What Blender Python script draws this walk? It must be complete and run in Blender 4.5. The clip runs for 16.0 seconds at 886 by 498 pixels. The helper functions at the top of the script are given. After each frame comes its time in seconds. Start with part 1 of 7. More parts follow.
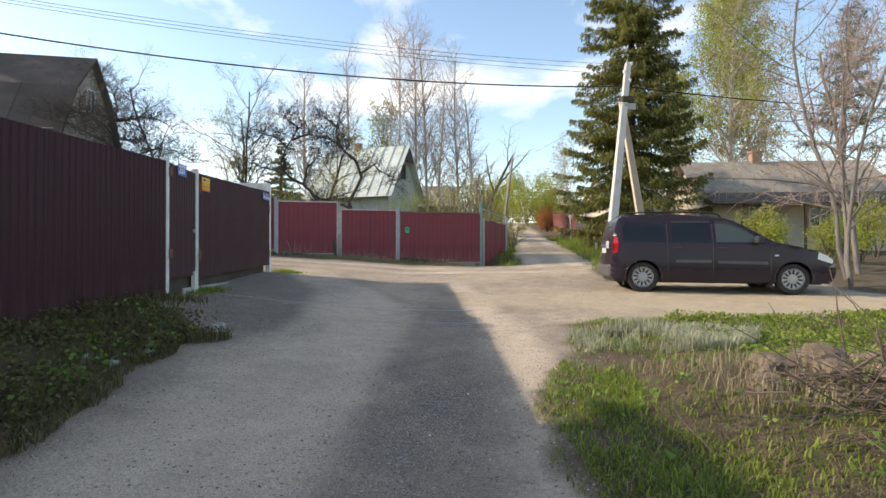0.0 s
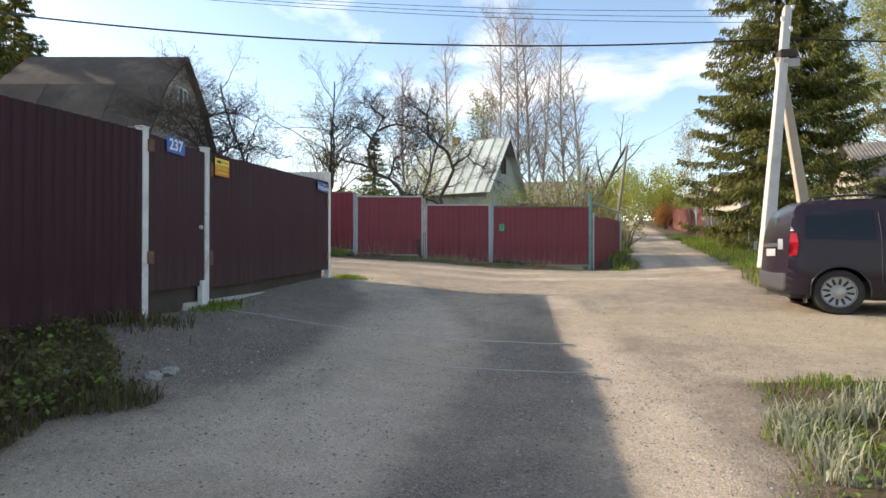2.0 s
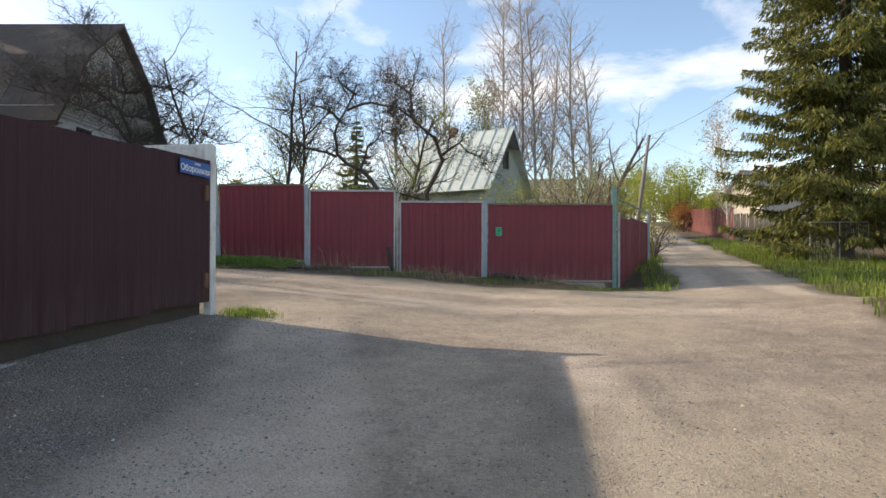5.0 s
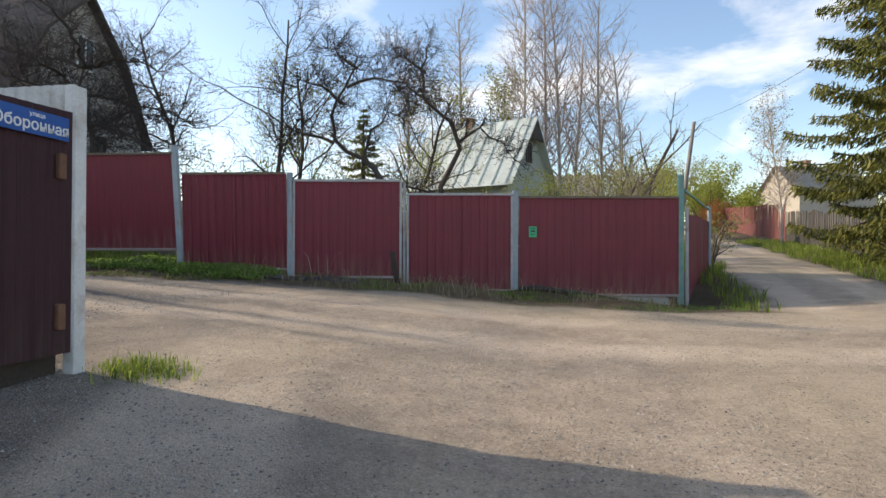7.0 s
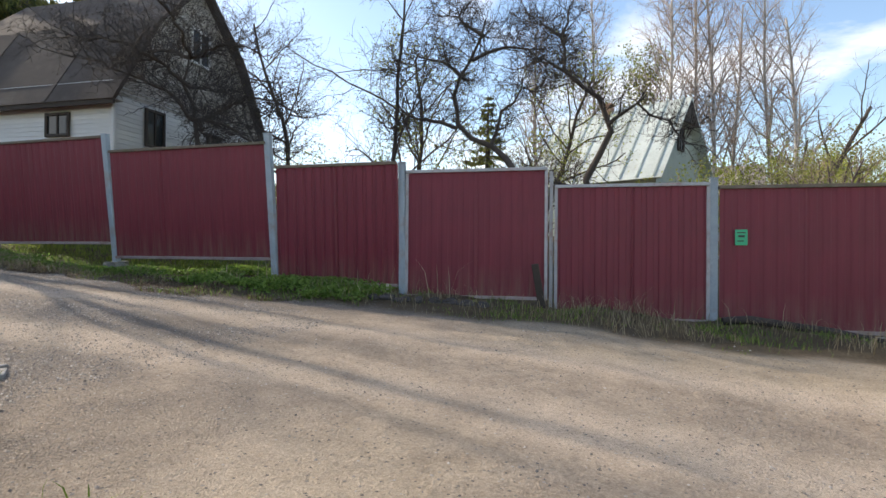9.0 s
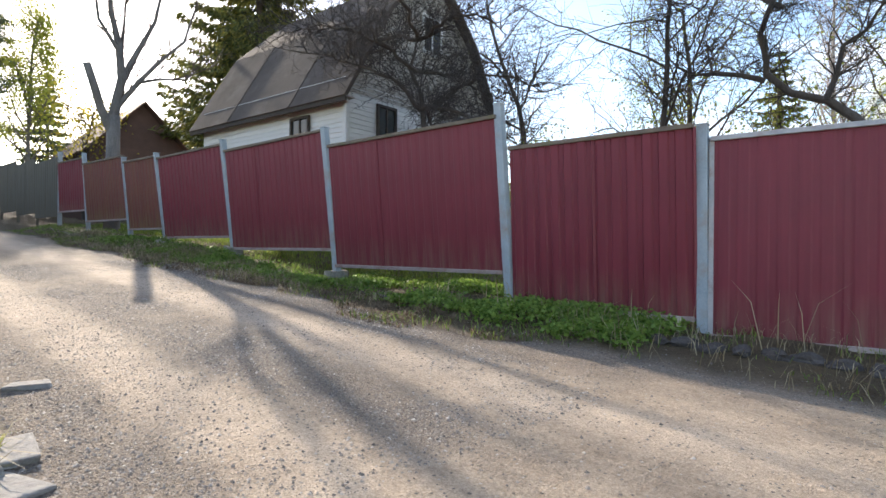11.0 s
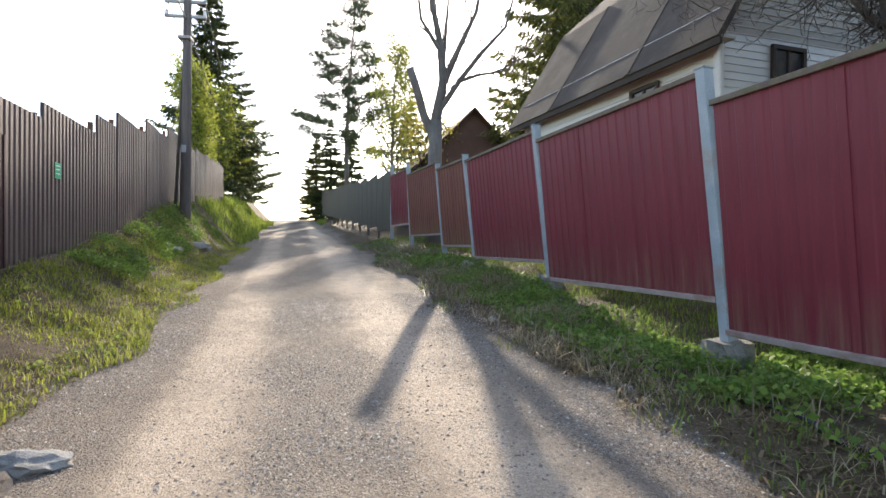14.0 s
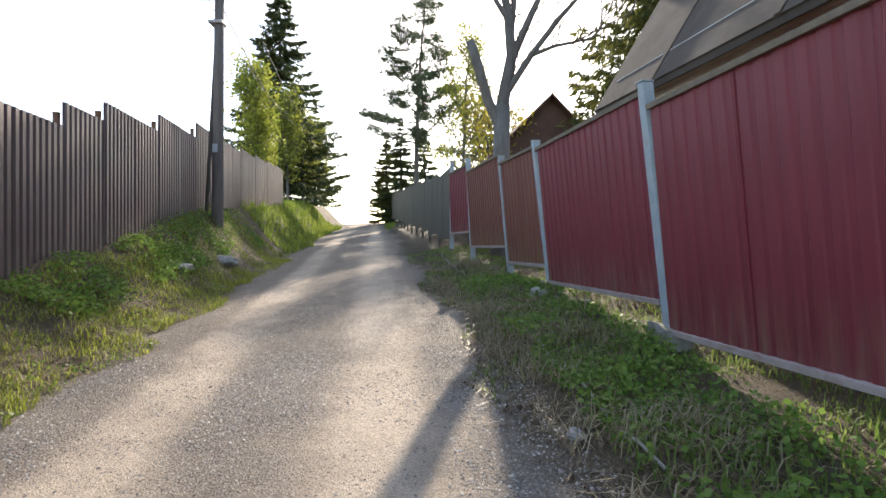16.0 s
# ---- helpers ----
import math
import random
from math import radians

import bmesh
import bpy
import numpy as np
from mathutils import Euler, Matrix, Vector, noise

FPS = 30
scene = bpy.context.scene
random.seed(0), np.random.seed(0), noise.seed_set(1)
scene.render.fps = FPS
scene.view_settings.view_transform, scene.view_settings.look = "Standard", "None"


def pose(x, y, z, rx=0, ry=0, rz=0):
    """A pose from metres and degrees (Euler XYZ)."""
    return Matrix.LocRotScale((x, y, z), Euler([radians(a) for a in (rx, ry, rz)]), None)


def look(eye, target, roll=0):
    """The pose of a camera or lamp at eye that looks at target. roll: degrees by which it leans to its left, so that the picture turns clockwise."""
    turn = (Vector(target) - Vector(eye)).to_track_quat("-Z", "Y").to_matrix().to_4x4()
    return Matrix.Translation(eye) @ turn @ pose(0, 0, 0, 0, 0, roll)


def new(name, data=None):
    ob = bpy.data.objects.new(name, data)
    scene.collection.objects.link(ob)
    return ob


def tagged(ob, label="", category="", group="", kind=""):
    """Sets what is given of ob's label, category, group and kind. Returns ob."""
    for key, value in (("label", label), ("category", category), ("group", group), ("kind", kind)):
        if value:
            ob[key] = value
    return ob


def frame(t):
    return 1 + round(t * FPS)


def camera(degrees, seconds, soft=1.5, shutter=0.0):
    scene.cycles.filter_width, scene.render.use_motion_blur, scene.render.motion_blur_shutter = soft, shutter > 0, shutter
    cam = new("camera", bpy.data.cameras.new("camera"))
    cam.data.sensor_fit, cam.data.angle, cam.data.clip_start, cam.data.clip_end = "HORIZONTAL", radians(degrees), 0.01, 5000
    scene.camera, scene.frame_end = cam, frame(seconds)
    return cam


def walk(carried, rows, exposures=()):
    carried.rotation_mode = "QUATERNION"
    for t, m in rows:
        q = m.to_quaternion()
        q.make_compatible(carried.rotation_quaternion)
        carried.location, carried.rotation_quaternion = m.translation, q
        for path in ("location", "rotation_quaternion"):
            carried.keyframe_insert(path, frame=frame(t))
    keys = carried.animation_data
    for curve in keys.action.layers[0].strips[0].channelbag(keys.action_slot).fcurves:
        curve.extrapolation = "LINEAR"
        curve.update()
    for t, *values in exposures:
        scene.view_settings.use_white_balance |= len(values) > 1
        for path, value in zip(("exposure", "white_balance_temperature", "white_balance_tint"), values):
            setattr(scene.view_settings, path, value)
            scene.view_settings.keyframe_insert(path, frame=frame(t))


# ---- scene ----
cam = camera(77.0, 16.0)
METRES, EYE, TILT, LEAN, TURN = 22.0, 1.272, 0.4, 0.0, 0.0
ROWS = [
    (0.0, 0.0, 0.0, 0.0, 0.0, 0.0, -0.0),
    (0.5, 0.0025, 0.0315, 0.0006, 4.13, 0.01, -0.03),
    (1.0, 0.0065, 0.063, 0.0013, 7.4, -0.0, 0.08),
    (1.5, 0.0084, 0.0941, 0.0017, 10.32, 0.0, 0.03),
    (2.0, 0.0093, 0.126, 0.0012, 10.92, -0.02, 0.05),
    (2.5, 0.0072, 0.1585, 0.0031, 11.35, -0.06, -0.06),
    (3.0, 0.0083, 0.192, 0.0035, 11.38, -0.05, 0.02),
    (3.5, 0.0088, 0.2248, 0.0053, 11.46, -0.08, -0.03),
    (4.0, 0.0089, 0.2555, 0.0077, 11.35, 0.01, 0.02),
    (6.5, -0.019, 0.4145, 0.0158, 12.29, 0.05, -0.16),
    (7.0, -0.0266, 0.4456, 0.0164, 13.06, 0.06, -0.1),
    (7.5, -0.037, 0.4765, 0.0173, 15.07, 0.06, -0.17),
    (8.0, -0.0489, 0.5051, 0.0195, 17.02, 0.06, -0.18),
    (10.5, -0.1379, 0.6283, 0.0294, 42.98, -0.3, -0.25),
    (11.0, -0.16, 0.6487, 0.0308, 49.0, -0.34, -0.14),
    (11.5, -0.1848, 0.664, 0.0344, 57.3, -0.39, -0.14),
    (12.0, -0.2093, 0.6788, 0.0364, 64.01, -0.37, 0.02),
    (12.5, -0.2365, 0.6918, 0.0399, 71.65, -0.42, 0.03),
    (13.0, -0.263, 0.7026, 0.043, 75.26, -0.36, -0.0),
    (13.5, -0.2918, 0.7109, 0.0458, 80.11, -0.32, -0.08),
    (14.0, -0.3205, 0.7202, 0.0483, 82.3, -0.34, 0.04),
    (14.5, -0.3509, 0.7268, 0.0513, 85.46, -0.33, 0.05),
    (15.0, -0.3813, 0.7346, 0.0539, 87.15, -0.33, 0.1),
    (15.5, -0.4122, 0.7404, 0.0569, 89.51, -0.32, 0.1),
    (16.0, -0.4415, 0.7474, 0.0604, 90.42, -0.26, 0.22),
]
EXPOSURES = [(0.0, 0.56, 7600, 12), (2.0, 0.56, 7600, 12), (3.6, 0.46, 7550, 13), (8.0, 0.33, 7300, 13), (11.0, 0.97, 7200, 13), (16.0, 1.02, 7150, 12)]
walk(cam, [(t, pose(0, 0, EYE, TILT, LEAN, TURN) @ pose(METRES * x, METRES * y, METRES * z, 90 + pitch, roll, yaw)) for t, x, y, z, yaw, pitch, roll in ROWS], EXPOSURES)

# ---- world, sun ----
SUN_YAW, SUN_UP = 84.5, 26.8
world = bpy.data.worlds.new("world")
scene.world = world
world.use_nodes = True
wn, wl = world.node_tree.nodes, world.node_tree.links
wn.clear()
w_out = wn.new("ShaderNodeOutputWorld")
w_bg = wn.new("ShaderNodeBackground")
w_sky = wn.new("ShaderNodeTexSky")
w_sky.sky_type, w_sky.sun_disc = "NISHITA", False
w_sky.sun_elevation, w_sky.sun_rotation = radians(SUN_UP), radians(-SUN_YAW)
w_sky.altitude, w_sky.air_density, w_sky.dust_density, w_sky.ozone_density = 100, 1.0, 0.7, 1.6
w_co = wn.new("ShaderNodeTexCoord")
w_map = wn.new("ShaderNodeMapping")
w_map.inputs["Scale"].default_value = (1.0, 1.0, 2.6)
w_noise = wn.new("ShaderNodeTexNoise")
w_noise.inputs["Scale"].default_value, w_noise.inputs["Detail"].default_value = 2.3, 8.0
w_noise.inputs["Roughness"].default_value, w_noise.inputs["Distortion"].default_value = 0.56, 0.35
w_ramp = wn.new("ShaderNodeValToRGB")
w_ramp.color_ramp.elements[0].position, w_ramp.color_ramp.elements[1].position = 0.525, 0.71
w_ramp.color_ramp.elements[0].color, w_ramp.color_ramp.elements[1].color = (0, 0, 0, 1), (0.85, 0.85, 0.85, 1)
w_hsv = wn.new("ShaderNodeHueSaturation")
w_hsv.inputs["Saturation"].default_value = 1.07
w_mix = wn.new("ShaderNodeMixRGB")
w_mix.inputs["Color2"].default_value = (6.0, 6.1, 6.2, 1)
wl.new(w_co.outputs["Generated"], w_map.inputs["Vector"])
wl.new(w_map.outputs[0], w_noise.inputs["Vector"])
wl.new(w_noise.outputs["Fac"], w_ramp.inputs["Fac"])
wl.new(w_ramp.outputs["Color"], w_mix.inputs["Fac"])
wl.new(w_sky.outputs["Color"], w_hsv.inputs["Color"])
wl.new(w_hsv.outputs["Color"], w_mix.inputs["Color1"])
wl.new(w_mix.outputs["Color"], w_bg.inputs["Color"])
w_bg.inputs["Strength"].default_value = 0.215
wl.new(w_bg.outputs[0], w_out.inputs["Surface"])

sun = new("sun", bpy.data.lights.new("sun", "SUN"))
sun.data.energy, sun.data.angle, sun.data.color = 3.9, radians(0.55), (1.0, 0.93, 0.82)
TO_SUN = Vector((-math.sin(radians(SUN_YAW)) * math.cos(radians(SUN_UP)), math.cos(radians(SUN_YAW)) * math.cos(radians(SUN_UP)), math.sin(radians(SUN_UP))))
sun.matrix_world = look(TO_SUN * 60, (0, 0, 0))


# ---- small helpers ----
def thing(name, m, label, category, group="", kind=""):
    ob = new(name)
    ob.empty_display_size = 0.2
    ob.matrix_world = m
    return tagged(ob, label, category, group, kind)


def mesh_of(name, verts, faces, mats, smooth=False):
    me = bpy.data.meshes.new(name)
    me.from_pydata(verts, [], faces)
    for mat in (mats if isinstance(mats, (list, tuple)) else [mats]):
        me.materials.append(mat)
    if smooth:
        me.polygons.foreach_set("use_smooth", [True] * len(me.polygons))
    me.update()
    return me


def part(name, bm, material, parent=None, label="", smooth=False):
    """One mesh object out of a bmesh, under a thing or a part."""
    me = bpy.data.meshes.new(name)
    bmesh.ops.recalc_face_normals(bm, faces=bm.faces)
    bm.to_mesh(me)
    bm.free()
    me.materials.append(material)
    if smooth:
        me.polygons.foreach_set("use_smooth", [True] * len(me.polygons))
    ob = new(name, me)
    ob.parent = parent
    if label:
        ob["label"] = label
    return ob


def part_data(name, me, parent=None, m=None, label=""):
    ob = new(name, me)
    ob.parent = parent
    if m is not None:
        ob.matrix_local = m
    if label:
        ob["label"] = label
    return ob


def box(bm, lo, hi, bevel=0.0, m=None):
    c = [(a + b) / 2 for a, b in zip(lo, hi)]
    s = [abs(b - a) for a, b in zip(lo, hi)]
    r = bmesh.ops.create_cube(bm, size=1, matrix=Matrix.Translation(c) @ Matrix.Diagonal((*s, 1)))
    if bevel:
        es = list({e for v in r["verts"] for e in v.link_edges})
        out = bmesh.ops.bevel(bm, geom=es, offset=bevel, segments=2, affect="EDGES", profile=0.5)
        vs = list({v for f in out["faces"] for v in f.verts} | {v for v in r["verts"] if v.is_valid})
    else:
        vs = r["verts"]
    if m is not None:
        bmesh.ops.transform(bm, matrix=m, verts=vs)
    return bm


def box_bm(lo, hi, bevel=0.0, m=None):
    return box(bmesh.new(), lo, hi, bevel, m)


def tube_lists(paths):
    """Vertices and faces of tapered tubes: rows of (points, radii, sides)."""
    verts, faces = [], []
    for pts, rad, k in paths:
        base = len(verts)
        n = len(pts)
        prev = None
        for i in range(n):
            d = (pts[min(i + 1, n - 1)] - pts[max(i - 1, 0)])
            d = d.normalized() if d.length > 1e-9 else Vector((0, 0, 1))
            if prev is None:
                a = d.cross(Vector((0.31, 0.82, 0.47)))
                if a.length < 0.05:
                    a = d.cross(Vector((1, 0, 0)))
            else:
                a = prev - d * prev.dot(d)
            a.normalize()
            prev = a
            b = d.cross(a)
            for j in range(k):
                t = 2 * math.pi * j / k
                verts.append(pts[i] + (a * math.cos(t) + b * math.sin(t)) * rad[i])
        for i in range(n - 1):
            for j in range(k):
                q = base + i * k
                faces.append((q + j, q + (j + 1) % k, q + k + (j + 1) % k, q + k + j))
        if k > 3:
            faces.append(tuple(base + (n - 1) * k + j for j in range(k)))
    return verts, faces


# ---- materials ----
def material(name, rough=0.8, metal=0.0):
    m = bpy.data.materials.new(name)
    m.use_nodes = True
    n, l = m.node_tree.nodes, m.node_tree.links
    b = n["Principled BSDF"]
    b.inputs["Roughness"].default_value, b.inputs["Metallic"].default_value = rough, metal
    return m, n, l, b


def noise_node(n, l, scale, detail=4.0, rough=0.55, vec=None, distort=0.0):
    t = n.new("ShaderNodeTexNoise")
    t.inputs["Scale"].default_value, t.inputs["Detail"].default_value = scale, detail
    t.inputs["Roughness"].default_value, t.inputs["Distortion"].default_value = rough, distort
    if vec is not None:
        l.new(vec, t.inputs["Vector"])
    return t


def ramp_node(n, l, fac, stops):
    r = n.new("ShaderNodeValToRGB")
    e = r.color_ramp.elements
    while len(e) < len(stops):
        e.new(0.5)
    for el, (p, c) in zip(e, stops):
        el.position, el.color = p, (*c, 1)
    l.new(fac, r.inputs["Fac"])
    return r


def mix_node(n, l, fac, a, b, kind="MIX"):
    x = n.new("ShaderNodeMixRGB")
    x.blend_type = kind
    for s, v in (("Fac", fac), ("Color1", a), ("Color2", b)):
        if isinstance(v, (int, float)):
            x.inputs[s].default_value = v
        elif isinstance(v, tuple):
            x.inputs[s].default_value = (*v, 1)
        else:
            l.new(v, x.inputs[s])
    return x.outputs["Color"]


def bump_node(n, l, b, height, strength=0.4, dist=0.02, chain=None):
    u = n.new("ShaderNodeBump")
    u.inputs["Strength"].default_value, u.inputs["Distance"].default_value = strength, dist
    l.new(height, u.inputs["Height"])
    if chain is not None:
        l.new(chain, u.inputs["Normal"])
    l.new(u.outputs["Normal"], b.inputs["Normal"])
    return u.outputs["Normal"]


def mottled(name, dark, light, scale=3.0, fine=40.0, rough=0.8, bump=0.3, dist=0.01, metal=0.0, stretch=None, stain=None, spec=None):
    """A surface with broad patches and fine grain; stain: a third colour in blotches."""
    m, n, l, b = material(name, rough, metal)
    co = n.new("ShaderNodeTexCoord")
    vec = co.outputs["Object"]
    if stretch:
        mp = n.new("ShaderNodeMapping")
        mp.inputs["Scale"].default_value = stretch
        l.new(vec, mp.inputs["Vector"])
        vec = mp.outputs[0]
    big = noise_node(n, l, scale, 5, 0.6, vec)
    small = noise_node(n, l, fine, 6, 0.65, vec)
    mixed = mix_node(n, l, 0.45, big.outputs["Fac"], small.outputs["Fac"])
    col = ramp_node(n, l, mixed, [(0.32, dark), (0.68, light)]).outputs["Color"]
    if stain:
        blot = noise_node(n, l, scale * 0.6, 6, 0.7, vec)
        f = ramp_node(n, l, blot.outputs["Fac"], [(0.52, (0, 0, 0)), (0.72, (0.8, 0.8, 0.8))]).outputs["Color"]
        col = mix_node(n, l, f, col, stain)
    info = n.new("ShaderNodeObjectInfo")
    hsv = n.new("ShaderNodeHueSaturation")
    rng = n.new("ShaderNodeMapRange")
    rng.inputs["To Min"].default_value, rng.inputs["To Max"].default_value = 0.9, 1.1
    l.new(info.outputs["Random"], rng.inputs["Value"])
    l.new(rng.outputs[0], hsv.inputs["Value"])
    l.new(col, hsv.inputs["Color"])
    l.new(hsv.outputs["Color"], b.inputs["Base Color"])
    if bump:
        bump_node(n, l, b, small.outputs["Fac"], bump, dist)
    if spec is not None:
        b.inputs["Specular IOR Level"].default_value = spec
    return m


def leafy(name, dark, light, trans=0.4, rough=0.55):
    """Leaves and blades: colour by island, light passing through."""
    m, n, l, b = material(name, rough)
    geo = n.new("ShaderNodeNewGeometry")
    col = ramp_node(n, l, geo.outputs["Random Per Island"], [(0.0, dark), (1.0, light)]).outputs["Color"]
    l.new(col, b.inputs["Base Color"])
    b.inputs["Specular IOR Level"].default_value = 0.25
    tr = n.new("ShaderNodeBsdfTranslucent")
    l.new(col, tr.inputs["Color"])
    mx = n.new("ShaderNodeMixShader")
    mx.inputs["Fac"].default_value = trans
    l.new(b.outputs[0], mx.inputs[1])
    l.new(tr.outputs[0], mx.inputs[2])
    l.new(mx.outputs[0], n["Material Output"].inputs["Surface"])
    return m


def painted_sheet(name, dark, light, dirt, rough=0.45):
    """Painted profiled steel: chalky streaks down the sheet, dirt splash near its foot, faded patches."""
    m, n, l, b = material(name, rough)
    co = n.new("ShaderNodeTexCoord")
    mp = n.new("ShaderNodeMapping")
    mp.inputs["Scale"].default_value = (14.0, 14.0, 0.9)
    l.new(co.outputs["Object"], mp.inputs["Vector"])
    streak = noise_node(n, l, 1.0, 6, 0.65, mp.outputs[0])
    patch = noise_node(n, l, 1.3, 5, 0.6, co.outputs["Object"])
    col = ramp_node(n, l, mix_node(n, l, 0.5, streak.outputs["Fac"], patch.outputs["Fac"]), [(0.3, dark), (0.7, light)]).outputs["Color"]
    foot = n.new("ShaderNodeSeparateXYZ")
    l.new(co.outputs["Generated"], foot.inputs[0])
    fr = ramp_node(n, l, foot.outputs["Z"], [(0.0, (1, 1, 1)), (0.26, (0, 0, 0))]).outputs["Color"]
    dm = mix_node(n, l, 1.0, fr, ramp_node(n, l, streak.outputs["Fac"], [(0.4, (0, 0, 0)), (0.66, (0.75, 0.75, 0.75))]).outputs["Color"], "MULTIPLY")
    col = mix_node(n, l, dm, col, dirt)
    l.new(col, b.inputs["Base Color"])
    fine = noise_node(n, l, 160, 3, 0.6, co.outputs["Object"])
    rr = n.new("ShaderNodeMapRange")
    rr.inputs["To Min"].default_value, rr.inputs["To Max"].default_value = rough - 0.08, rough + 0.22
    l.new(patch.outputs["Fac"], rr.inputs["Value"])
    l.new(rr.outputs[0], b.inputs["Roughness"])
    bump_node(n, l, b, mix_node(n, l, 0.85, fine.outputs["Fac"], patch.outputs["Fac"]), 0.12, 0.01)
    return m


M_MAROON = painted_sheet("maroon_sheet", (0.027, 0.0062, 0.0100), (0.046, 0.0125, 0.0175), (0.085, 0.055, 0.050), 0.5)
M_MAROON.node_tree.nodes["Principled BSDF"].inputs["Specular IOR Level"].default_value = 0.3
# the gates' maroon, paler and greyer than the fence's
M_MAROON_GATE = painted_sheet("paler_maroon_sheet", (0.038, 0.0125, 0.0165), (0.060, 0.0235, 0.0275), (0.085, 0.055, 0.050), 0.55)
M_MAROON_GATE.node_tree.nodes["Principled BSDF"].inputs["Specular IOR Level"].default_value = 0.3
M_RED = painted_sheet("red_sheet", (0.150, 0.014, 0.026), (0.225, 0.026, 0.042), (0.22, 0.13, 0.09), 0.45)
M_RED_OLD = painted_sheet("old_red_sheet", (0.16, 0.03, 0.032), (0.21, 0.085, 0.045), (0.20, 0.15, 0.06), 0.55)
M_BROWN = painted_sheet("brown_sheet", (0.080, 0.049, 0.050), (0.138, 0.090, 0.089), (0.17, 0.14, 0.11), 0.36)
M_GREYFENCE = painted_sheet("grey_sheet", (0.082, 0.074, 0.055), (0.140, 0.128, 0.098), (0.10, 0.085, 0.055), 0.6)
M_POST_WHITE = mottled("white_post_paint", (0.50, 0.50, 0.48), (0.74, 0.73, 0.71), 4, 60, 0.6, 0.25, 0.004, stain=(0.32, 0.24, 0.17))
M_POST_BLUE = mottled("blue_grey_post_paint", (0.24, 0.29, 0.325), (0.40, 0.455, 0.49), 5, 70, 0.55, 0.25, 0.004, stain=(0.30, 0.22, 0.16))
M_POST_GREEN = mottled("green_post_paint", (0.10, 0.28, 0.24), (0.24, 0.40, 0.36), 8, 60, 0.6, 0.25, 0.004, stain=(0.38, 0.40, 0.38))
M_RAIL = mottled("rail_paint", (0.34, 0.34, 0.34), (0.52, 0.50, 0.50), 6, 50, 0.65, 0.3, 0.004, stain=(0.32, 0.15, 0.10))
M_RAIL_PINK = mottled("faded_bottom_rail", (0.30, 0.23, 0.21), (0.46, 0.38, 0.35), 6, 50, 0.75, 0.3, 0.004, stain=(0.24, 0.13, 0.09))
M_RAIL_MOSS = mottled("mossy_rail", (0.12, 0.09, 0.07), (0.24, 0.19, 0.14), 8, 70, 0.85, 0.5, 0.006, stain=(0.10, 0.12, 0.04))
M_RUST = mottled("rusty_steel", (0.10, 0.045, 0.025), (0.24, 0.12, 0.07), 12, 90, 0.8, 0.5, 0.004)
M_CONCRETE = mottled("concrete", (0.30, 0.29, 0.26), (0.48, 0.46, 0.42), 3, 70, 0.9, 0.5, 0.01, stain=(0.22, 0.21, 0.17))
M_FOOTING = mottled("old_concrete", (0.15, 0.14, 0.12), (0.36, 0.34, 0.30), 7, 60, 0.95, 0.8, 0.02, stain=(0.09, 0.085, 0.06))
M_STONE = mottled("field_stone", (0.22, 0.21, 0.20), (0.46, 0.44, 0.40), 5, 45, 0.9, 0.7, 0.02, stain=(0.14, 0.13, 0.10))
M_DARKSTONE = mottled("dark_stone", (0.045, 0.038, 0.035), (0.125, 0.108, 0.098), 6, 55, 0.9, 0.7, 0.02)
M_EARTH = mottled("dry_earth", (0.11, 0.082, 0.056), (0.27, 0.205, 0.145), 7, 60, 0.95, 0.8, 0.02)
M_BARK = mottled("bark", (0.055, 0.042, 0.034), (0.13, 0.105, 0.085), 6, 50, 0.95, 0.8, 0.02, stretch=(1, 1, 0.3))
M_BARK_GREY = mottled("grey_bark", (0.10, 0.09, 0.08), (0.24, 0.215, 0.19), 6, 50, 0.95, 0.8, 0.02, stretch=(1, 1, 0.3))
M_BARK_BIRCH = mottled("birch_bark", (0.26, 0.23, 0.20), (0.62, 0.58, 0.53), 5, 30, 0.85, 0.4, 0.01, stain=(0.09, 0.07, 0.06))
M_TWIG = mottled("twig", (0.07, 0.05, 0.042), (0.15, 0.115, 0.095), 6, 40, 0.9, 0.0)
M_TWIG_DARK = mottled("dark_twig", (0.04, 0.032, 0.028), (0.095, 0.077, 0.066), 6, 40, 0.9, 0.0)
M_TWIG_PALE = mottled("pale_twig", (0.23, 0.165, 0.14), (0.42, 0.32, 0.28), 6, 40, 0.9, 0.0)
M_POLEWOOD = mottled("weathered_pole", (0.17, 0.15, 0.13), (0.30, 0.27, 0.24), 3, 60, 0.9, 0.5, 0.01, stretch=(6, 6, 0.4))
M_POLEDARK = mottled("dark_pole", (0.085, 0.066, 0.058), (0.18, 0.148, 0.13), 3, 60, 0.9, 0.5, 0.01, stretch=(6, 6, 0.4))
M_POLECONC = mottled("pole_concrete", (0.50, 0.47, 0.43), (0.66, 0.63, 0.58), 3, 50, 0.9, 0.4, 0.01, stain=(0.42, 0.36, 0.30))
M_WIRE = mottled("black_cable", (0.012, 0.012, 0.013), (0.03, 0.03, 0.03), 4, 50, 0.5, 0.0)
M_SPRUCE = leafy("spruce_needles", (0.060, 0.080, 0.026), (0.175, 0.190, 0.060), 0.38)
# brighter olive copy of the needles, sunlight put into its colour
M_SPRUCE_LIT = leafy("spruce_needles_lit", (0.12, 0.13, 0.032), (0.31, 0.29, 0.075), 0.40)
M_PINE = leafy("pine_needles", (0.040, 0.066, 0.036), (0.105, 0.140, 0.072), 0.34)
M_LEAF_YOUNG = leafy("young_leaves", (0.20, 0.24, 0.035), (0.42, 0.44, 0.09), 0.55)
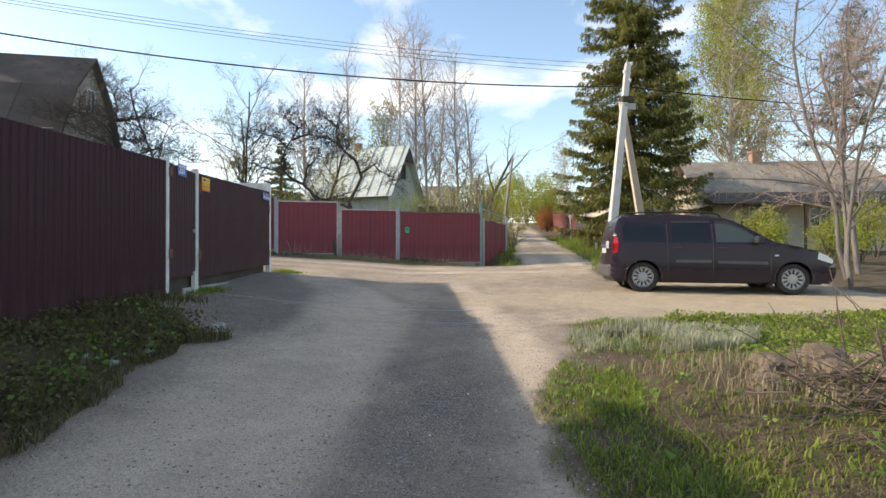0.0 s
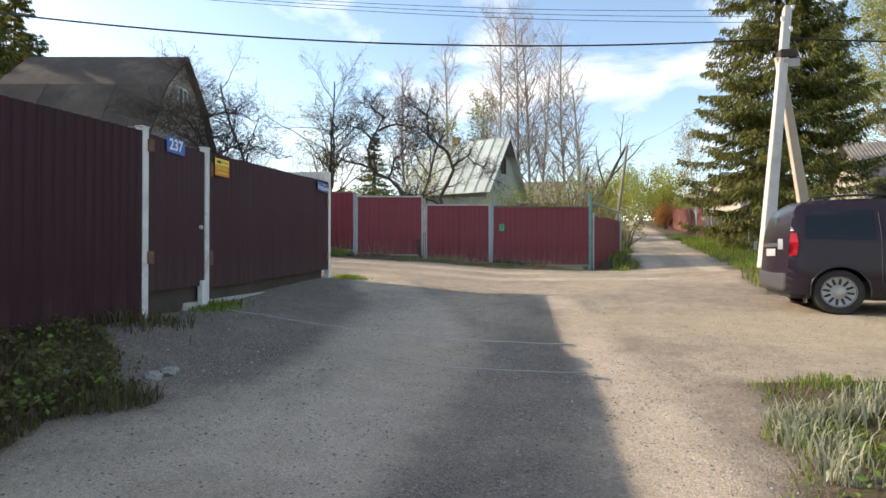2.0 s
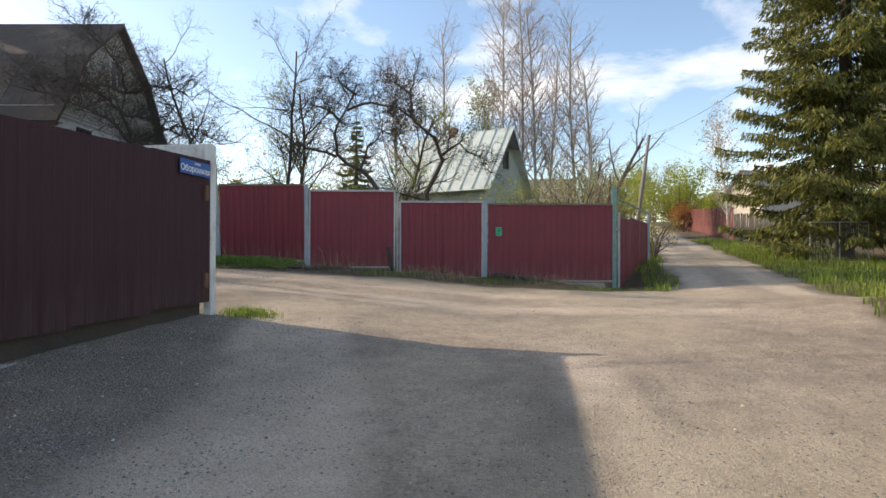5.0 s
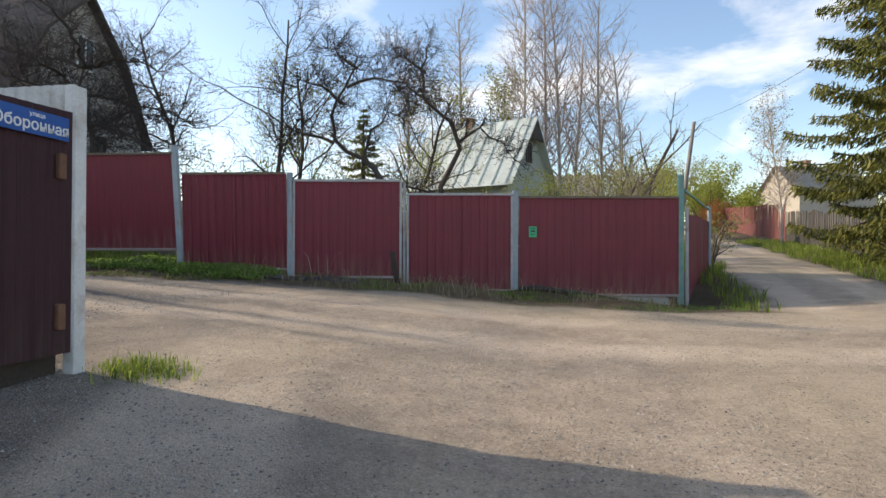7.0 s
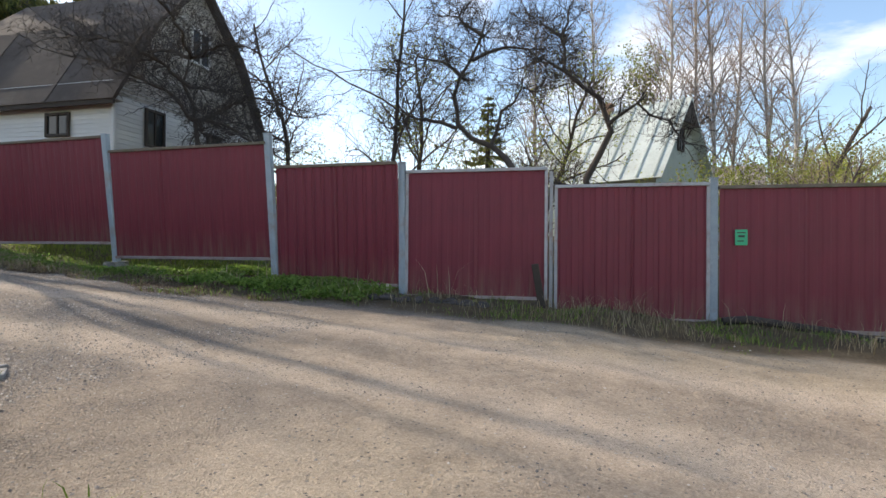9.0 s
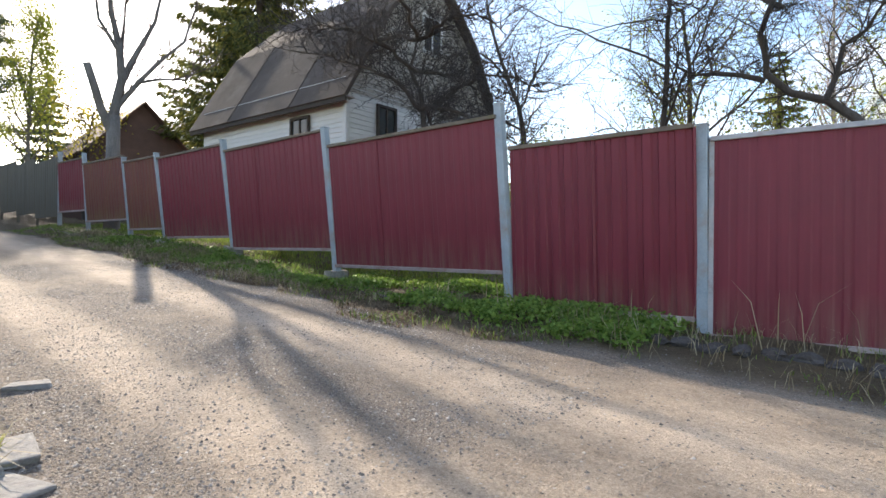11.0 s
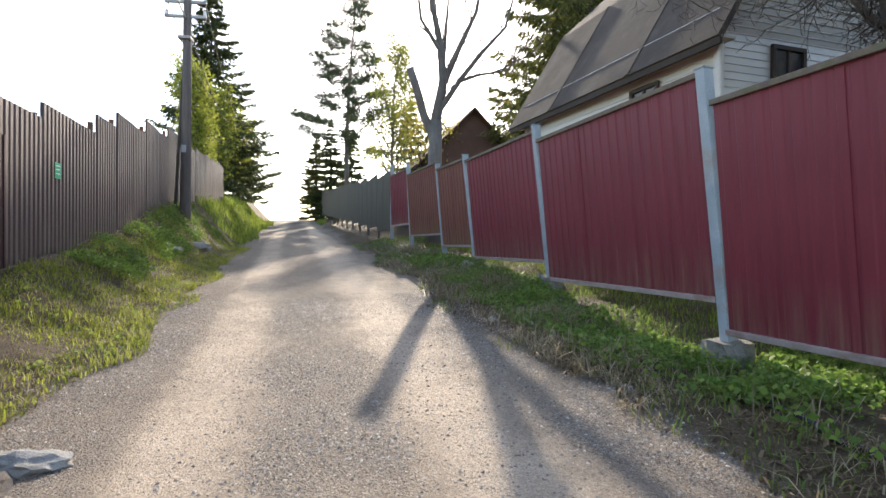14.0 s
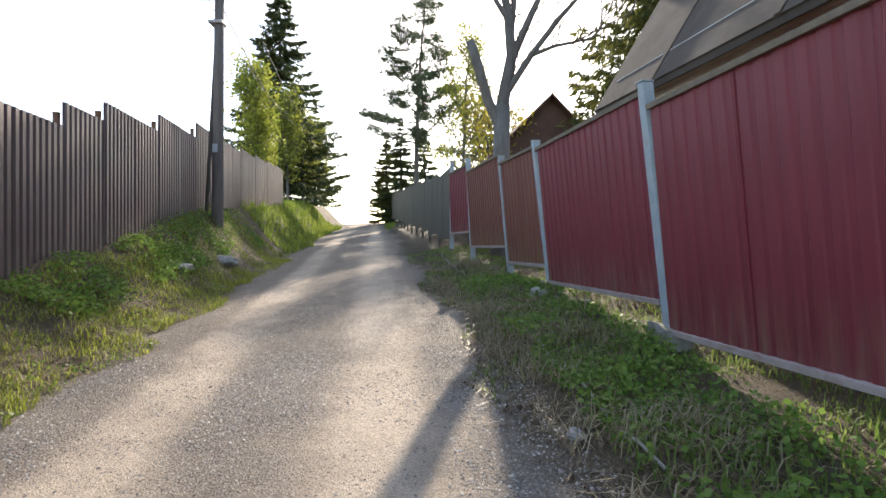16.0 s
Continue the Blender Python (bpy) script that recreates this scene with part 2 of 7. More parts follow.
M_LEAF_PALE = leafy("pale_young_leaves", (0.20, 0.21, 0.06), (0.36, 0.35, 0.12), 0.5)
M_LEAF_GOLD = leafy("golden_leaves", (0.30, 0.25, 0.03), (0.52, 0.43, 0.07), 0.55)
M_LEAF_FAR = leafy("far_leaves", (0.13, 0.13, 0.045), (0.27, 0.25, 0.09), 0.4)
M_GRASS = leafy("grass", (0.10, 0.17, 0.026), (0.36, 0.42, 0.085), 0.52)
# yellower than M_GRASS, and its colour is lightened to stand for backlight
M_GRASS_BANK = leafy("backlit_bank_grass", (0.16, 0.215, 0.028), (0.43, 0.45, 0.092), 0.6)
M_GRASS_VERGE = leafy("verge_grass", (0.10, 0.175, 0.038), (0.30, 0.37, 0.10), 0.5)
M_GRASS_DULL = leafy("dull_grass", (0.055, 0.062, 0.020), (0.20, 0.165, 0.075), 0.4)
M_GRASS_DRY = leafy("dry_grass", (0.24, 0.19, 0.11), (0.46, 0.39, 0.25), 0.35)
M_LITTER = leafy("dead_litter", (0.09, 0.06, 0.035), (0.26, 0.19, 0.12), 0.2)
M_SILVER = leafy("silvery_grass", (0.30, 0.31, 0.20), (0.52, 0.52, 0.38), 0.4)
M_HERB = leafy("herb_leaves", (0.10, 0.19, 0.035), (0.26, 0.38, 0.085), 0.45)
M_ORANGE = leafy("orange_shrub", (0.26, 0.11, 0.03), (0.42, 0.20, 0.06), 0.4)
M_SILVER_ROOF = mottled("silver_roof_paint", (0.40, 0.45, 0.415), (0.64, 0.69, 0.635), 0.9, 14, 0.5, 0.2, 0.01, stain=(0.26, 0.27, 0.23))
M_GREEN_WALL = mottled("pale_green_boards", (0.34, 0.39, 0.34), (0.46, 0.51, 0.45), 2, 30, 0.8, 0.3, 0.01)
M_WHITE_SIDING = mottled("white_siding", (0.62, 0.60, 0.56), (0.78, 0.76, 0.72), 1.2, 25, 0.55, 0.15, 0.005, stain=(0.52, 0.49, 0.44))
M_GABLE = mottled("weathered_gable_boards", (0.30, 0.265, 0.225), (0.47, 0.425, 0.37), 2, 30, 0.85, 0.3, 0.01, stain=(0.22, 0.19, 0.16))
M_FELT = mottled("roofing_felt", (0.072, 0.058, 0.050), (0.125, 0.102, 0.088), 1.2, 60, 0.95, 0.5, 0.01, stain=(0.16, 0.14, 0.12), spec=0.15)
M_DARKWOOD = mottled("dark_wood", (0.035, 0.027, 0.022), (0.085, 0.065, 0.05), 2, 40, 0.85, 0.5, 0.01)
M_SLATE = mottled("corrugated_slate", (0.22, 0.195, 0.17), (0.42, 0.38, 0.335), 1.0, 20, 0.95, 0.3, 0.01, stain=(0.12, 0.11, 0.09))
M_BRICK = mottled("chimney_brick", (0.26, 0.15, 0.10), (0.44, 0.28, 0.20), 8, 40, 0.9, 0.5, 0.01)
M_REDWOOD = mottled("red_brown_boards", (0.082, 0.040, 0.025), (0.155, 0.078, 0.050), 2, 40, 0.8, 0.4, 0.01)
M_BEIGE = mottled("beige_wall", (0.40, 0.35, 0.28), (0.54, 0.48, 0.40), 2, 30, 0.85, 0.2, 0.01)
M_PICKET_RED = mottled("old_red_pickets", (0.15, 0.045, 0.040), (0.27, 0.095, 0.075), 2, 40, 0.85, 0.4, 0.01)
M_PICKET_GREY = mottled("grey_pickets", (0.06, 0.052, 0.045), (0.15, 0.13, 0.11), 2, 40, 0.9, 0.4, 0.01)
M_BLUE_SIGN = mottled("blue_enamel", (0.012, 0.085, 0.34), (0.018, 0.115, 0.42), 5, 60, 0.35, 0.0)
M_WHITE_PAINT = mottled("white_lettering", (0.74, 0.75, 0.77), (0.84, 0.84, 0.85), 8, 60, 0.45, 0.0)
M_ORANGE_SIGN = mottled("orange_plastic", (0.62, 0.20, 0.02), (0.74, 0.27, 0.03), 5, 60, 0.45, 0.0)
M_YELLOW_PAINT = mottled("yellow_print", (0.72, 0.55, 0.06), (0.80, 0.62, 0.08), 5, 60, 0.45, 0.0)
M_RED_PRINT = mottled("red_print", (0.50, 0.03, 0.02), (0.58, 0.04, 0.03), 5, 60, 0.45, 0.0)
M_GREEN_SIGN = mottled("green_plastic", (0.02, 0.42, 0.20), (0.03, 0.50, 0.25), 5, 60, 0.4, 0.0)
M_DARK_PRINT = mottled("dark_print", (0.02, 0.03, 0.025), (0.04, 0.05, 0.04), 5, 60, 0.5, 0.0)
M_WINDOW = material("window_glass", 0.06)[0]
M_WINDOW.node_tree.nodes["Principled BSDF"].inputs["Base Color"].default_value = (0.025, 0.03, 0.033, 1)
M_STRING = mottled("white_string", (0.50, 0.49, 0.45), (0.70, 0.68, 0.63), 20, 90, 0.9, 0.0)


def ground_material():
    m, n, l, b = material("ground", 0.82)
    co = n.new("ShaderNodeTexCoord")
    vec = co.outputs["Object"]

    def attr(name):
        a = n.new("ShaderNodeAttribute")
        a.attribute_name = name
        return a.outputs["Fac"]
    def cells(scale, kind="F1"):
        v = n.new("ShaderNodeTexVoronoi")
        v.feature = kind
        v.inputs["Scale"].default_value = scale
        l.new(warp, v.inputs["Vector"])
        return v

    def tone(v):
        c = n.new("ShaderNodeSeparateColor")
        l.new(v.outputs["Color"], c.inputs[0])
        return c.outputs[0]
    broad = noise_node(n, l, 0.45, 6, 0.6, vec, 0.4)
    mid = noise_node(n, l, 3.5, 6, 0.65, vec)
    fine = noise_node(n, l, 38, 5, 0.7, vec)
    dusty = noise_node(n, l, 105, 4, 0.65, vec)
    clod = noise_node(n, l, 13, 5, 0.7, vec)
    jit = noise_node(n, l, 60, 2, 0.5, vec)
    warp = mix_node(n, l, 0.012, vec, jit.outputs["Color"], "ADD")
    stones, chips, rare = cells(70), cells(150), cells(27)
    # packed dirt of the wheel tracks
    blend = mix_node(n, l, 0.5, broad.outputs["Fac"], mid.outputs["Fac"])
    dirt = ramp_node(n, l, blend, [(0.36, (0.30, 0.226, 0.160)), (0.50, (0.49, 0.382, 0.278)), (0.64, (0.65, 0.52, 0.385))]).outputs["Color"]
    dirt = mix_node(n, l, ramp_node(n, l, clod.outputs["Fac"], [(0.52, (0, 0, 0)), (0.66, (0.6, 0.6, 0.6))]).outputs["Color"], dirt, (0.215, 0.172, 0.132))
    dirt = mix_node(n, l, 0.35, dirt, ramp_node(n, l, fine.outputs["Fac"], [(0.36, (0.15, 0.122, 0.095)), (0.64, (0.56, 0.475, 0.38))]).outputs["Color"])
    # loose crushed stone: dark chips, some pale, with dust in the gaps
    grey = ramp_node(n, l, mix_node(n, l, 0.5, tone(stones), tone(chips)), [(0.15, (0.110, 0.095, 0.085)), (0.5, (0.235, 0.203, 0.176)), (0.80, (0.35, 0.302, 0.256)), (0.95, (0.60, 0.525, 0.44))]).outputs["Color"]
    gap = ramp_node(n, l, mix_node(n, l, 0.5, stones.outputs["Distance"], fine.outputs["Fac"]), [(0.42, (0, 0, 0)), (0.62, (0.75, 0.75, 0.75))]).outputs["Color"]
    grit = mix_node(n, l, gap, grey, (0.34, 0.272, 0.206))
    grit = mix_node(n, l, ramp_node(n, l, mid.outputs["Fac"], [(0.45, (0, 0, 0)), (0.68, (0.5, 0.5, 0.5))]).outputs["Color"], grit, (0.38, 0.302, 0.225))
    sand = ramp_node(n, l, mix_node(n, l, 0.5, mid.outputs["Fac"], fine.outputs["Fac"]), [(0.3, (0.40, 0.315, 0.212)), (0.7, (0.62, 0.51, 0.365))]).outputs["Color"]
    soil = ramp_node(n, l, mix_node(n, l, 0.5, mid.outputs["Fac"], fine.outputs["Fac"]), [(0.35, (0.090, 0.066, 0.042)), (0.6, (0.165, 0.126, 0.078)), (0.75, (0.28, 0.22, 0.145))]).outputs["Color"]
    dust = ramp_node(n, l, mix_node(n, l, 0.5, mid.outputs["Fac"], fine.outputs["Fac"]), [(0.34, (0.50, 0.395, 0.295)), (0.66, (0.74, 0.605, 0.465))]).outputs["Color"]
    dust = mix_node(n, l, ramp_node(n, l, dusty.outputs["Fac"], [(0.53, (0, 0, 0)), (0.66, (0.8, 0.8, 0.8))]).outputs["Color"], dust, (0.33, 0.262, 0.198))
    col = mix_node(n, l, attr("grit"), dirt, grit)
    col = mix_node(n, l, attr("track"), col, dust)
    col = mix_node(n, l, attr("sand"), col, sand)
    wet = ramp_node(n, l, broad.outputs["Fac"], [(0.56, (0, 0, 0)), (0.70, (0.45, 0.45, 0.45))]).outputs["Color"]
    col = mix_node(n, l, wet, col, (0.21, 0.168, 0.130))
    # single larger chips pressed into the dirt
    chip = ramp_node(n, l, rare.outputs["Distance"], [(0.20, (1, 1, 1)), (0.27, (0, 0, 0))]).outputs["Color"]
    keep = ramp_node(n, l, tone(rare), [(0.60, (0, 0, 0)), (0.64, (0.9, 0.9, 0.9))]).outputs["Color"]
    spot = mix_node(n, l, 1.0, chip, keep, "MULTIPLY")
    col = mix_node(n, l, spot, col, ramp_node(n, l, tone(rare), [(0.64, (0.12, 0.11, 0.10)), (0.86, (0.24, 0.22, 0.195)), (0.93, (0.52, 0.47, 0.41))]).outputs["Color"])
    # shading put into the colour: darker between stones, lighter on their tops
    gap_shade = ramp_node(n, l, mix_node(n, l, 0.6, stones.outputs["Distance"], dusty.outputs["Fac"]), [(0.38, (1.35, 1.35, 1.35)), (0.62, (0.70, 0.69, 0.68))]).outputs["Color"]
    col = mix_node(n, l, 0.3, col, gap_shade, "MULTIPLY")
    col = mix_node(n, l, attr("grass"), col, soil)
    l.new(col, b.inputs["Base Color"])
    b.inputs["Specular IOR Level"].default_value = 0.2
    hgt = mix_node(n, l, 0.4, mix_node(n, l, attr("grit"), mid.outputs["Fac"], stones.outputs["Distance"]), fine.outputs["Fac"])
    n0 = bump_node(n, l, b, clod.outputs["Fac"], 0.9, 0.04)
    n1 = bump_node(n, l, b, hgt, 0.9, 0.032, n0)
    n2 = bump_node(n, l, b, spot, 0.6, 0.012, n1)
    bump_node(n, l, b, mix_node(n, l, 0.5, chips.outputs["Distance"], dusty.outputs["Fac"]), 0.75, 0.014, n2)
    return m


M_GROUND = ground_material()


# ---- ground ----
def ss(v):
    v = np.clip(v, 0.0, 1.0)
    return v * v * (3 - 2 * v)


def vnoise(x, y, s, seed=0):
    """Smooth value noise, 0 to 1, on arrays."""
    x, y = np.asarray(x, float) / s + 1000.5, np.asarray(y, float) / s + 1000.5
    i, j = np.floor(x).astype(np.int64), np.floor(y).astype(np.int64)
    u, v = ss(x - i), ss(y - j)

    def hsh(a, b):
        q = (a * 374761393 + b * 668265263 + seed * 974711) & 0x7FFFFFFF
        q = ((q ^ (q >> 13)) * 1274126177) & 0x7FFFFFFF
        return ((q ^ (q >> 16)) & 0xFFFF) / 65535.0
    return (hsh(i, j) * (1 - u) + hsh(i + 1, j) * u) * (1 - v) + (hsh(i, j + 1) * (1 - u) + hsh(i + 1, j + 1) * u) * v


def hill_centre(x):
    """The uphill road's middle line, y by x."""
    return 15.6 + (x + 10.0) * 0.13


def lane_centre(y):
    return 3.6 + 0.12 * (y - 17.0)


def road_depth(x, y):
    """How far inside the roads a place lies, in metres; negative on the verges."""
    x, y = np.asarray(x, float), np.asarray(y, float)
    wob = (vnoise(x, y, 1.3, 3) - 0.5) * 0.5 + (vnoise(x, y, 0.4, 4) - 0.5) * 0.25
    left = np.interp(y, [-40, 3, 6.0, 7.3, 13.3, 14.5], [-2.45, -2.4, -2.3, -4.4, -4.4, -6.0])
    right = np.interp(y, [-40, 2.6, 4.4, 7.3, 7.9, 8.6, 12.6, 13.2, 17], [0.6, 0.8, 1.0, 1.6, 5.5, 8.4, 8.4, 3.9, 4.4])
    top = np.interp(x, [-60, -8, -5.6, -3.2, 0.9, 2.0], [9, 17.45, 18.5, 18.8, 18.7, 19.2])
    south = np.minimum(np.minimum(x - left, right - x), np.minimum(top - y, 30 - y))
    low = hill_centre(x) - 1.6
    cross = np.minimum(np.minimum(top - y, y - low), np.minimum(-2.0 - x, x + 14.0))
    hill = np.minimum(1.65 - np.abs(y - hill_centre(x)), -7.0 - x)
    lane = np.minimum(1.35 - np.abs(x - lane_centre(y)), y - 16.5)
    return np.maximum(np.maximum(south, cross), np.maximum(hill, lane)) + wob


def height(x, y):
    """The lie of the land: a slope ahead, a hill to the west, banks and a ditch."""
    x, y = np.asarray(x, float), np.asarray(y, float)
    yc = np.clip(y, -40, 130)
    west = np.maximum(0.0, -x - 1.0)
    z = 0.045 * yc + 0.022 * np.maximum(0, yc - 21) + 0.075 * np.minimum(west, 57.0) - 0.03 * np.clip(west - 57.0, 0, 120)
    edge = hill_centre(x) - 1.65
    bank = 0.75 * ss((-x - 9.5) / 5.0) + 0.2 * ss((-x - 14.5) / 3.0) + 0.7 * ss((-x - 17.0) / 6.0)
    z = z + bank * ss((edge - y - 0.2) / 2.0) * ss((-x - 8) / 3)
    z = z + 0.11 * ss((-x - 2.4) / 1.2) * ss((13.6 - y) / 1.5) * ss((x + 14) / 6) * (1 - 0.8 * ss((y - 7.2) / 1.5))
    upper = y - (hill_centre(x) + 1.7)
    z = z + 0.08 * ss(upper / 1.5) * ss((-x - 13) / 4) - 0.17 * np.exp(-((x + 11.2) / 1.9) ** 2) * ss((upper - 0.2) / 1.1)
    z = z - 0.28 * np.exp(-((x - 1.6) ** 2 + (y - 21.2) ** 2) / 3.0)
    z = z + 0.25 * np.exp(-((x - 4.9) ** 2 + (y - 15.9) ** 2) / 2.2)
    z = z + 0.20 * np.exp(-((x - 2.9) ** 2 / 1.3 + (y - 3.9) ** 2 / 2.0))
    out = ss(-road_depth(x, y) / 0.6)
    near = ss((60 - np.hypot(x, y - 12)) / 20)
    z = z + near * (out * ((vnoise(x, y, 0.55, 1) - 0.4) * 0.10 + (vnoise(x, y, 0.2, 2) - 0.5) * 0.04 + 0.03)
                    + (1 - out) * ((vnoise(x, y, 1.7, 5) - 0.5) * 0.035 + (vnoise(x, y, 0.3, 6) - 0.5) * 0.016))
    return z


def ground_z(x, y):
    return float(height(np.array([x]), np.array([y]))[0])


def axis_steps(lo, hi, step, far):
    core = np.arange(lo, hi + step / 2, step)
    tail = [step]
    while sum(tail) < far:
        tail.append(tail[-1] * 1.16)
    t = np.cumsum(tail)
    return np.concatenate([lo - t[::-1], core, core[-1] + t])


def build_ground():
    xs, ys = axis_steps(-26, 10, 0.11, 1500), axis_steps(-1.5, 24, 0.11, 1500)
    gx, gy = np.meshgrid(xs, ys)
    fx, fy = gx.ravel(), gy.ravel()
    co = np.column_stack([fx, fy, height(fx, fy)])
    nx, ny = len(xs), len(ys)
    i = (np.arange(ny - 1)[:, None] * nx + np.arange(nx - 1)[None, :]).ravel()
    quads = np.column_stack([i, i + 1, i + nx + 1, i + nx])
    me = bpy.data.meshes.new("ground")
    me.from_pydata(co.tolist(), [], quads.tolist())
    inside = road_depth(fx, fy)
    grass = ss((-inside + 0.12) / 0.35)
    side = fx + 0.5 - 0.05 * fy
    grit_s = ss((0.75 - np.abs(side - 0.2)) / 0.5) * ss((13 - fy) / 3)
    gate = ss((-fx - 1.3) / 1.0) * ss((fy - 5.8) / 1.2) * ss((14 - fy) / 1.5)
    hillmid = ss((-fx - 3) / 4) * (ss((0.45 - np.abs(fy - hill_centre(fx) - 0.05)) / 0.3) + ss((hill_centre(fx) - 0.85 - fy) / 0.35) + 0.8 * ss((fy - hill_centre(fx) - 1.25) / 0.3))
    grit = np.clip(np.maximum(np.maximum(grit_s, gate), hillmid) + (vnoise(fx, fy, 0.8, 7) - 0.5) * 0.7 + (vnoise(fx, fy, 0.25, 8) - 0.5) * 0.5 + ss((0.5 - inside) / 0.5) * 0.6, 0, 1)
    sand = ss((fx - 1.6) / 1.6) * ss((fy - 7.4) / 0.8) * ss((12.6 - fy) / 2.0) * ss((11 - fx) / 2)
    sand = np.clip(sand * (0.4 + 0.9 * vnoise(fx, fy, 1.5, 9)) + 0.6 * ss((vnoise(fx, fy, 2.2, 10) - 0.42) / 0.3) * ss((fx + 5.5) / 3) * ss((fy - 6) / 3), 0, 1)
    wob = (vnoise(fx, fy, 1.9, 12) - 0.5) * 0.35
    bend = -0.045 * np.maximum(0, fy - 6.5) ** 1.9
    left = ss((0.85 - np.abs(fx + 1.25 - bend + wob)) / 0.45) * ss((15.5 - fy) / 2)
    right = ss((0.42 - np.abs(fx - 0.78 - 0.35 * bend + wob)) / 0.35) * ss((14 - fy) / 2)
    lane_t = ss((0.45 - np.abs(np.abs(fx - lane_centre(fy)) - 0.7)) / 0.3) * ss((fy - 17) / 2)
    up = fy - hill_centre(fx)
    hill_t = ss((0.42 - np.abs(np.abs(up - 0.05 + 0.4 * wob) - 0.78)) / 0.32) * ss((-fx - 2.5) / 3)
    cross_t = ss((0.55 - np.abs(np.abs(fy - 16.6 - 0.012 * (fx + 2) ** 2 + wob) - 0.85)) / 0.4) * ss((fx + 6) / 3) * ss((3.6 - fx) / 1.5)
    track = np.clip(np.maximum.reduce([left, right, lane_t, hill_t, cross_t]) * (0.55 + 0.75 * vnoise(fx, fy, 0.9, 13)) + 0.25 * (vnoise(fx, fy, 0.22, 14) - 0.5), 0, 1) * (inside > 0) * (1 - 0.15 * ss((-fx - 5) / 3))
    grit = np.clip(grit * (1 - 0.75 * track) + 0.5 * (1 - track) * ss((-fx - 5) / 3), 0, 1)
    for name, v in (("grass", grass), ("grit", grit), ("sand", sand), ("track", track)):
        a = me.attributes.new(name, "FLOAT", "POINT")
        a.data.foreach_set("value", v.astype(np.float32))
    me.polygons.foreach_set("use_smooth", [True] * len(me.polygons))
    me.materials.append(M_GROUND)
    me.update()
    tagged(new("ground", me), "unpaved gravel and dirt road with grassy verges", "ground", kind="structure")


build_ground()


# ---- fences of profiled sheet ----
def sheet_mesh(name, width, tall, mat, pitch=0.15, deep=0.018, skew=0.0, wavy=False):
    """One profiled steel sheet in x and z, facing -y; skew raises its far upper edge."""
    pts = []
    x = 0.0
    while x < width - 1e-6:
        for a, d in ((0.0, 0.0), (0.30, 0.0), (0.40, deep), (0.90, deep)) if not wavy else ((0, 0), (0.25, deep * 0.5), (0.5, deep), (0.75, deep * 0.5)):
            q = x + a * pitch
            if q < width:
                pts.append((q, -d))
        x += pitch
    pts.append((width, 0.0))
    th = 0.002
    verts, faces = [], []
    for q, d in pts:
        for z in (0.0, tall + skew * q / width):
            verts.append((q, d, z))
            verts.append((q, d + th, z))
    for i in range(len(pts) - 1):
        a, b = i * 4, i * 4 + 4
        faces += [(a, b, b + 2, a + 2), (a + 1, a + 3, b + 3, b + 1), (a, a + 1, b + 1, b), (a + 2, b + 2, b + 3, a + 3)]
    e = (len(pts) - 1) * 4
    faces += [(0, 2, 3, 1), (e, e + 1, e + 3, e + 2)]
    return mesh_of(name, verts, faces, mat)


def along(a, b, z=0.0):
    """The pose of a run from a to b: x along it, y to its back."""
    d = Vector((b[0] - a[0], b[1] - a[1], 0))
    return pose(a[0], a[1], z, 0, 0, math.degrees(math.atan2(d.y, d.x))), d.length


def sheets(parent, m, length, z0, z1, mat, width=1.03, pitch=0.15, skew=0.0, back=0.0, seed=0, deep=0.012):
    """Lapped sheets from z0 to z1 in the run's frame."""
    rnd = random.Random(seed)
    n = max(1, round(length / width))
    w = length / n
    me = sheet_mesh("sheet", w + (0.03 if n > 1 else 0), z1 - z0, mat, pitch, deep, skew / n)
    for i in range(n):
        part_data("sheet", me, parent, m @ pose(i * w, back + (0.006 if i % 2 else 0.0), z0 + skew * i / n + rnd.uniform(-0.006, 0.006), 0, rnd.uniform(-0.1, 0.1), 0))


def rail(parent, m, x0, x1, z, mat, tall=0.04, deep=0.045, back=0.02, label="", end_z=None):
    bm = box_bm((x0, back - deep / 2, z - tall / 2), (x1, back + deep / 2, z + tall / 2), 0.004)
    if end_z is not None:
        for v in bm.verts:
            v.co.z += (end_z - z) * (v.co.x - x0) / (x1 - x0)
    bmesh.ops.transform(bm, matrix=m, verts=bm.verts)
    part("rail", bm, mat, parent, label)


def post(parent, x, y, z0, z1, mat, size=0.09, turn=0.0, lean_x=0.0, lean_y=0.0, cap=True, deep=None):
    """A square steel post with a welded cap plate; leans in metres at its top."""
    h = z1 - z0
    d = deep or size
    bm = box_bm((-size / 2, -d / 2, -0.35), (size / 2, d / 2, h - 0.012), 0.008)
    if cap:
        box(bm, (-size / 2 - 0.008, -d / 2 - 0.008, h - 0.012), (size / 2 + 0.008, d / 2 + 0.008, h), 0.003)
    for v in bm.verts:
        v.co.x += lean_x * v.co.z / h
        v.co.y += lean_y * v.co.z / h
    bmesh.ops.transform(bm, matrix=pose(x, y, z0, 0, 0, turn), verts=bm.verts)
    return part("post", bm, mat, parent)


def add_text(name, body, size, m, mat, parent, bold=0.0):
    cu = bpy.data.curves.new(name, "FONT")
    cu.body, cu.size, cu.align_x, cu.align_y, cu.extrude, cu.offset = body, size, "CENTER", "CENTER", 0.0006, bold
    ob = new("tmp_text", cu)
    dg = bpy.context.evaluated_depsgraph_get()
    me = bpy.data.meshes.new_from_object(ob.evaluated_get(dg))
    bpy.data.objects.remove(ob)
    me.materials.clear()
    me.materials.append(mat)
    return part_data(name, me, parent, m)


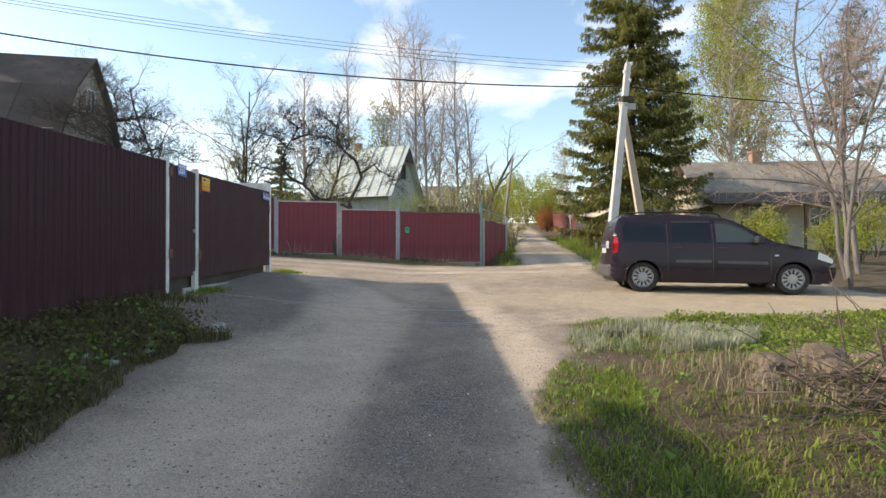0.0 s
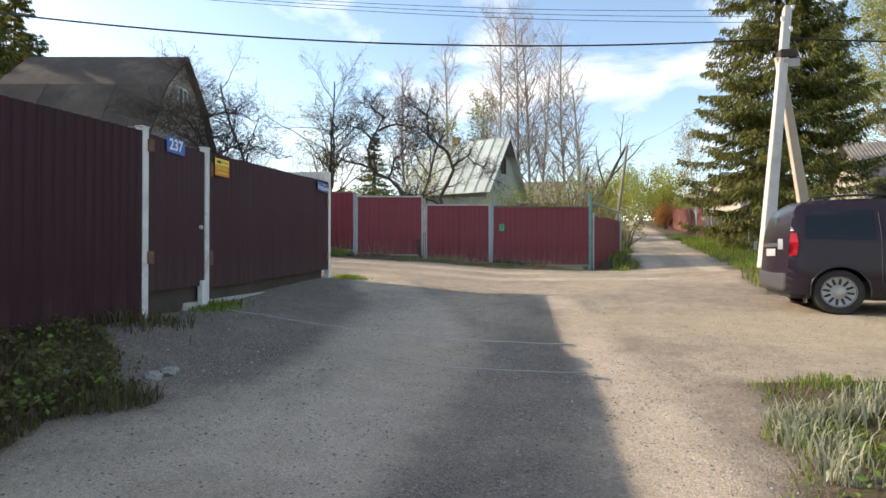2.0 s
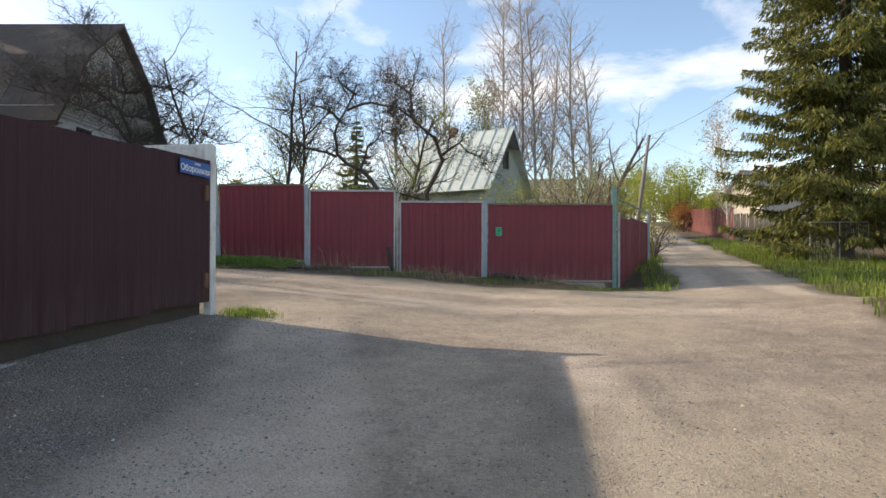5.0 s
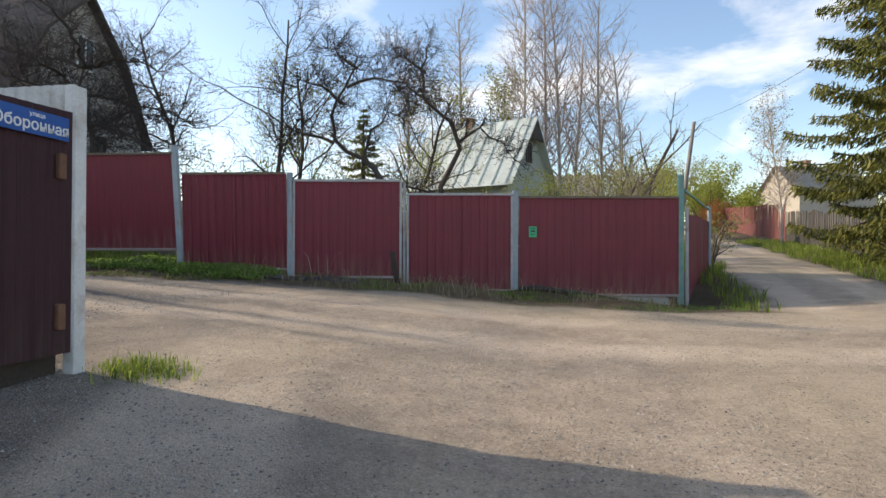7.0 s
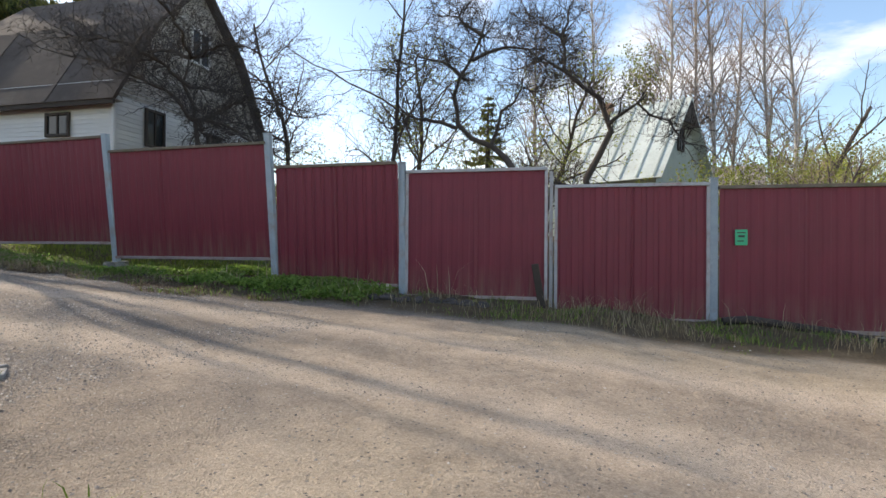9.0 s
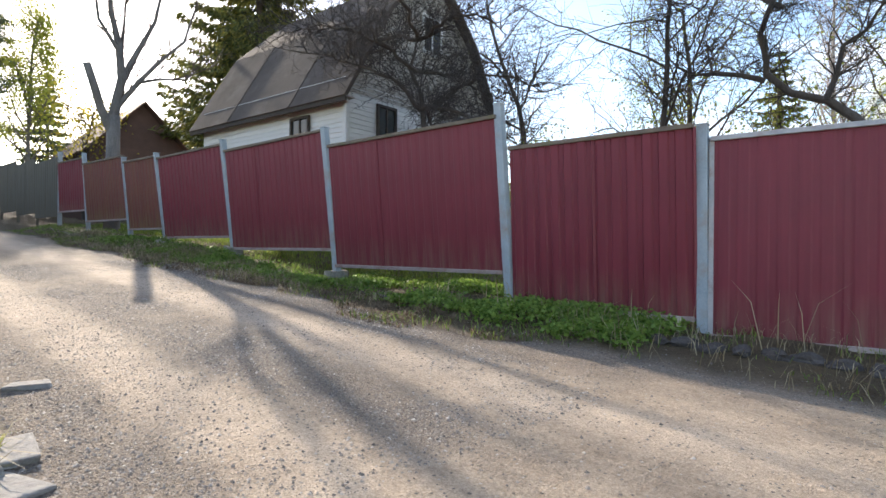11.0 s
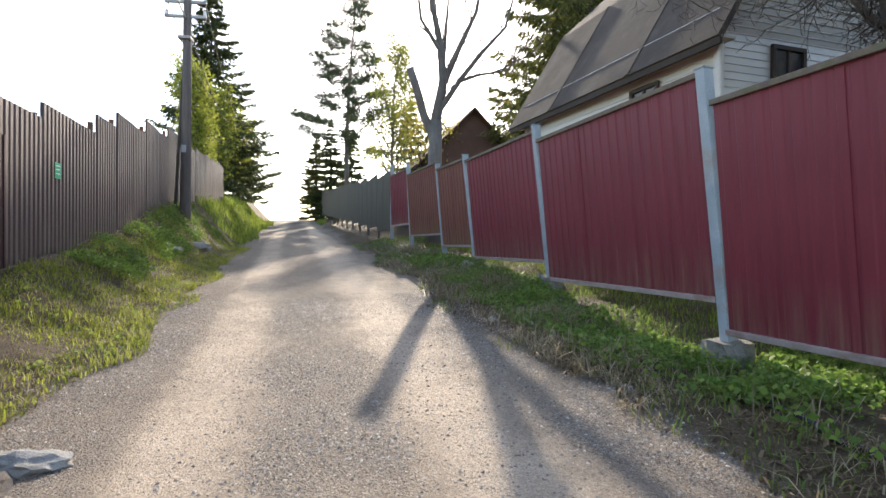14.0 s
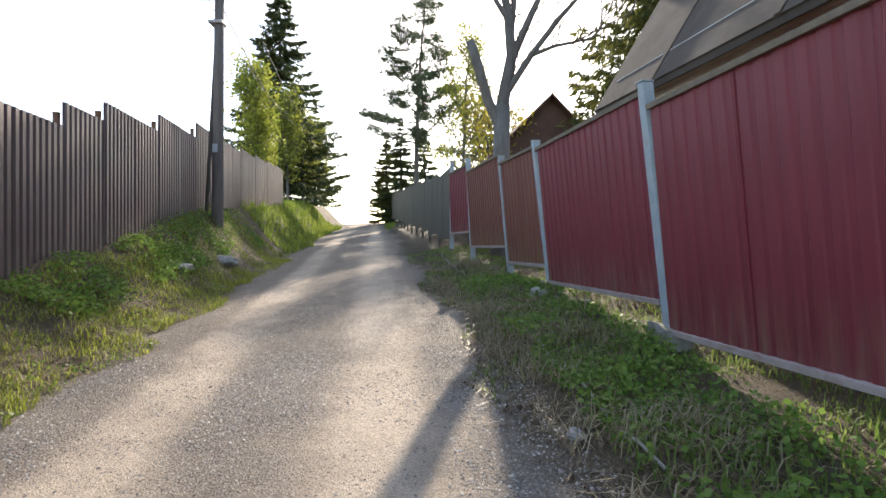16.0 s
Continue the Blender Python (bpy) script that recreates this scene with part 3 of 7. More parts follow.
# the maroon fence with its gate beside the walked road
GP1, GP2, GP3 = (-3.87, 7.75), (-4.0, 8.98), (-4.1, 13.0)


def maroon_fence():
    f = thing("sheet_fence", pose(0, 0, 0), "dark maroon profiled steel fence with white posts along the road", "fence")
    m, n = along((-3.62, -14.0), GP1)
    for i in range(6):
        a = i * n / 6
        sheets(f, m @ pose(a, 0, 0), n / 6, 0.1 + 0.07 * i, 1.745 + 0.134 * i, M_MAROON, 1.09, 0.105, 0.134, -0.03, i)
        rail(f, m, a, a + n / 6, 1.62 + 0.134 * i, M_RAIL_MOSS, 0.04, 0.04, 0.03, "", 1.754 + 0.134 * i)
    post(f, *GP1, 0.60, 2.60, M_POST_WHITE, 0.085)
    p2 = post(f, *GP2, 0.58, 2.62, M_POST_WHITE, 0.085)
    box_p = part("post_stub", box_bm((GP2[0] + 0.0, GP2[1] - 0.14, 0.5), (GP2[0] + 0.07, GP2[1] - 0.06, 0.98), 0.006), M_POST_WHITE, f)
    # return along the uphill road
    m, n = along((-14.0, 11.75), (-4.4, 13.2))
    k = 5
    for i in range(k):
        a = i * n / k
        z = 1.78 - 0.23 * i
        sheets(f, m @ pose(a, 0, 0), n / k, z, z + 1.9, M_MAROON, 1.0, 0.105, 0, 0.0, 10 + i)
    post(f, -4.13, 13.16, 0.75, 2.92, M_POST_WHITE, 0.10, cap=False)
    pm, pl = along((-5.0, 13.1), (-4.1, 13.16))
    part_data("corner_panel", sheet_mesh("corner_panel", pl, 0.42, M_POST_WHITE, 0.1, 0.012), f, pm @ pose(0, -0.03, 2.5), "off-white ribbed sheet")

    w = thing("wicket_gate", pose(0, 0, 0), "closed maroon steel wicket gate with house number 237", "gate")
    m, n = along((GP1[0], GP1[1] + 0.02), (GP2[0], GP2[1] - 0.02))
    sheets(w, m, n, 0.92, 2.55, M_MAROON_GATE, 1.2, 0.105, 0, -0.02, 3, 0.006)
    for z in (1.2, 2.35):
        part("hinge", box_bm((GP1[0] + 0.03, GP1[1] + 0.02, z), (GP1[0] + 0.07, GP1[1] + 0.09, z + 0.13), 0.006), M_RUST, w)
    kb = bmesh.new()
    bmesh.ops.create_uvsphere(kb, u_segments=12, v_segments=8, radius=0.028, matrix=pose(GP2[0] + 0.06, GP2[1] - 0.16, 1.62))
    part("knob", kb, M_RAIL, w, "round metal knob", True)
    part("lock_plate", box_bm((GP2[0] + 0.012, GP2[1] - 0.17, 1.9), (GP2[0] + 0.03, GP2[1] - 0.11, 1.98), 0.003), M_POST_WHITE, w)
    g = thing("driveway_gate", pose(0, 0, 0), "closed maroon sheet-metal driveway gate leaf", "gate")
    m, n = along((GP2[0], GP2[1] + 0.02), (GP3[0], GP3[1] + 0.06))
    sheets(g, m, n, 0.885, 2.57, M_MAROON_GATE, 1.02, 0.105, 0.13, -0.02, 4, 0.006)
    rail(g, m, 0, n, 0.97, M_RUST, 0.04, 0.03, 0.02, "", 1.10)
    rail(g, m, 0, n, 2.5, M_RUST, 0.04, 0.03, 0.02, "", 2.63)
    rail(g, m, 0, n, 1.75, M_RUST, 0.04, 0.03, 0.02)
    for y, z in ((GP2[1] + 0.07, 1.25), (GP2[1] + 0.07, 2.35), (GP3[1] - 0.02, 1.25), (GP3[1] - 0.02, 2.3)):
        hx = GP2[0] if y < 10 else GP3[0]
        part("hinge", box_bm((hx + 0.02, y - 0.03, z - 0.09), (hx + 0.06, y + 0.03, z + 0.09), 0.008), M_RUST, g)
    s = thing("gate_sill", pose(0, 0, 0), "dark steel sheet sill below the driveway gate", "gate sill")
    m, n = along((GP1[0] - 0.12, GP1[1]), (GP3[0] - 0.12, GP3[1]))
    bm = box_bm((0, 0, 0.45), (n + 0.1, 0.03, 1.09), 0.004)
    bmesh.ops.transform(bm, matrix=m, verts=bm.verts)
    part("board", bm, M_DARKWOOD, s)
    c = thing("concrete_apron", pose(0, 0, 0), "pale concrete strip under the driveway gate", "concrete strip")
    part("slab", box_bm((-4.35, 8.6, 0.45), (-4.0, 11.4, 0.725), 0.03), M_CONCRETE, c)


def number_sign():
    s = thing("house_number_sign", pose(-3.885, 8.28, 2.50, 90, 0, 95), "small blue enamel house number plate reading 237", "sign")
    part("plate", box_bm((-0.17, -0.085, 0), (0.17, 0.085, 0.006), 0.002), M_BLUE_SIGN, s)
    add_text("number", "237", 0.17, pose(0, 0, 0.0075), M_WHITE_PAINT, s, 0.004)


def warning_sign():
    s = thing("security_sign", pose(-3.955, 9.28, 2.41, 90, 0, 90) @ Matrix.Diagonal((0.82, 0.82, 1, 1)), "orange and yellow security warning plate on the gate", "sign")
    part("plate", box_bm((-0.19, -0.135, 0), (0.19, 0.135, 0.004), 0.001), M_ORANGE_SIGN, s)
    part("yellow_band", box_bm((-0.185, 0.03, 0.003), (0.185, 0.128, 0.0055)), M_YELLOW_PAINT, s)
    part("dark_mark", box_bm((-0.15, 0.06, 0.004), (-0.03, 0.10, 0.007)), M_DARK_PRINT, s)
    part("line_bar", box_bm((0.0, 0.075, 0.004), (0.15, 0.09, 0.007)), M_RED_PRINT, s)
    add_text("word", "ОХРАНА", 0.075, pose(0, -0.015, 0.0065), M_YELLOW_PAINT, s, 0.002)
    part("line_bar", box_bm((-0.14, -0.095, 0.003), (0.14, -0.075, 0.006)), M_YELLOW_PAINT, s)


def street_sign():
    s = thing("street_name_sign", pose(-4.047, 12.75, 2.56, 90, 0, 91.4) @ Matrix.Diagonal((0.68, 0.68, 1, 1)), "blue street name plate with white Cyrillic letters", "sign")
    part("plate", box_bm((-0.41, -0.12, 0), (0.41, 0.12, 0.006), 0.002), M_BLUE_SIGN, s)
    add_text("name", "Оборонная", 0.15, pose(0, -0.03, 0.0095), M_WHITE_PAINT, s, 0.003)
    add_text("small_word", "улица", 0.06, pose(0.05, 0.075, 0.0075), M_WHITE_PAINT, s, 0.001)


# the long red fence across the road, a panel per bay
POSTS = [(1.45, 21.30, 0.62, 3.23), (-1.66, 20.62, 0.80, 2.93), (-3.76, 20.16, 0.95, 3.06), (-5.91, 19.66, 1.15, 3.25), (-8.05, 19.29, 1.33, 3.76), (-11.29, 18.80, 1.66, 3.92),
         (-14.45, 18.34, 2.02, 4.12), (-17.35, 17.86, 2.22, 4.17), (-19.15, 17.50, 2.42, 4.25), (-21.75, 16.98, 2.74, 4.62), (-23.7, 16.55, 3.0, 4.85)]
BAYS = [(0.92, 2.78), (1.00, 2.83), (1.25, 3.09), (1.40, 3.22), (1.78, 3.61), (2.03, 3.88), (2.26, 4.03), (2.47, 4.10), (2.73, 4.28), (3.05, 4.48)]


def red_fence():
    f = thing("sheet_fence", pose(0, 0, 0), "dark red profiled steel fence with blue-grey leaning posts, stepping uphill", "fence")
    leans = [0.0, 0.0, 0.0, -0.05, -0.22, -0.24, -0.23, -0.22, -0.16, -0.10, 0.0]
    tips = [0.0, 0.0, 0.0, 3.6, 5.6, 5.8, 5.9, 5.2, 4.2, 2.0]
    for i, (x, y, z0, z1) in enumerate(POSTS):
        t = math.degrees(math.atan2(0.23, 1)) if i < 4 else 9.6
        mat = M_POST_GREEN if i == 0 else M_POST_BLUE
        post(f, x, y, z0, z1, M_RAIL if i == 2 else mat, 0.05 if i == 2 else 0.10, t, leans[i] * 0.2, leans[i], True)
        if i >= 4 and i < 8:
            bm = box_bm((-0.17, -0.14, -0.24), (0.17, 0.13, 0.045), 0.0)
            bmesh.ops.subdivide_edges(bm, edges=list(bm.edges), cuts=2, use_grid_fill=True)
            for v in bm.verts:
                v.co += Vector((noise.noise(v.co * 6 + Vector((i, 0, 0))), noise.noise(v.co * 6 + Vector((0, i, 3))), noise.noise(v.co * 5 + Vector((0, 7, i))))) * 0.05
            bmesh.ops.transform(bm, matrix=pose(x, y - 0.02, z0 - 0.02), verts=bm.verts)
            part("footing", bm, M_FOOTING, f, "rough concrete footing")
    for i, (z0, z1) in enumerate(BAYS):
        b, a = POSTS[i], POSTS[i + 1]
        m, n = along((a[0], a[1]), (b[0], b[1]))
        mat = M_RED_OLD if i in (7, 8) else M_RED
        gz = (a[2] + b[2]) / 2
        m = m @ pose(0, 0, gz) @ pose(0, 0, 0, tips[i]) @ pose(0, 0, -gz)
        gap = 0.07
        d = leans[i + 1]
        sheets(f, m @ pose(gap, 0, 0), n - 2 * gap, z0, z1, mat, 1.04 if i > 0 else 0.98, 0.16, 0, -0.035, i, (0.007, 0.012, 0.007, 0.018, 0.006, 0.010, 0.014, 0.014, 0.014, 0.014)[i])
        rail(f, m, gap - 0.01, n - gap + 0.01, z1 + 0.012, M_RAIL if i in (1, 2) else M_RAIL_MOSS, 0.045, 0.075, -0.034)
        rail(f, m, gap - 0.01, n - gap + 0.01, z0 - 0.012, M_RAIL_PINK, 0.045, 0.075, -0.034)
        rail(f, m, gap, n - gap, (z0 + z1) / 2, M_RAIL, 0.04, 0.03, 0.04)
        if i in (1, 2):
            for x in (gap, n - gap):
                bm = box_bm((x - 0.022, -0.05, z0 - 0.03), (x + 0.022, 0.01, z1 + 0.03), 0.004)
                bmesh.ops.transform(bm, matrix=m, verts=bm.verts)
                part("frame_upright", bm, M_RAIL, f)
    # leaf turned back along the lane
    m, n = along((1.55, 21.36), (2.86, 25.4))
    sheets(f, m, n * 0.34, 0.75, 2.50, M_RED, 1.0, 0.16, 0, 0, 40)
    sheets(f, m @ pose(n * 0.34 + 0.03, 0, 0), n * 0.66, 0.95, 2.56, M_RED, 1.3, 0.16, 0, 0.02, 41)
    rail(f, m, 0, n, 2.2, M_RAIL, 0.04, 0.03, 0.06)
    post(f, 1.56, 21.26, 0.62, 2.6, M_RAIL, 0.05, 20)
    post(f, 2.88, 25.44, 0.9, 2.95, M_POST_BLUE, 0.07, 20)
    rb = tube_lists([([Vector((1.5, 21.3, 2.95)), Vector((2.88, 25.44, 2.85))], [0.025, 0.025], 8)])
    part_data("brace_pipe", mesh_of("brace_pipe", *rb, M_POST_GREEN, True), f)
    # green notice
    s = thing("notice_plate", Matrix.Identity(4), "small green plastic notice plate on the red fence", "sign")
    a, b = POSTS[1], POSTS[0]
    m, n = along((a[0], a[1]), (b[0], b[1]))
    mm = m @ pose(0.33, -0.06, 2.12, 90, 0, 0)
    bm = box_bm((-0.075, -0.105, 0), (0.075, 0.105, 0.004), 0.001)
    bmesh.ops.transform(bm, matrix=mm, verts=bm.verts)
    part("plate", bm, M_GREEN_SIGN, s)
    for x0, x1, y0, y1 in ((-0.04, 0.04, 0.0, 0.03), (-0.05, 0.05, 0.055, 0.07), (-0.05, 0.03, -0.055, -0.04)):
        bm = box_bm((x0, y0, 0.003), (x1, y1, 0.006))
        bmesh.ops.transform(bm, matrix=mm, verts=bm.verts)
        part("line_bar", bm, M_DARK_PRINT, s)


def far_hill_fences():
    f = thing("sheet_fence", pose(0, 0, 0), "weathered grey-green sheet fence beside the uphill road", "fence")
    m, n = along((-56.0, 11.6), (-23.8, 16.5))
    k = 14
    for i in range(k):
        a = i * n / k
        z = 3.0 + 0.072 * (n - a)
        sheets(f, m @ pose(a, 0, 0), n / k - 0.05, z - 0.25, z + 1.55, M_GREYFENCE, 1.16, 0.18, 0, 0, 60 + i)
        p = m @ Vector((a, 0, 0))
        post(f, p.x, p.y + 0.06, z - 0.4, z + 1.58, M_GREYFENCE, 0.07, 8)


def brown_fence():
    f = thing("sheet_fence", pose(0, 0, 0), "dark brown profiled steel fence stepping up a grassy bank", "fence")
    line = lambda x: 11.6 - (x + 14.8) * -0.1337
    ends = [-13.2, -15.0, -17.12, -18.25, -20.42, -22.7, -24.9, -27.1, -29.3, -31.4, -33.4, -35.3]
    tops = [4.1, 4.31, 4.64, 4.93, 5.25, 5.60, 5.62, 5.78, 5.92, 6.05, 6.15]
    for i in range(len(tops)):
        x0, x1 = ends[i + 1], ends[i]
        base = min(ground_z(x0, line(x0)), ground_z(x1, line(x1))) + 0.05
        m2, n2 = along((x1, line(x1)), (x0, line(x0)))
        sheets(f, m2, n2, base, tops[i], M_BROWN, 1.1, 0.13, 0, 0.0, 80 + i, 0.03)
        post(f, x1, line(x1) - 0.08, base - 0.2, tops[i] - 0.15, M_RUST, 0.07, 8)
    s = thing("notice_plate", Matrix.Identity(4), "small green plastic notice plate on the brown fence", "sign")
    x = -15.45
    bm = box_bm((x - 0.075, line(x) + 0.045, 3.35), (x + 0.075, line(x) + 0.05, 3.57), 0.001)
    part("plate", bm, M_GREEN_SIGN, s)
    for z in (3.41, 3.47, 3.52):
        part("line_bar", box_bm((x - 0.05, line(x) + 0.049, z), (x + 0.05, line(x) + 0.053, z + 0.012)), M_WHITE_PAINT, s)


maroon_fence()
number_sign()
warning_sign()
street_sign()
red_fence()
far_hill_fences()
brown_fence()


# ---- plants ----
def wander(rnd, p, d, length, n, crook, lift):
    """A crooked line from p along d; lift bends it up (or down) on the way."""
    pts = [p.copy()]
    d = d.normalized()
    for _ in range(n):
        d = (d + Vector((rnd.gauss(0, crook), rnd.gauss(0, crook), rnd.gauss(0, crook) + lift))).normalized()
        p = p + d * (length / n)
        pts.append(p.copy())
    return pts


def grow(rnd, p, d, length, radius, level, spec, out):
    """Branches below branches; spec holds a row per level: (segments, crook, lift, children, spread, shrink)."""
    n, crook, lift, kids, spread, shrink, first = spec[level]
    pts = wander(rnd, p, d, length, n, crook, lift)
    last = level == len(spec) - 1
    tip = 0.35 if not last else 0.5
    rad = [radius * (1 - (1 - tip) * i / n) for i in range(n + 1)]
    out.append((pts, rad, 7 if level == 0 else (5 if level == 1 else 3), level))
    if last:
        return
    kids = max(1, round(kids * rnd.uniform(0.8, 1.2)))
    for k in range(kids):
        u = first + (1 - first) * (k + rnd.random() * 0.8) / kids
        i = min(n - 1, int(u * n))
        f = u * n - i
        q = pts[i].lerp(pts[i + 1], min(1, f))
        ax = (pts[i + 1] - pts[i]).normalized()
        side = ax.orthogonal().normalized()
        side.rotate(Matrix.Rotation(k * 2.4 + rnd.uniform(-0.5, 0.5), 3, ax))
        a = radians(spread * rnd.uniform(0.75, 1.25))
        nd = ax * math.cos(a) + side * math.sin(a)
        r = (radius * (1 - (1 - tip) * u)) * rnd.uniform(0.45, 0.62)
        grow(rnd, q, nd, length * shrink * rnd.uniform(0.7, 1.2) * (1.15 - 0.5 * u), max(r, 0.0046), level + 1, spec, out)


def leaf_lists(centres, dirs, size, rnd_np, slim=0.5):
    """Folded leaves: four corners each, at the centres."""
    c = np.asarray(centres, float)
    n = len(c)
    if dirs is None:
        d = rnd_np.normal(size=(n, 3))
    else:
        d = np.asarray(dirs, float) + rnd_np.normal(scale=0.35, size=(n, 3))
    d /= np.linalg.norm(d, axis=1)[:, None] + 1e-9
    s = rnd_np.normal(size=(n, 3))
    s = np.cross(d, s)
    s /= np.linalg.norm(s, axis=1)[:, None] + 1e-9
    k = (size * rnd_np.uniform(0.6, 1.4, n))[:, None]
    a, b = c - d * k * 0.5, c + d * k * 0.5
    up = np.cross(d, s) * k * 0.08
    v = np.stack([a, c + s * k * slim * 0.5 + up, b, c - s * k * slim * 0.5 + up], 1).reshape(-1, 3)
    q = np.arange(n) * 4
    f = np.stack([q, q + 1, q + 2, q + 3], 1)
    return v, f


def fast_mesh(name, v, f, mat, smooth=False):
    """A mesh out of arrays of corners and equal-sided faces."""
    me = bpy.data.meshes.new(name)
    k = f.shape[1]
    me.vertices.add(len(v))
    me.vertices.foreach_set("co", np.asarray(v, np.float32).ravel())
    me.loops.add(len(f) * k)
    me.loops.foreach_set("vertex_index", np.asarray(f, np.int32).ravel())
    me.polygons.add(len(f))
    me.polygons.foreach_set("loop_start", np.arange(0, len(f) * k, k, dtype=np.int32))
    me.update(calc_edges=True)
    me.materials.append(mat)
    return me


def tree(name, x, y, seed, spec, tall, radius, bark, twig, label, leaf=None, leaf_n=0, leaf_size=0.05, lean=(0, 0), group="", stems=((0, 0, 1.0),), sink=0.1, leaf_from=2, category="tree"):
    """A broadleaf tree: trunk and limbs, fine twigs, and leaves near the twigs' ends."""
    rnd, rn = random.Random(seed), np.random.default_rng(seed)
    t = thing(name, pose(x, y, ground_z(x, y) - sink), label, category, group)
    out = []
    for dx, dy, share in stems:
        grow(rnd, Vector((dx * 0.15, dy * 0.15, 0)), Vector((lean[0] + dx, lean[1] + dy, 1)), tall * share, radius * share, 0, spec, out)
    thick = [(p, r, k) for p, r, k, lv in out if lv < 2]
    part_data("trunk", mesh_of("trunk", *tube_lists(thick), bark, True), t)
    fine = [(p, r, k) for p, r, k, lv in out if lv >= 2]
    if fine:
        part_data("branchwork", mesh_of("branchwork", *tube_lists(fine), twig, True), t)["kind"] = "stuff"
    if leaf:
        ends = [q for p, r, k, lv in out if lv >= leaf_from for q in p[1:]]
        pick = rn.integers(0, len(ends), leaf_n)
        c = np.array([ends[i] for i in pick]) + rn.normal(scale=leaf_size * 1.6, size=(leaf_n, 3))
        v, f = leaf_lists(c, None, leaf_size, rn, 0.7)
        part_data("crown", fast_mesh("crown", v, f, leaf), t)["kind"] = "stuff"
    return t


#          segs crook lift kids spread shrink first
BARE = [(9, 0.09, 0.02, 13, 50, 0.45, 0.22), (7, 0.18, 0.04, 9, 48, 0.5, 0.12), (4, 0.22, 0.03, 7, 45, 0.5, 0.1), (2, 0.25, 0.02, 0, 40, 0.5, 0)]
BIRCH = [(10, 0.03, 0.02, 34, 42, 0.24, 0.2), (5, 0.10, 0.10, 9, 38, 0.45, 0.12), (3, 0.16, 0.02, 5, 35, 0.6, 0.1), (2, 0.2, -0.02, 0, 30, 0.5, 0)]
SNAG = [(10, 0.07, 0.02, 6, 40, 0.50, 0.32), (7, 0.13, 0.08, 5, 42, 0.45, 0.3), (5, 0.18, 0.06, 3, 40, 0.5, 0.2), (3, 0.2, 0.04, 0, 40, 0.5, 0)]
SHRUB = [(6, 0.12, 0.02, 7, 35, 0.55, 0.2), (4, 0.18, 0.03, 5, 35, 0.5, 0.2), (3, 0.2, 0.02, 0, 30, 0.5, 0)]


def conifer(name, x, y, seed, tall, wide, label, mat, lit, droop=0.35, tiers=34, per=7, blades=70, blade=0.16, start=0.06, radius=0.2, hang=0.8, ragged=0.3, category="spruce tree", profile=1.0):
    """A spruce: a straight trunk, whorls of drooping boughs, needles hanging in short sprays along each."""
    rnd, rn = random.Random(seed), np.random.default_rng(seed)
    t = thing(name, pose(x, y, ground_z(x, y) - 0.1), label, category)
    trunk = [Vector((rnd.gauss(0, 0.02), rnd.gauss(0, 0.02), tall * i / 10)) for i in range(11)]
    part_data("trunk", mesh_of("trunk", *tube_lists([(trunk, [radius * (1 - 0.96 * i / 10) for i in range(11)], 8)]), M_BARK, True), t)
    boughs, cs, ds, own = [], [], [], []
    for i in range(tiers):
        u = start + (1 - start) * (i + rnd.random() * 0.6) / tiers
        z = u * tall
        reach = wide * (1 - u) ** profile * (0.55 + 0.45 * min(1, (u - start) * 6 + 0.4)) + 0.12
        for k in range(per):
            a = rnd.uniform(0, 2 * math.pi)
            L = reach * rnd.uniform(1 - ragged, 1 + ragged * 0.6)
            n = 6
            d = Vector((math.cos(a), math.sin(a), 0.10 - 0.1 * (1 - u)))
            pts = [Vector((0, 0, z))]
            for s in range(n):
                sag = -droop * (1 - 0.5 * u) * math.sin(math.pi * min(1, (s + 0.5) / n * 1.15)) + (0.25 if s >= n - 2 else 0)
                pts.append(pts[-1] + (d + Vector((rnd.gauss(0, 0.05), rnd.gauss(0, 0.05), sag))).normalized() * (L / n))
            boughs.append((pts, [0.028 * (1 - u) + 0.006 - 0.0008 * s for s in range(n + 1)], 3))
            m = max(8, int(blades * 1.25 * L / wide))
            for _ in range(m):
                v = (0.12 + 0.88 * rnd.random() ** 0.8) * n
                j = min(n - 1, int(v))
                q = pts[j].lerp(pts[j + 1], v - j)
                ax = (pts[j + 1] - pts[j]).normalized()
                side = Vector((-ax.y, ax.x, 0)) * rnd.choice((-1, 1))
                w = 0.24 * L * rnd.random() * (1.1 - v / n * 0.7)
                cs.append(q + side * w + Vector((0, 0, -0.10 * hang * rnd.random() * (1 + 2 * w))))
                ds.append(ax * 0.7 + side * 0.6 + Vector((0, 0, -hang * rnd.uniform(0.2, 1.3))))
                # about half the needles, picked at random, take the second tone
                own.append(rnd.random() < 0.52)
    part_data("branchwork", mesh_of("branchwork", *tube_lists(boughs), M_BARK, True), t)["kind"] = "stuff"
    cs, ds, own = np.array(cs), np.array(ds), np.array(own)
    for nm, sel, mt in (("crown", ~own, mat), ("second_crown", own, lit)):
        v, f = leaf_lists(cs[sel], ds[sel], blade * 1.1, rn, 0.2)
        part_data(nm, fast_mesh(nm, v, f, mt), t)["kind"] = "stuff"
    return t


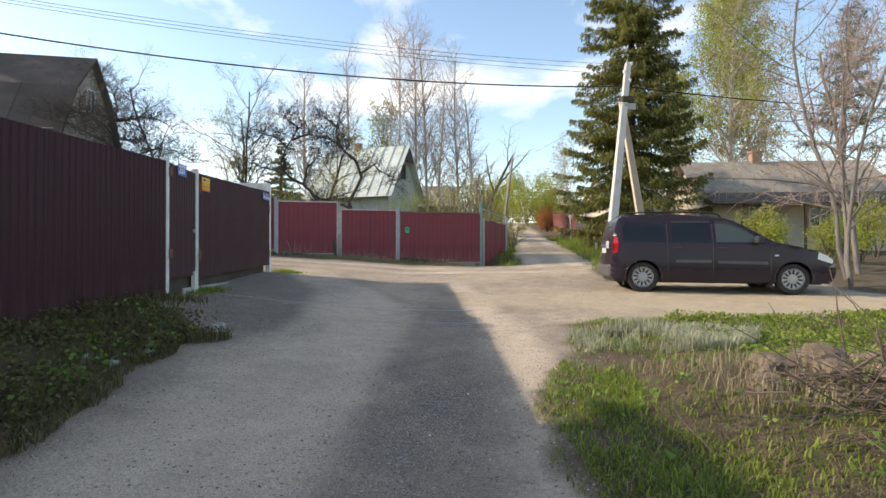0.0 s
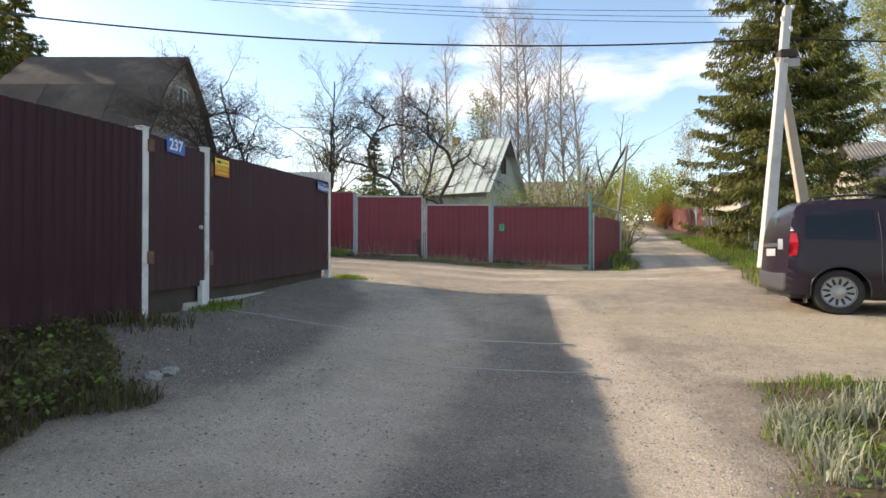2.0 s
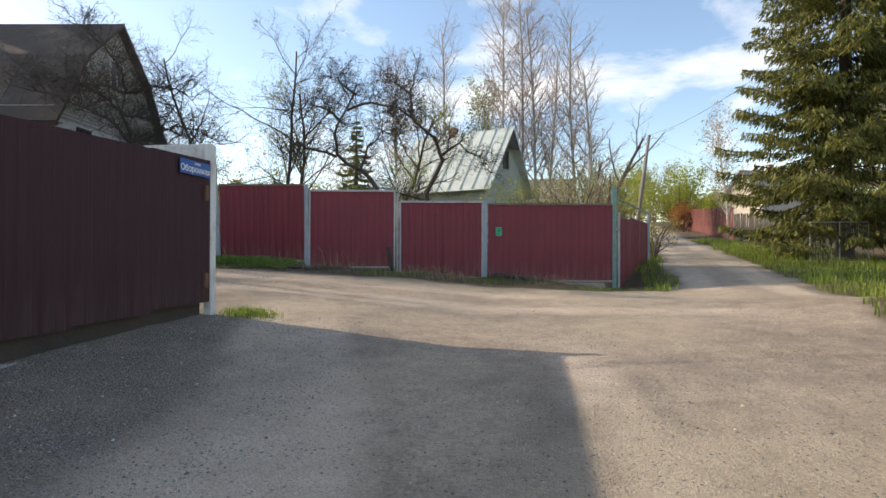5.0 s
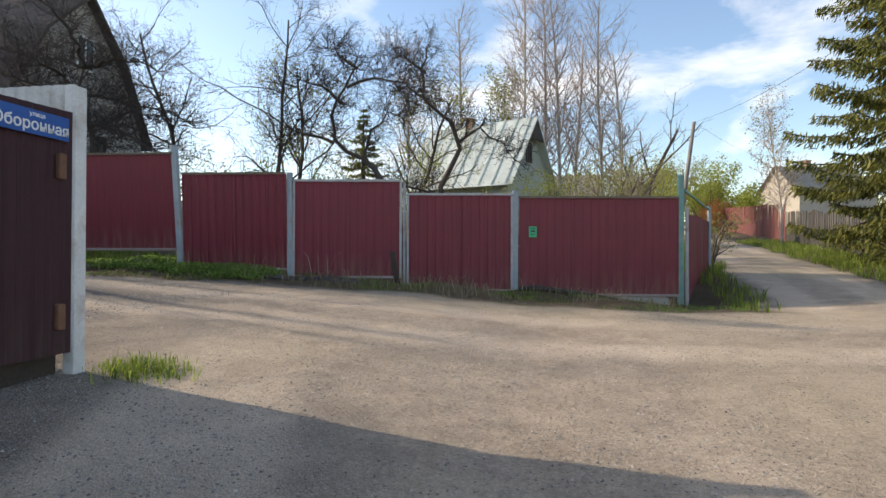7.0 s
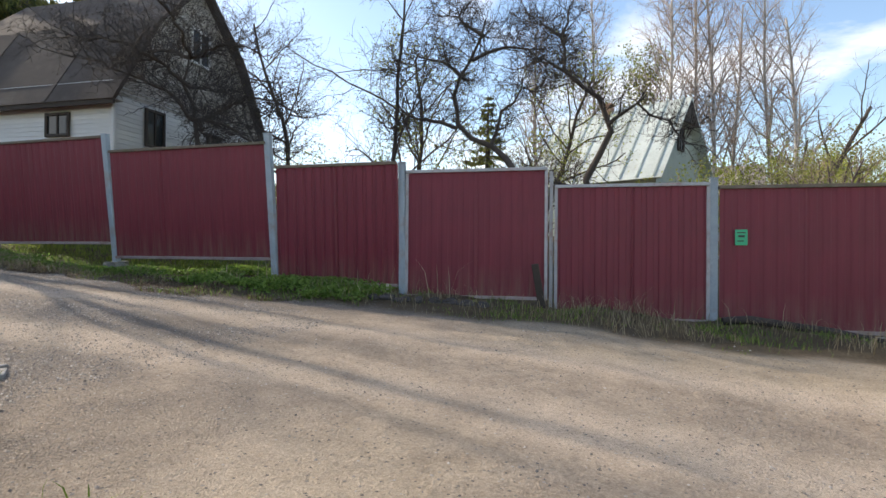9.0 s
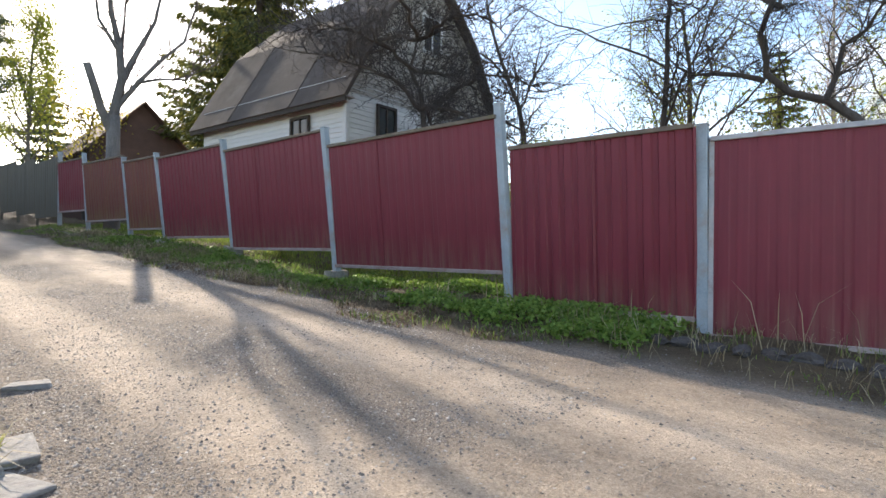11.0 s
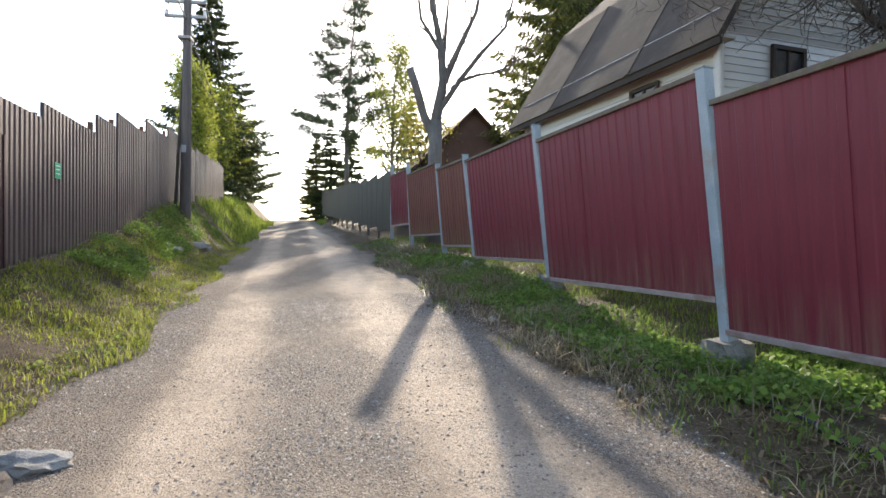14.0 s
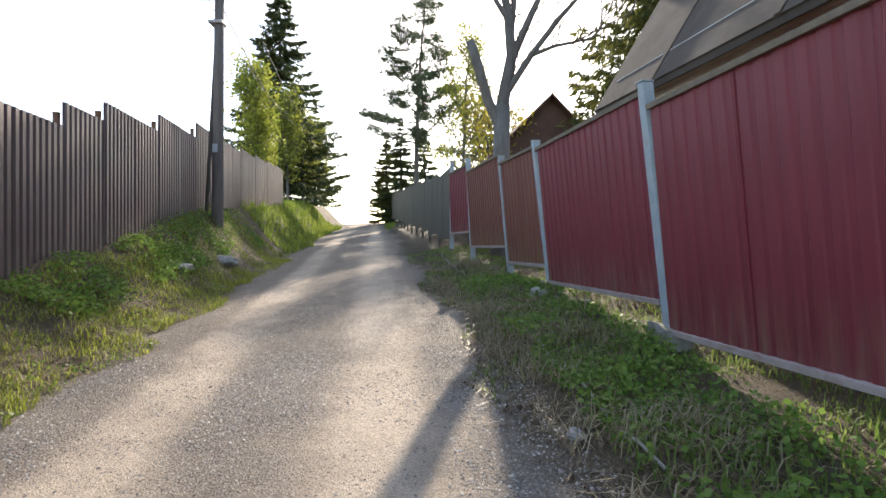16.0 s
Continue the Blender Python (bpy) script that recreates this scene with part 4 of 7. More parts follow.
def pine(name, x, y, seed, tall, wide, label, clear=0.35, tufts=900, lean=0.02):
    """A pine: bare trunk, level limbs high up, round sprays of needles at their ends."""
    rnd, rn = random.Random(seed), np.random.default_rng(seed)
    t = thing(name, pose(x, y, ground_z(x, y) - 0.1), label, "pine tree")
    trunk = wander(rnd, Vector((0, 0, 0)), Vector((lean, 0, 1)), tall, 12, 0.015, 0.02)
    part_data("trunk", mesh_of("trunk", *tube_lists([(trunk, [0.24 * (1 - 0.85 * i / 12) for i in range(13)], 8)]), M_BARK_GREY, True), t)
    limbs, cs, ds = [], [], []
    for k in range(46):
        u = clear + (1 - clear) * (k / 46) ** 0.9
        i = min(11, int(u * 12))
        q = trunk[i].lerp(trunk[i + 1], u * 12 - i)
        a = k * 2.4 + rnd.uniform(-0.4, 0.4)
        L = wide * (1.05 - u) ** 0.7 * rnd.uniform(0.5, 1.25)
        pts = wander(rnd, q, Vector((math.cos(a), math.sin(a), 0.12)), L, 6, 0.14, 0.05)
        limbs.append((pts, [0.05 * (1 - u) + 0.02 - 0.002 * s for s in range(7)], 4))
        for _ in range(int(tufts * L / wide / 46 * 3.2)):
            s = rnd.uniform(2.2, 6)
            j = min(5, int(s))
            c = pts[j].lerp(pts[j + 1], s - j) + Vector((rnd.gauss(0, 0.34), rnd.gauss(0, 0.34), rnd.gauss(0.05, 0.14)))
            for _ in range(12):
                cs.append(c + Vector((rnd.gauss(0, 0.09), rnd.gauss(0, 0.09), rnd.gauss(0, 0.07))))
                ds.append((rnd.gauss(0, 1), rnd.gauss(0, 1), 0.5 + rnd.gauss(0, 0.6)))
    part_data("branchwork", mesh_of("branchwork", *tube_lists(limbs), M_BARK_GREY, True), t)["kind"] = "stuff"
    v, f = leaf_lists(np.array(cs), np.array(ds), 0.27, rn, 0.12)
    part_data("crown", fast_mesh("crown", v, f, M_PINE), t)["kind"] = "stuff"
    return t


def blades(name, label, category, spots, tall, mat, seed, wide=0.012, flop=0.5):
    """Grass blades at the spots (x, y): bent strips with a pointed end, one object of stuff."""
    rn = np.random.default_rng(seed)
    x, y = spots[:, 0], spots[:, 1]
    n = len(x)
    z = height(x, y) - 0.01
    a = rn.uniform(0, 2 * np.pi, n)
    h = tall * rn.uniform(0.35, 1.25, n) * (0.55 + 0.9 * vnoise(x, y, 0.5, seed))
    w = wide * rn.uniform(0.6, 1.4, n) * 0.5
    lean = rn.uniform(0.1, flop, n) * h * 1.4
    dx, dy = np.cos(a), np.sin(a)
    sx, sy = -dy, dx
    base = np.stack([x, y, z], 1)
    mid = base + np.stack([dx * lean * 0.35, dy * lean * 0.35, h * 0.6], 1)
    tip = base + np.stack([dx * lean, dy * lean, h * (1 - 0.25 * flop)], 1)
    s = np.stack([sx * w, sy * w, np.zeros(n)], 1)
    v = np.stack([base - s, base + s, mid + s * 0.8, mid - s * 0.8, tip], 1).reshape(-1, 3)
    q = np.arange(n)[:, None] * 5
    tri = np.concatenate([q + [0, 1, 2], q + [0, 2, 3], q + [3, 2, 4]], 1).reshape(-1, 3)
    return tagged(new(name, fast_mesh(name, v, tri, mat)), label, category, kind="stuff")


def scatter(rn, n, x0, x1, y0, y1, keep, clump=0.0, seed=1, inset=0.0):
    """Random places in a box where keep() holds, thinned into clumps."""
    p = np.column_stack([rn.uniform(x0, x1, n), rn.uniform(y0, y1, n)])
    ok = keep(p[:, 0], p[:, 1]) & (road_depth(p[:, 0], p[:, 1]) < -inset)
    if clump:
        ok &= vnoise(p[:, 0], p[:, 1], 0.6, seed) + 0.4 * vnoise(p[:, 0], p[:, 1], 0.17, seed + 1) > clump * rn.uniform(0.6, 1.4, n)
    return p[ok]


def herbs(name, label, spots, size, tall, mat, seed):
    """Low broad-leaved plants: a few tilted leaves at each spot."""
    rn = np.random.default_rng(seed)
    k = 5
    x = np.repeat(spots[:, 0], k) + rn.normal(scale=size * 0.9, size=len(spots) * k)
    y = np.repeat(spots[:, 1], k) + rn.normal(scale=size * 0.9, size=len(spots) * k)
    z = height(x, y) + tall * rn.uniform(0.15, 1.0, len(x)) * (0.4 + 0.9 * vnoise(x, y, 0.7, seed))
    d = np.column_stack([rn.normal(size=len(x)), rn.normal(size=len(x)), rn.normal(scale=0.35, size=len(x))])
    v, f = leaf_lists(np.column_stack([x, y, z]), d, size, rn, 0.75)
    return tagged(new(name, fast_mesh(name, v, f, mat)), label, "weeds", kind="stuff")


def everywhere(x, y):
    return np.ones(len(x), bool)


def plant_ground():
    rn = np.random.default_rng(5)
    blades("grass", "bright green spring grass on the sunny verge", "grass", scatter(rn, 98000, 0.4, 10.5, 0.8, 9.4, everywhere, 0.48, 11), 0.075, M_GRASS, 12, 0.008, 0.8)
    blades("dry_grass", "pale dry tufts of last year's grass", "dry grass", scatter(rn, 5000, 1.6, 5.0, 3.3, 4.9, everywhere, 0.9, 13), 0.16, M_GRASS_DRY, 14, 0.007, 0.8)
    herbs("weeds", "leafy green weeds in the verge", scatter(rn, 1700, 0.6, 9, 1.5, 8, everywhere, 0.85, 15, 0.1), 0.038, 0.08, M_HERB, 16)
    blades("grass", "lush dark green grass edging the road", "grass", scatter(rn, 17000, 0.75, 1.9, 1.2, 5.2, lambda x, y: x < 1.75 - 0.5 * vnoise(x, y, 0.8, 70), 0.6, 71), 0.075, M_GRASS, 72, 0.007, 0.8)
    blades("grass", "tuft of pale silvery grass on the verge", "grass", scatter(rn, 9000, 1.4, 3.5, 5.0, 6.8, lambda x, y: ((x - 2.4) / 1.1) ** 2 + ((y - 5.9) / 0.75) ** 2 < 0.6 + 0.7 * vnoise(x, y, 0.5, 73), 0.5, 74), 0.17, M_SILVER, 75, 0.009, 0.6)
    herbs("weeds", "bright leafy weeds on the sunny verge", scatter(rn, 5200, 2.8, 9, 4.3, 8.2, everywhere, 0.7, 76, 0.1), 0.04, 0.09, M_GRASS, 77)
    blades("grass", "dull grass and weeds under the maroon fence", "grass", scatter(rn, 34000, -3.95, -2.2, -1.0, 8.0, everywhere, 0.5, 21), 0.11, M_GRASS_DULL, 22, 0.009, 0.8)
    blades("dry_grass", "brown dead stems and litter under the maroon fence", "dry grass", scatter(rn, 16000, -3.95, -2.1, -0.5, 8.0, everywhere, 0.8, 27), 0.10, M_LITTER, 28, 0.008, 1.5)
    blades("dry_grass", "brown dead stems among the verge grass", "dry grass", scatter(rn, 16000, 0.6, 7, 1.0, 8.0, everywhere, 0.85, 29), 0.10, M_LITTER, 30, 0.008, 1.5)
    herbs("weeds", "ragged weeds beside the maroon fence", scatter(rn, 3600, -3.9, -2.4, 0.5, 7.9, everywhere, 0.7, 23, 0.05), 0.035, 0.2, M_GRASS_DULL, 24)
    herbs("weeds", "dark green weeds beside the maroon fence", scatter(rn, 1000, -3.9, -2.5, 0.5, 7.9, everywhere, 0.8, 25, 0.05), 0.04, 0.15, M_HERB, 26)
    bank = lambda x, y: y > 11.7 + 0.1337 * (x + 14.8)
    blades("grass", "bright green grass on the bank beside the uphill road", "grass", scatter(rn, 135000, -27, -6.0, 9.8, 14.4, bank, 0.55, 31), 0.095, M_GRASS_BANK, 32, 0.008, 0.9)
    blades("dry_grass", "pale dead grass among the bank's fresh growth", "dry grass", scatter(rn, 26000, -24, -6.5, 10.2, 14.4, bank, 0.72, 91), 0.12, M_GRASS_DRY, 92, 0.007, 1.8)
    blades("dry_grass", "brown litter along the bank's ragged edge", "dry grass", scatter(rn, 30000, -20, -6.5, 11.8, 14.4, lambda x, y: y > hill_centre(x) - 2.3, 0.8, 93), 0.05, M_LITTER, 94, 0.012, 2.5)
    herbs("weeds", "fresh leafy weeds scattered over the bank", scatter(rn, 4200, -22, -7, 10.5, 14.2, bank, 0.85, 95), 0.035, 0.09, M_GRASS_VERGE, 96)
    blades("grass", "long bank grass further up the hill", "grass", scatter(rn, 26000, -48, -27, 5.5, 13, everywhere, 0.3, 33), 0.3, M_GRASS, 34, 0.03)
    herbs("weeds", "leafy weeds on the bank below the brown fence", scatter(rn, 9000, -26, -15.5, 9.9, 13.2, lambda x, y: bank(x, y) & (y < hill_centre(x) - 2.4), 0.6, 35), 0.05, 0.15, M_HERB, 36)
    blades("grass", "grass on the verge below the red fence", "grass", scatter(rn, 110000, -25, 2.2, 14.5, 21.3, lambda x, y: (y > 15.0) & (x < 2.3) & (y > hill_centre(x) + 1.2), 0.74, 41), 0.09, M_GRASS_VERGE, 42, 0.009, 0.9)
    herbs("weeds", "ground elder growing under the red fence", scatter(rn, 17000, -12.0, -6.0, 16.8, 20.3, lambda x, y: (y > hill_centre(x) + 2.0 + 0.5 * vnoise(x, y, 0.8, 47)) & (y < 20.4 + 0.17 * (x + 6)) & (vnoise(x, y, 1.1, 48) < 0.95 + (x + 9) * 0.25), 0.62, 43), 0.045, 0.14, M_HERB, 44)
    blades("dry_grass", "straw-coloured dead grass by the red fence", "dry grass", scatter(rn, 26000, -19, 1.5, 16.0, 21.2, lambda x, y: (np.abs(y - (19.2 + 0.21 * (x + 4) * (x > -8) - 0.62 * (x < -8) - 0.15 * (x < -8) * (x + 8) * -1)) < 0.75), 0.86, 45), 0.22, M_GRASS_DRY, 46, 0.007, 1.0)
    blades("grass", "grass round the foot of the power pole and along the lane", "grass", scatter(rn, 52000, 2.2, 14, 12.8, 42, lambda x, y: (x > lane_centre(y) - 3.2) & (x < lane_centre(y) + 5.5), 0.42, 51), 0.22, M_GRASS, 52, 0.02)
    blades("dry_grass", "brown leaf litter along the hill road's edge", "dry grass", scatter(rn, 40000, -22, -6.5, 14.5, 19.0, lambda x, y: (y > hill_centre(x) + 1.4) & (y < hill_centre(x) + 2.5), 0.5, 67), 0.055, M_LITTER, 68, 0.016, 2.6)
    herbs("weeds", "low leafy weeds on the upper verge of the hill road", scatter(rn, 12000, -19, -11, 14.5, 19.0, lambda x, y: (y > hill_centre(x) + 2.1) & (y < 19.6 + 0.16 * (x + 6)), 0.55, 81, 0.08), 0.045, 0.12, M_HERB, 82)
    stalks = np.column_stack([rn.uniform(-8.5, 1.2, 70), np.zeros(70)])
    stalks[:, 1] = 20.35 + 0.225 * (stalks[:, 0] + 1.66) - rn.uniform(0.15, 0.6, 70)
    blades("dry_stalks", "tall dry weed stalks in front of the red fence", "dry grass", stalks, 0.42, M_GRASS_DRY, 66, 0.010, 0.5)
    blades("grass", "fresh green grass higher up the verge of the red fence", "grass", scatter(rn, 38000, -25, -10, 14.5, 19.2, lambda x, y: y > hill_centre(x) + 2.0, 0.68, 61), 0.11, M_GRASS_VERGE, 62, 0.010, 0.9)
    blades("dry_grass", "flattened straw on the verge of the hill road", "dry grass", scatter(rn, 42000, -22, -9, 15.5, 18.6, lambda x, y: (y > hill_centre(x) + 1.75) & (y < hill_centre(x) + 2.9), 0.72, 63), 0.17, M_GRASS_DRY, 64, 0.007, 1.9)
    blades("grass", "sunlit grass in the garden behind the red fence", "grass", scatter(rn, 24000, -24, -7.5, 17.5, 22.0, lambda x, y: y > 20.2 + 0.16 * (x + 6), 0.45, 53), 0.16, M_GRASS, 54, 0.012)
    tuft = np.column_stack([rn.normal(-3.75, 0.16, 900), rn.normal(13.42, 0.14, 900)])
    blades("grass_tuft", "bright tuft of grass at the gate's corner post", "grass", tuft, 0.10, M_GRASS, 56, 0.008, 0.8)
    tuft = np.column_stack([rn.normal(-3.85, 0.14, 500), rn.normal(8.95, 0.2, 500)])
    blades("grass_tuft", "small grass tuft at the gate post", "grass", tuft, 0.08, M_GRASS, 57)
    tuft = np.column_stack([rn.normal(-3.7, 0.2, 900), rn.normal(7.55, 0.25, 900)])
    blades("grass_tuft", "leafy grass tuft at the wicket post", "grass", tuft[:450], 0.13, M_GRASS_DULL, 58)


def far_woods():
    """Low spring woods closing the view beyond the lane and the gardens, as one sheet of leaf clumps and thin stems."""
    rn = np.random.default_rng(88)
    rnd = random.Random(88)
    cs, stems = [], []
    for i in range(150):
        a = rnd.uniform(-0.75, 0.62)
        r = rnd.uniform(98, 150)
        x, y = r * math.sin(a), r * math.cos(a)
        if abs(x - lane_centre(y)) < 3 and y < 112:
            continue
        hgt = rnd.uniform(2.5, 6.0) * (1.25 if x > 15 else 0.8)
        g = ground_z(x, y)
        stems.append(([Vector((x, y, g)), Vector((x + rnd.gauss(0, 0.3), y, g + hgt * 0.95))], [0.1, 0.03], 4))
        k = 190
        u = rn.random(k)
        w = hgt * 0.32 * np.sin(np.pi * (0.12 + 0.86 * u)) + 0.2
        cs.append(np.column_stack([x + rn.normal(size=k) * w, y + rn.normal(size=k) * w, g + 0.3 + hgt * u]))
    v, f = leaf_lists(np.concatenate(cs), None, 0.5, rn, 0.7)
    t = thing("far_woods", pose(0, 0, 0), "distant low woods in pale spring leaf", "woods", kind="stuff")
    part_data("foliage", fast_mesh("foliage", v, f, M_LEAF_FAR), t)["kind"] = "stuff"
    part_data("stem_work", mesh_of("stem_work", *tube_lists(stems), M_TWIG_PALE), t)["kind"] = "stuff"


def hill_tree():
    """A bare tree behind the hill fence: a forked trunk, one stem lopped, long rising limbs."""
    rnd = random.Random(31)
    t = thing("bare_tree", pose(-22.0, 17.6, ground_z(-22.0, 17.6) - 0.2), "tall bare forked tree with one lopped stem", "tree")
    k_ = 0.58

    def V(p):
        return Vector(p) * k_
    trunk = [([V((0, 0, 0)), V((0, 0.03, 3)), V((0, 0.06, 6.1))], [0.23, 0.19, 0.175], 10)]
    lop = [([V((0, 0, 5.2)), V((0.1, -0.5, 6.3)), V((0.35, -0.85, 7.4)), V((0.6, -1.2, 8.35))], [0.12, 0.115, 0.11, 0.10], 9)]
    arms = [[V((0, 0.05, 6.0)), V((0, 0.42, 8.0)), V((0.1, 0.25, 9.7)), V((0, -0.1, 11.4)), V((0.1, -0.25, 15.2))],
            [V((0, 0.42, 7.9)), V((-0.2, 1.2, 9.7)), V((-0.3, 2.0, 11.4)), V((-0.4, 2.5, 14.0))],
            [V((0, 0.1, 6.4)), V((0.3, 1.1, 7.9)), V((0.5, 2.1, 9.2)), V((0.6, 3.2, 10.4)), V((0.6, 3.7, 12.2))],
            [V((0.1, 0.27, 9.3)), V((0.5, -0.7, 10.6)), V((0.7, -1.1, 13.8))],
            [V((0, 0.35, 8.3)), V((-0.9, 0.6, 10.0)), V((-1.3, 0.9, 13.6))],
            [V((0.3, 1.1, 7.9)), V((0.5, 2.0, 8.2)), V((0.6, 3.2, 8.4)), V((0.5, 3.9, 9.0))]]
    limbs = []
    out = []
    spec = [(6, 0.14, 0.06, 5, 40, 0.5, 0.2), (4, 0.18, 0.04, 4, 40, 0.5, 0.2), (3, 0.2, 0.03, 0, 40, 0.5, 0)]
    for k, pts in enumerate(arms):
        r0 = (0.15, 0.10, 0.085, 0.065, 0.07, 0.05)[k]
        n = len(pts)
        limbs.append((pts, [r0 * (1 - 0.72 * i / (n - 1)) for i in range(n)], 7))
        for j in range(1, n):
            for q in range(3):
                p = pts[j - 1].lerp(pts[j], rnd.uniform(0.3, 1))
                grow(rnd, p, (pts[j] - pts[j - 1]).normalized() + Vector((rnd.gauss(0, 0.5), rnd.gauss(0, 0.5), 0.2)), rnd.uniform(0.7, 1.6), 0.02, 0, spec, out)
    part_data("trunk", mesh_of("trunk", *tube_lists(trunk), M_BARK_GREY, True), t)
    part_data("lopped_stem", mesh_of("lopped_stem", *tube_lists(lop), M_BARK_GREY, True), t)
    for l_ in limbs:
        part_data("limb", mesh_of("limb", *tube_lists([l_]), M_BARK_GREY, True), t)
    part_data("branchwork", mesh_of("branchwork", *tube_lists([(p, r, 3) for p, r, k, lv in out]), M_TWIG, True), t)["kind"] = "stuff"


APPLE_SUB = [(6, 0.24, 0.03, 6, 55, 0.55, 0.1), (4, 0.28, 0.05, 5, 55, 0.5, 0.1), (2, 0.3, 0.06, 0, 50, 0.5, 0)]


def crooked_tree(x, y, seed, arms, radius, label, per=5, reach=1.1, spread=0):
    """An old fruit tree: a bent trunk and limbs given as lines (x, y, z from the foot), crowded with crooked twigs.
    spread: so many more limbs that arch out round the trunk's upper half."""
    rnd = random.Random(seed)
    t = thing("apple_tree", pose(x, y, ground_z(x, y) - 0.1), label, "tree", "apple trees")
    lines = [[Vector(p) for p in a] for a in arms]
    trunk = lines[0]
    for k in range(spread):
        i = rnd.randint(len(trunk) // 2, len(trunk) - 1)
        a = k * 2.4 + rnd.uniform(-0.4, 0.4)
        lines.append(wander(rnd, trunk[i], Vector((math.cos(a), math.sin(a), rnd.uniform(0.3, 0.8))), rnd.uniform(1.9, 2.9), 6, 0.17, -0.13))
    out = []
    for k, pts in enumerate(lines):
        n = len(pts)
        fine = []
        for i in range(n - 1):
            for u in (0.0, 0.5):
                fine.append(pts[i].lerp(pts[i + 1], u) + (Vector((rnd.gauss(0, 0.04), rnd.gauss(0, 0.06), rnd.gauss(0, 0.03))) if i + u > 0 else Vector()))
        fine.append(pts[-1])
        r0 = radius if k == 0 else radius * 0.45
        rad = [r0 * (1 - 0.8 * (i / (len(fine) - 1)) ** 0.8) for i in range(len(fine))]
        nm = "trunk" if k == 0 else "limb"
        part_data(nm, mesh_of(nm, *tube_lists([(fine, rad, 8)]), M_BARK, True), t)
        lo = 0.4 if k == 0 else 0.15
        for i in range(int(len(fine) * lo), len(fine)):
            d = (fine[i] - fine[i - 1]).normalized()
            for _ in range(per if k else max(2, per - 1)):
                w = (d * 0.5 + Vector((rnd.gauss(0, 0.7), rnd.gauss(0, 0.7), rnd.gauss(0.35, 0.5)))).normalized()
                grow(rnd, fine[i], w, reach * rnd.uniform(0.5, 1.25), 0.013, 0, APPLE_SUB, out)
    part_data("branchwork", mesh_of("branchwork", *tube_lists([(p, r, 3) for p, r, k, lv in out]), M_TWIG_DARK, True), t)["kind"] = "stuff"


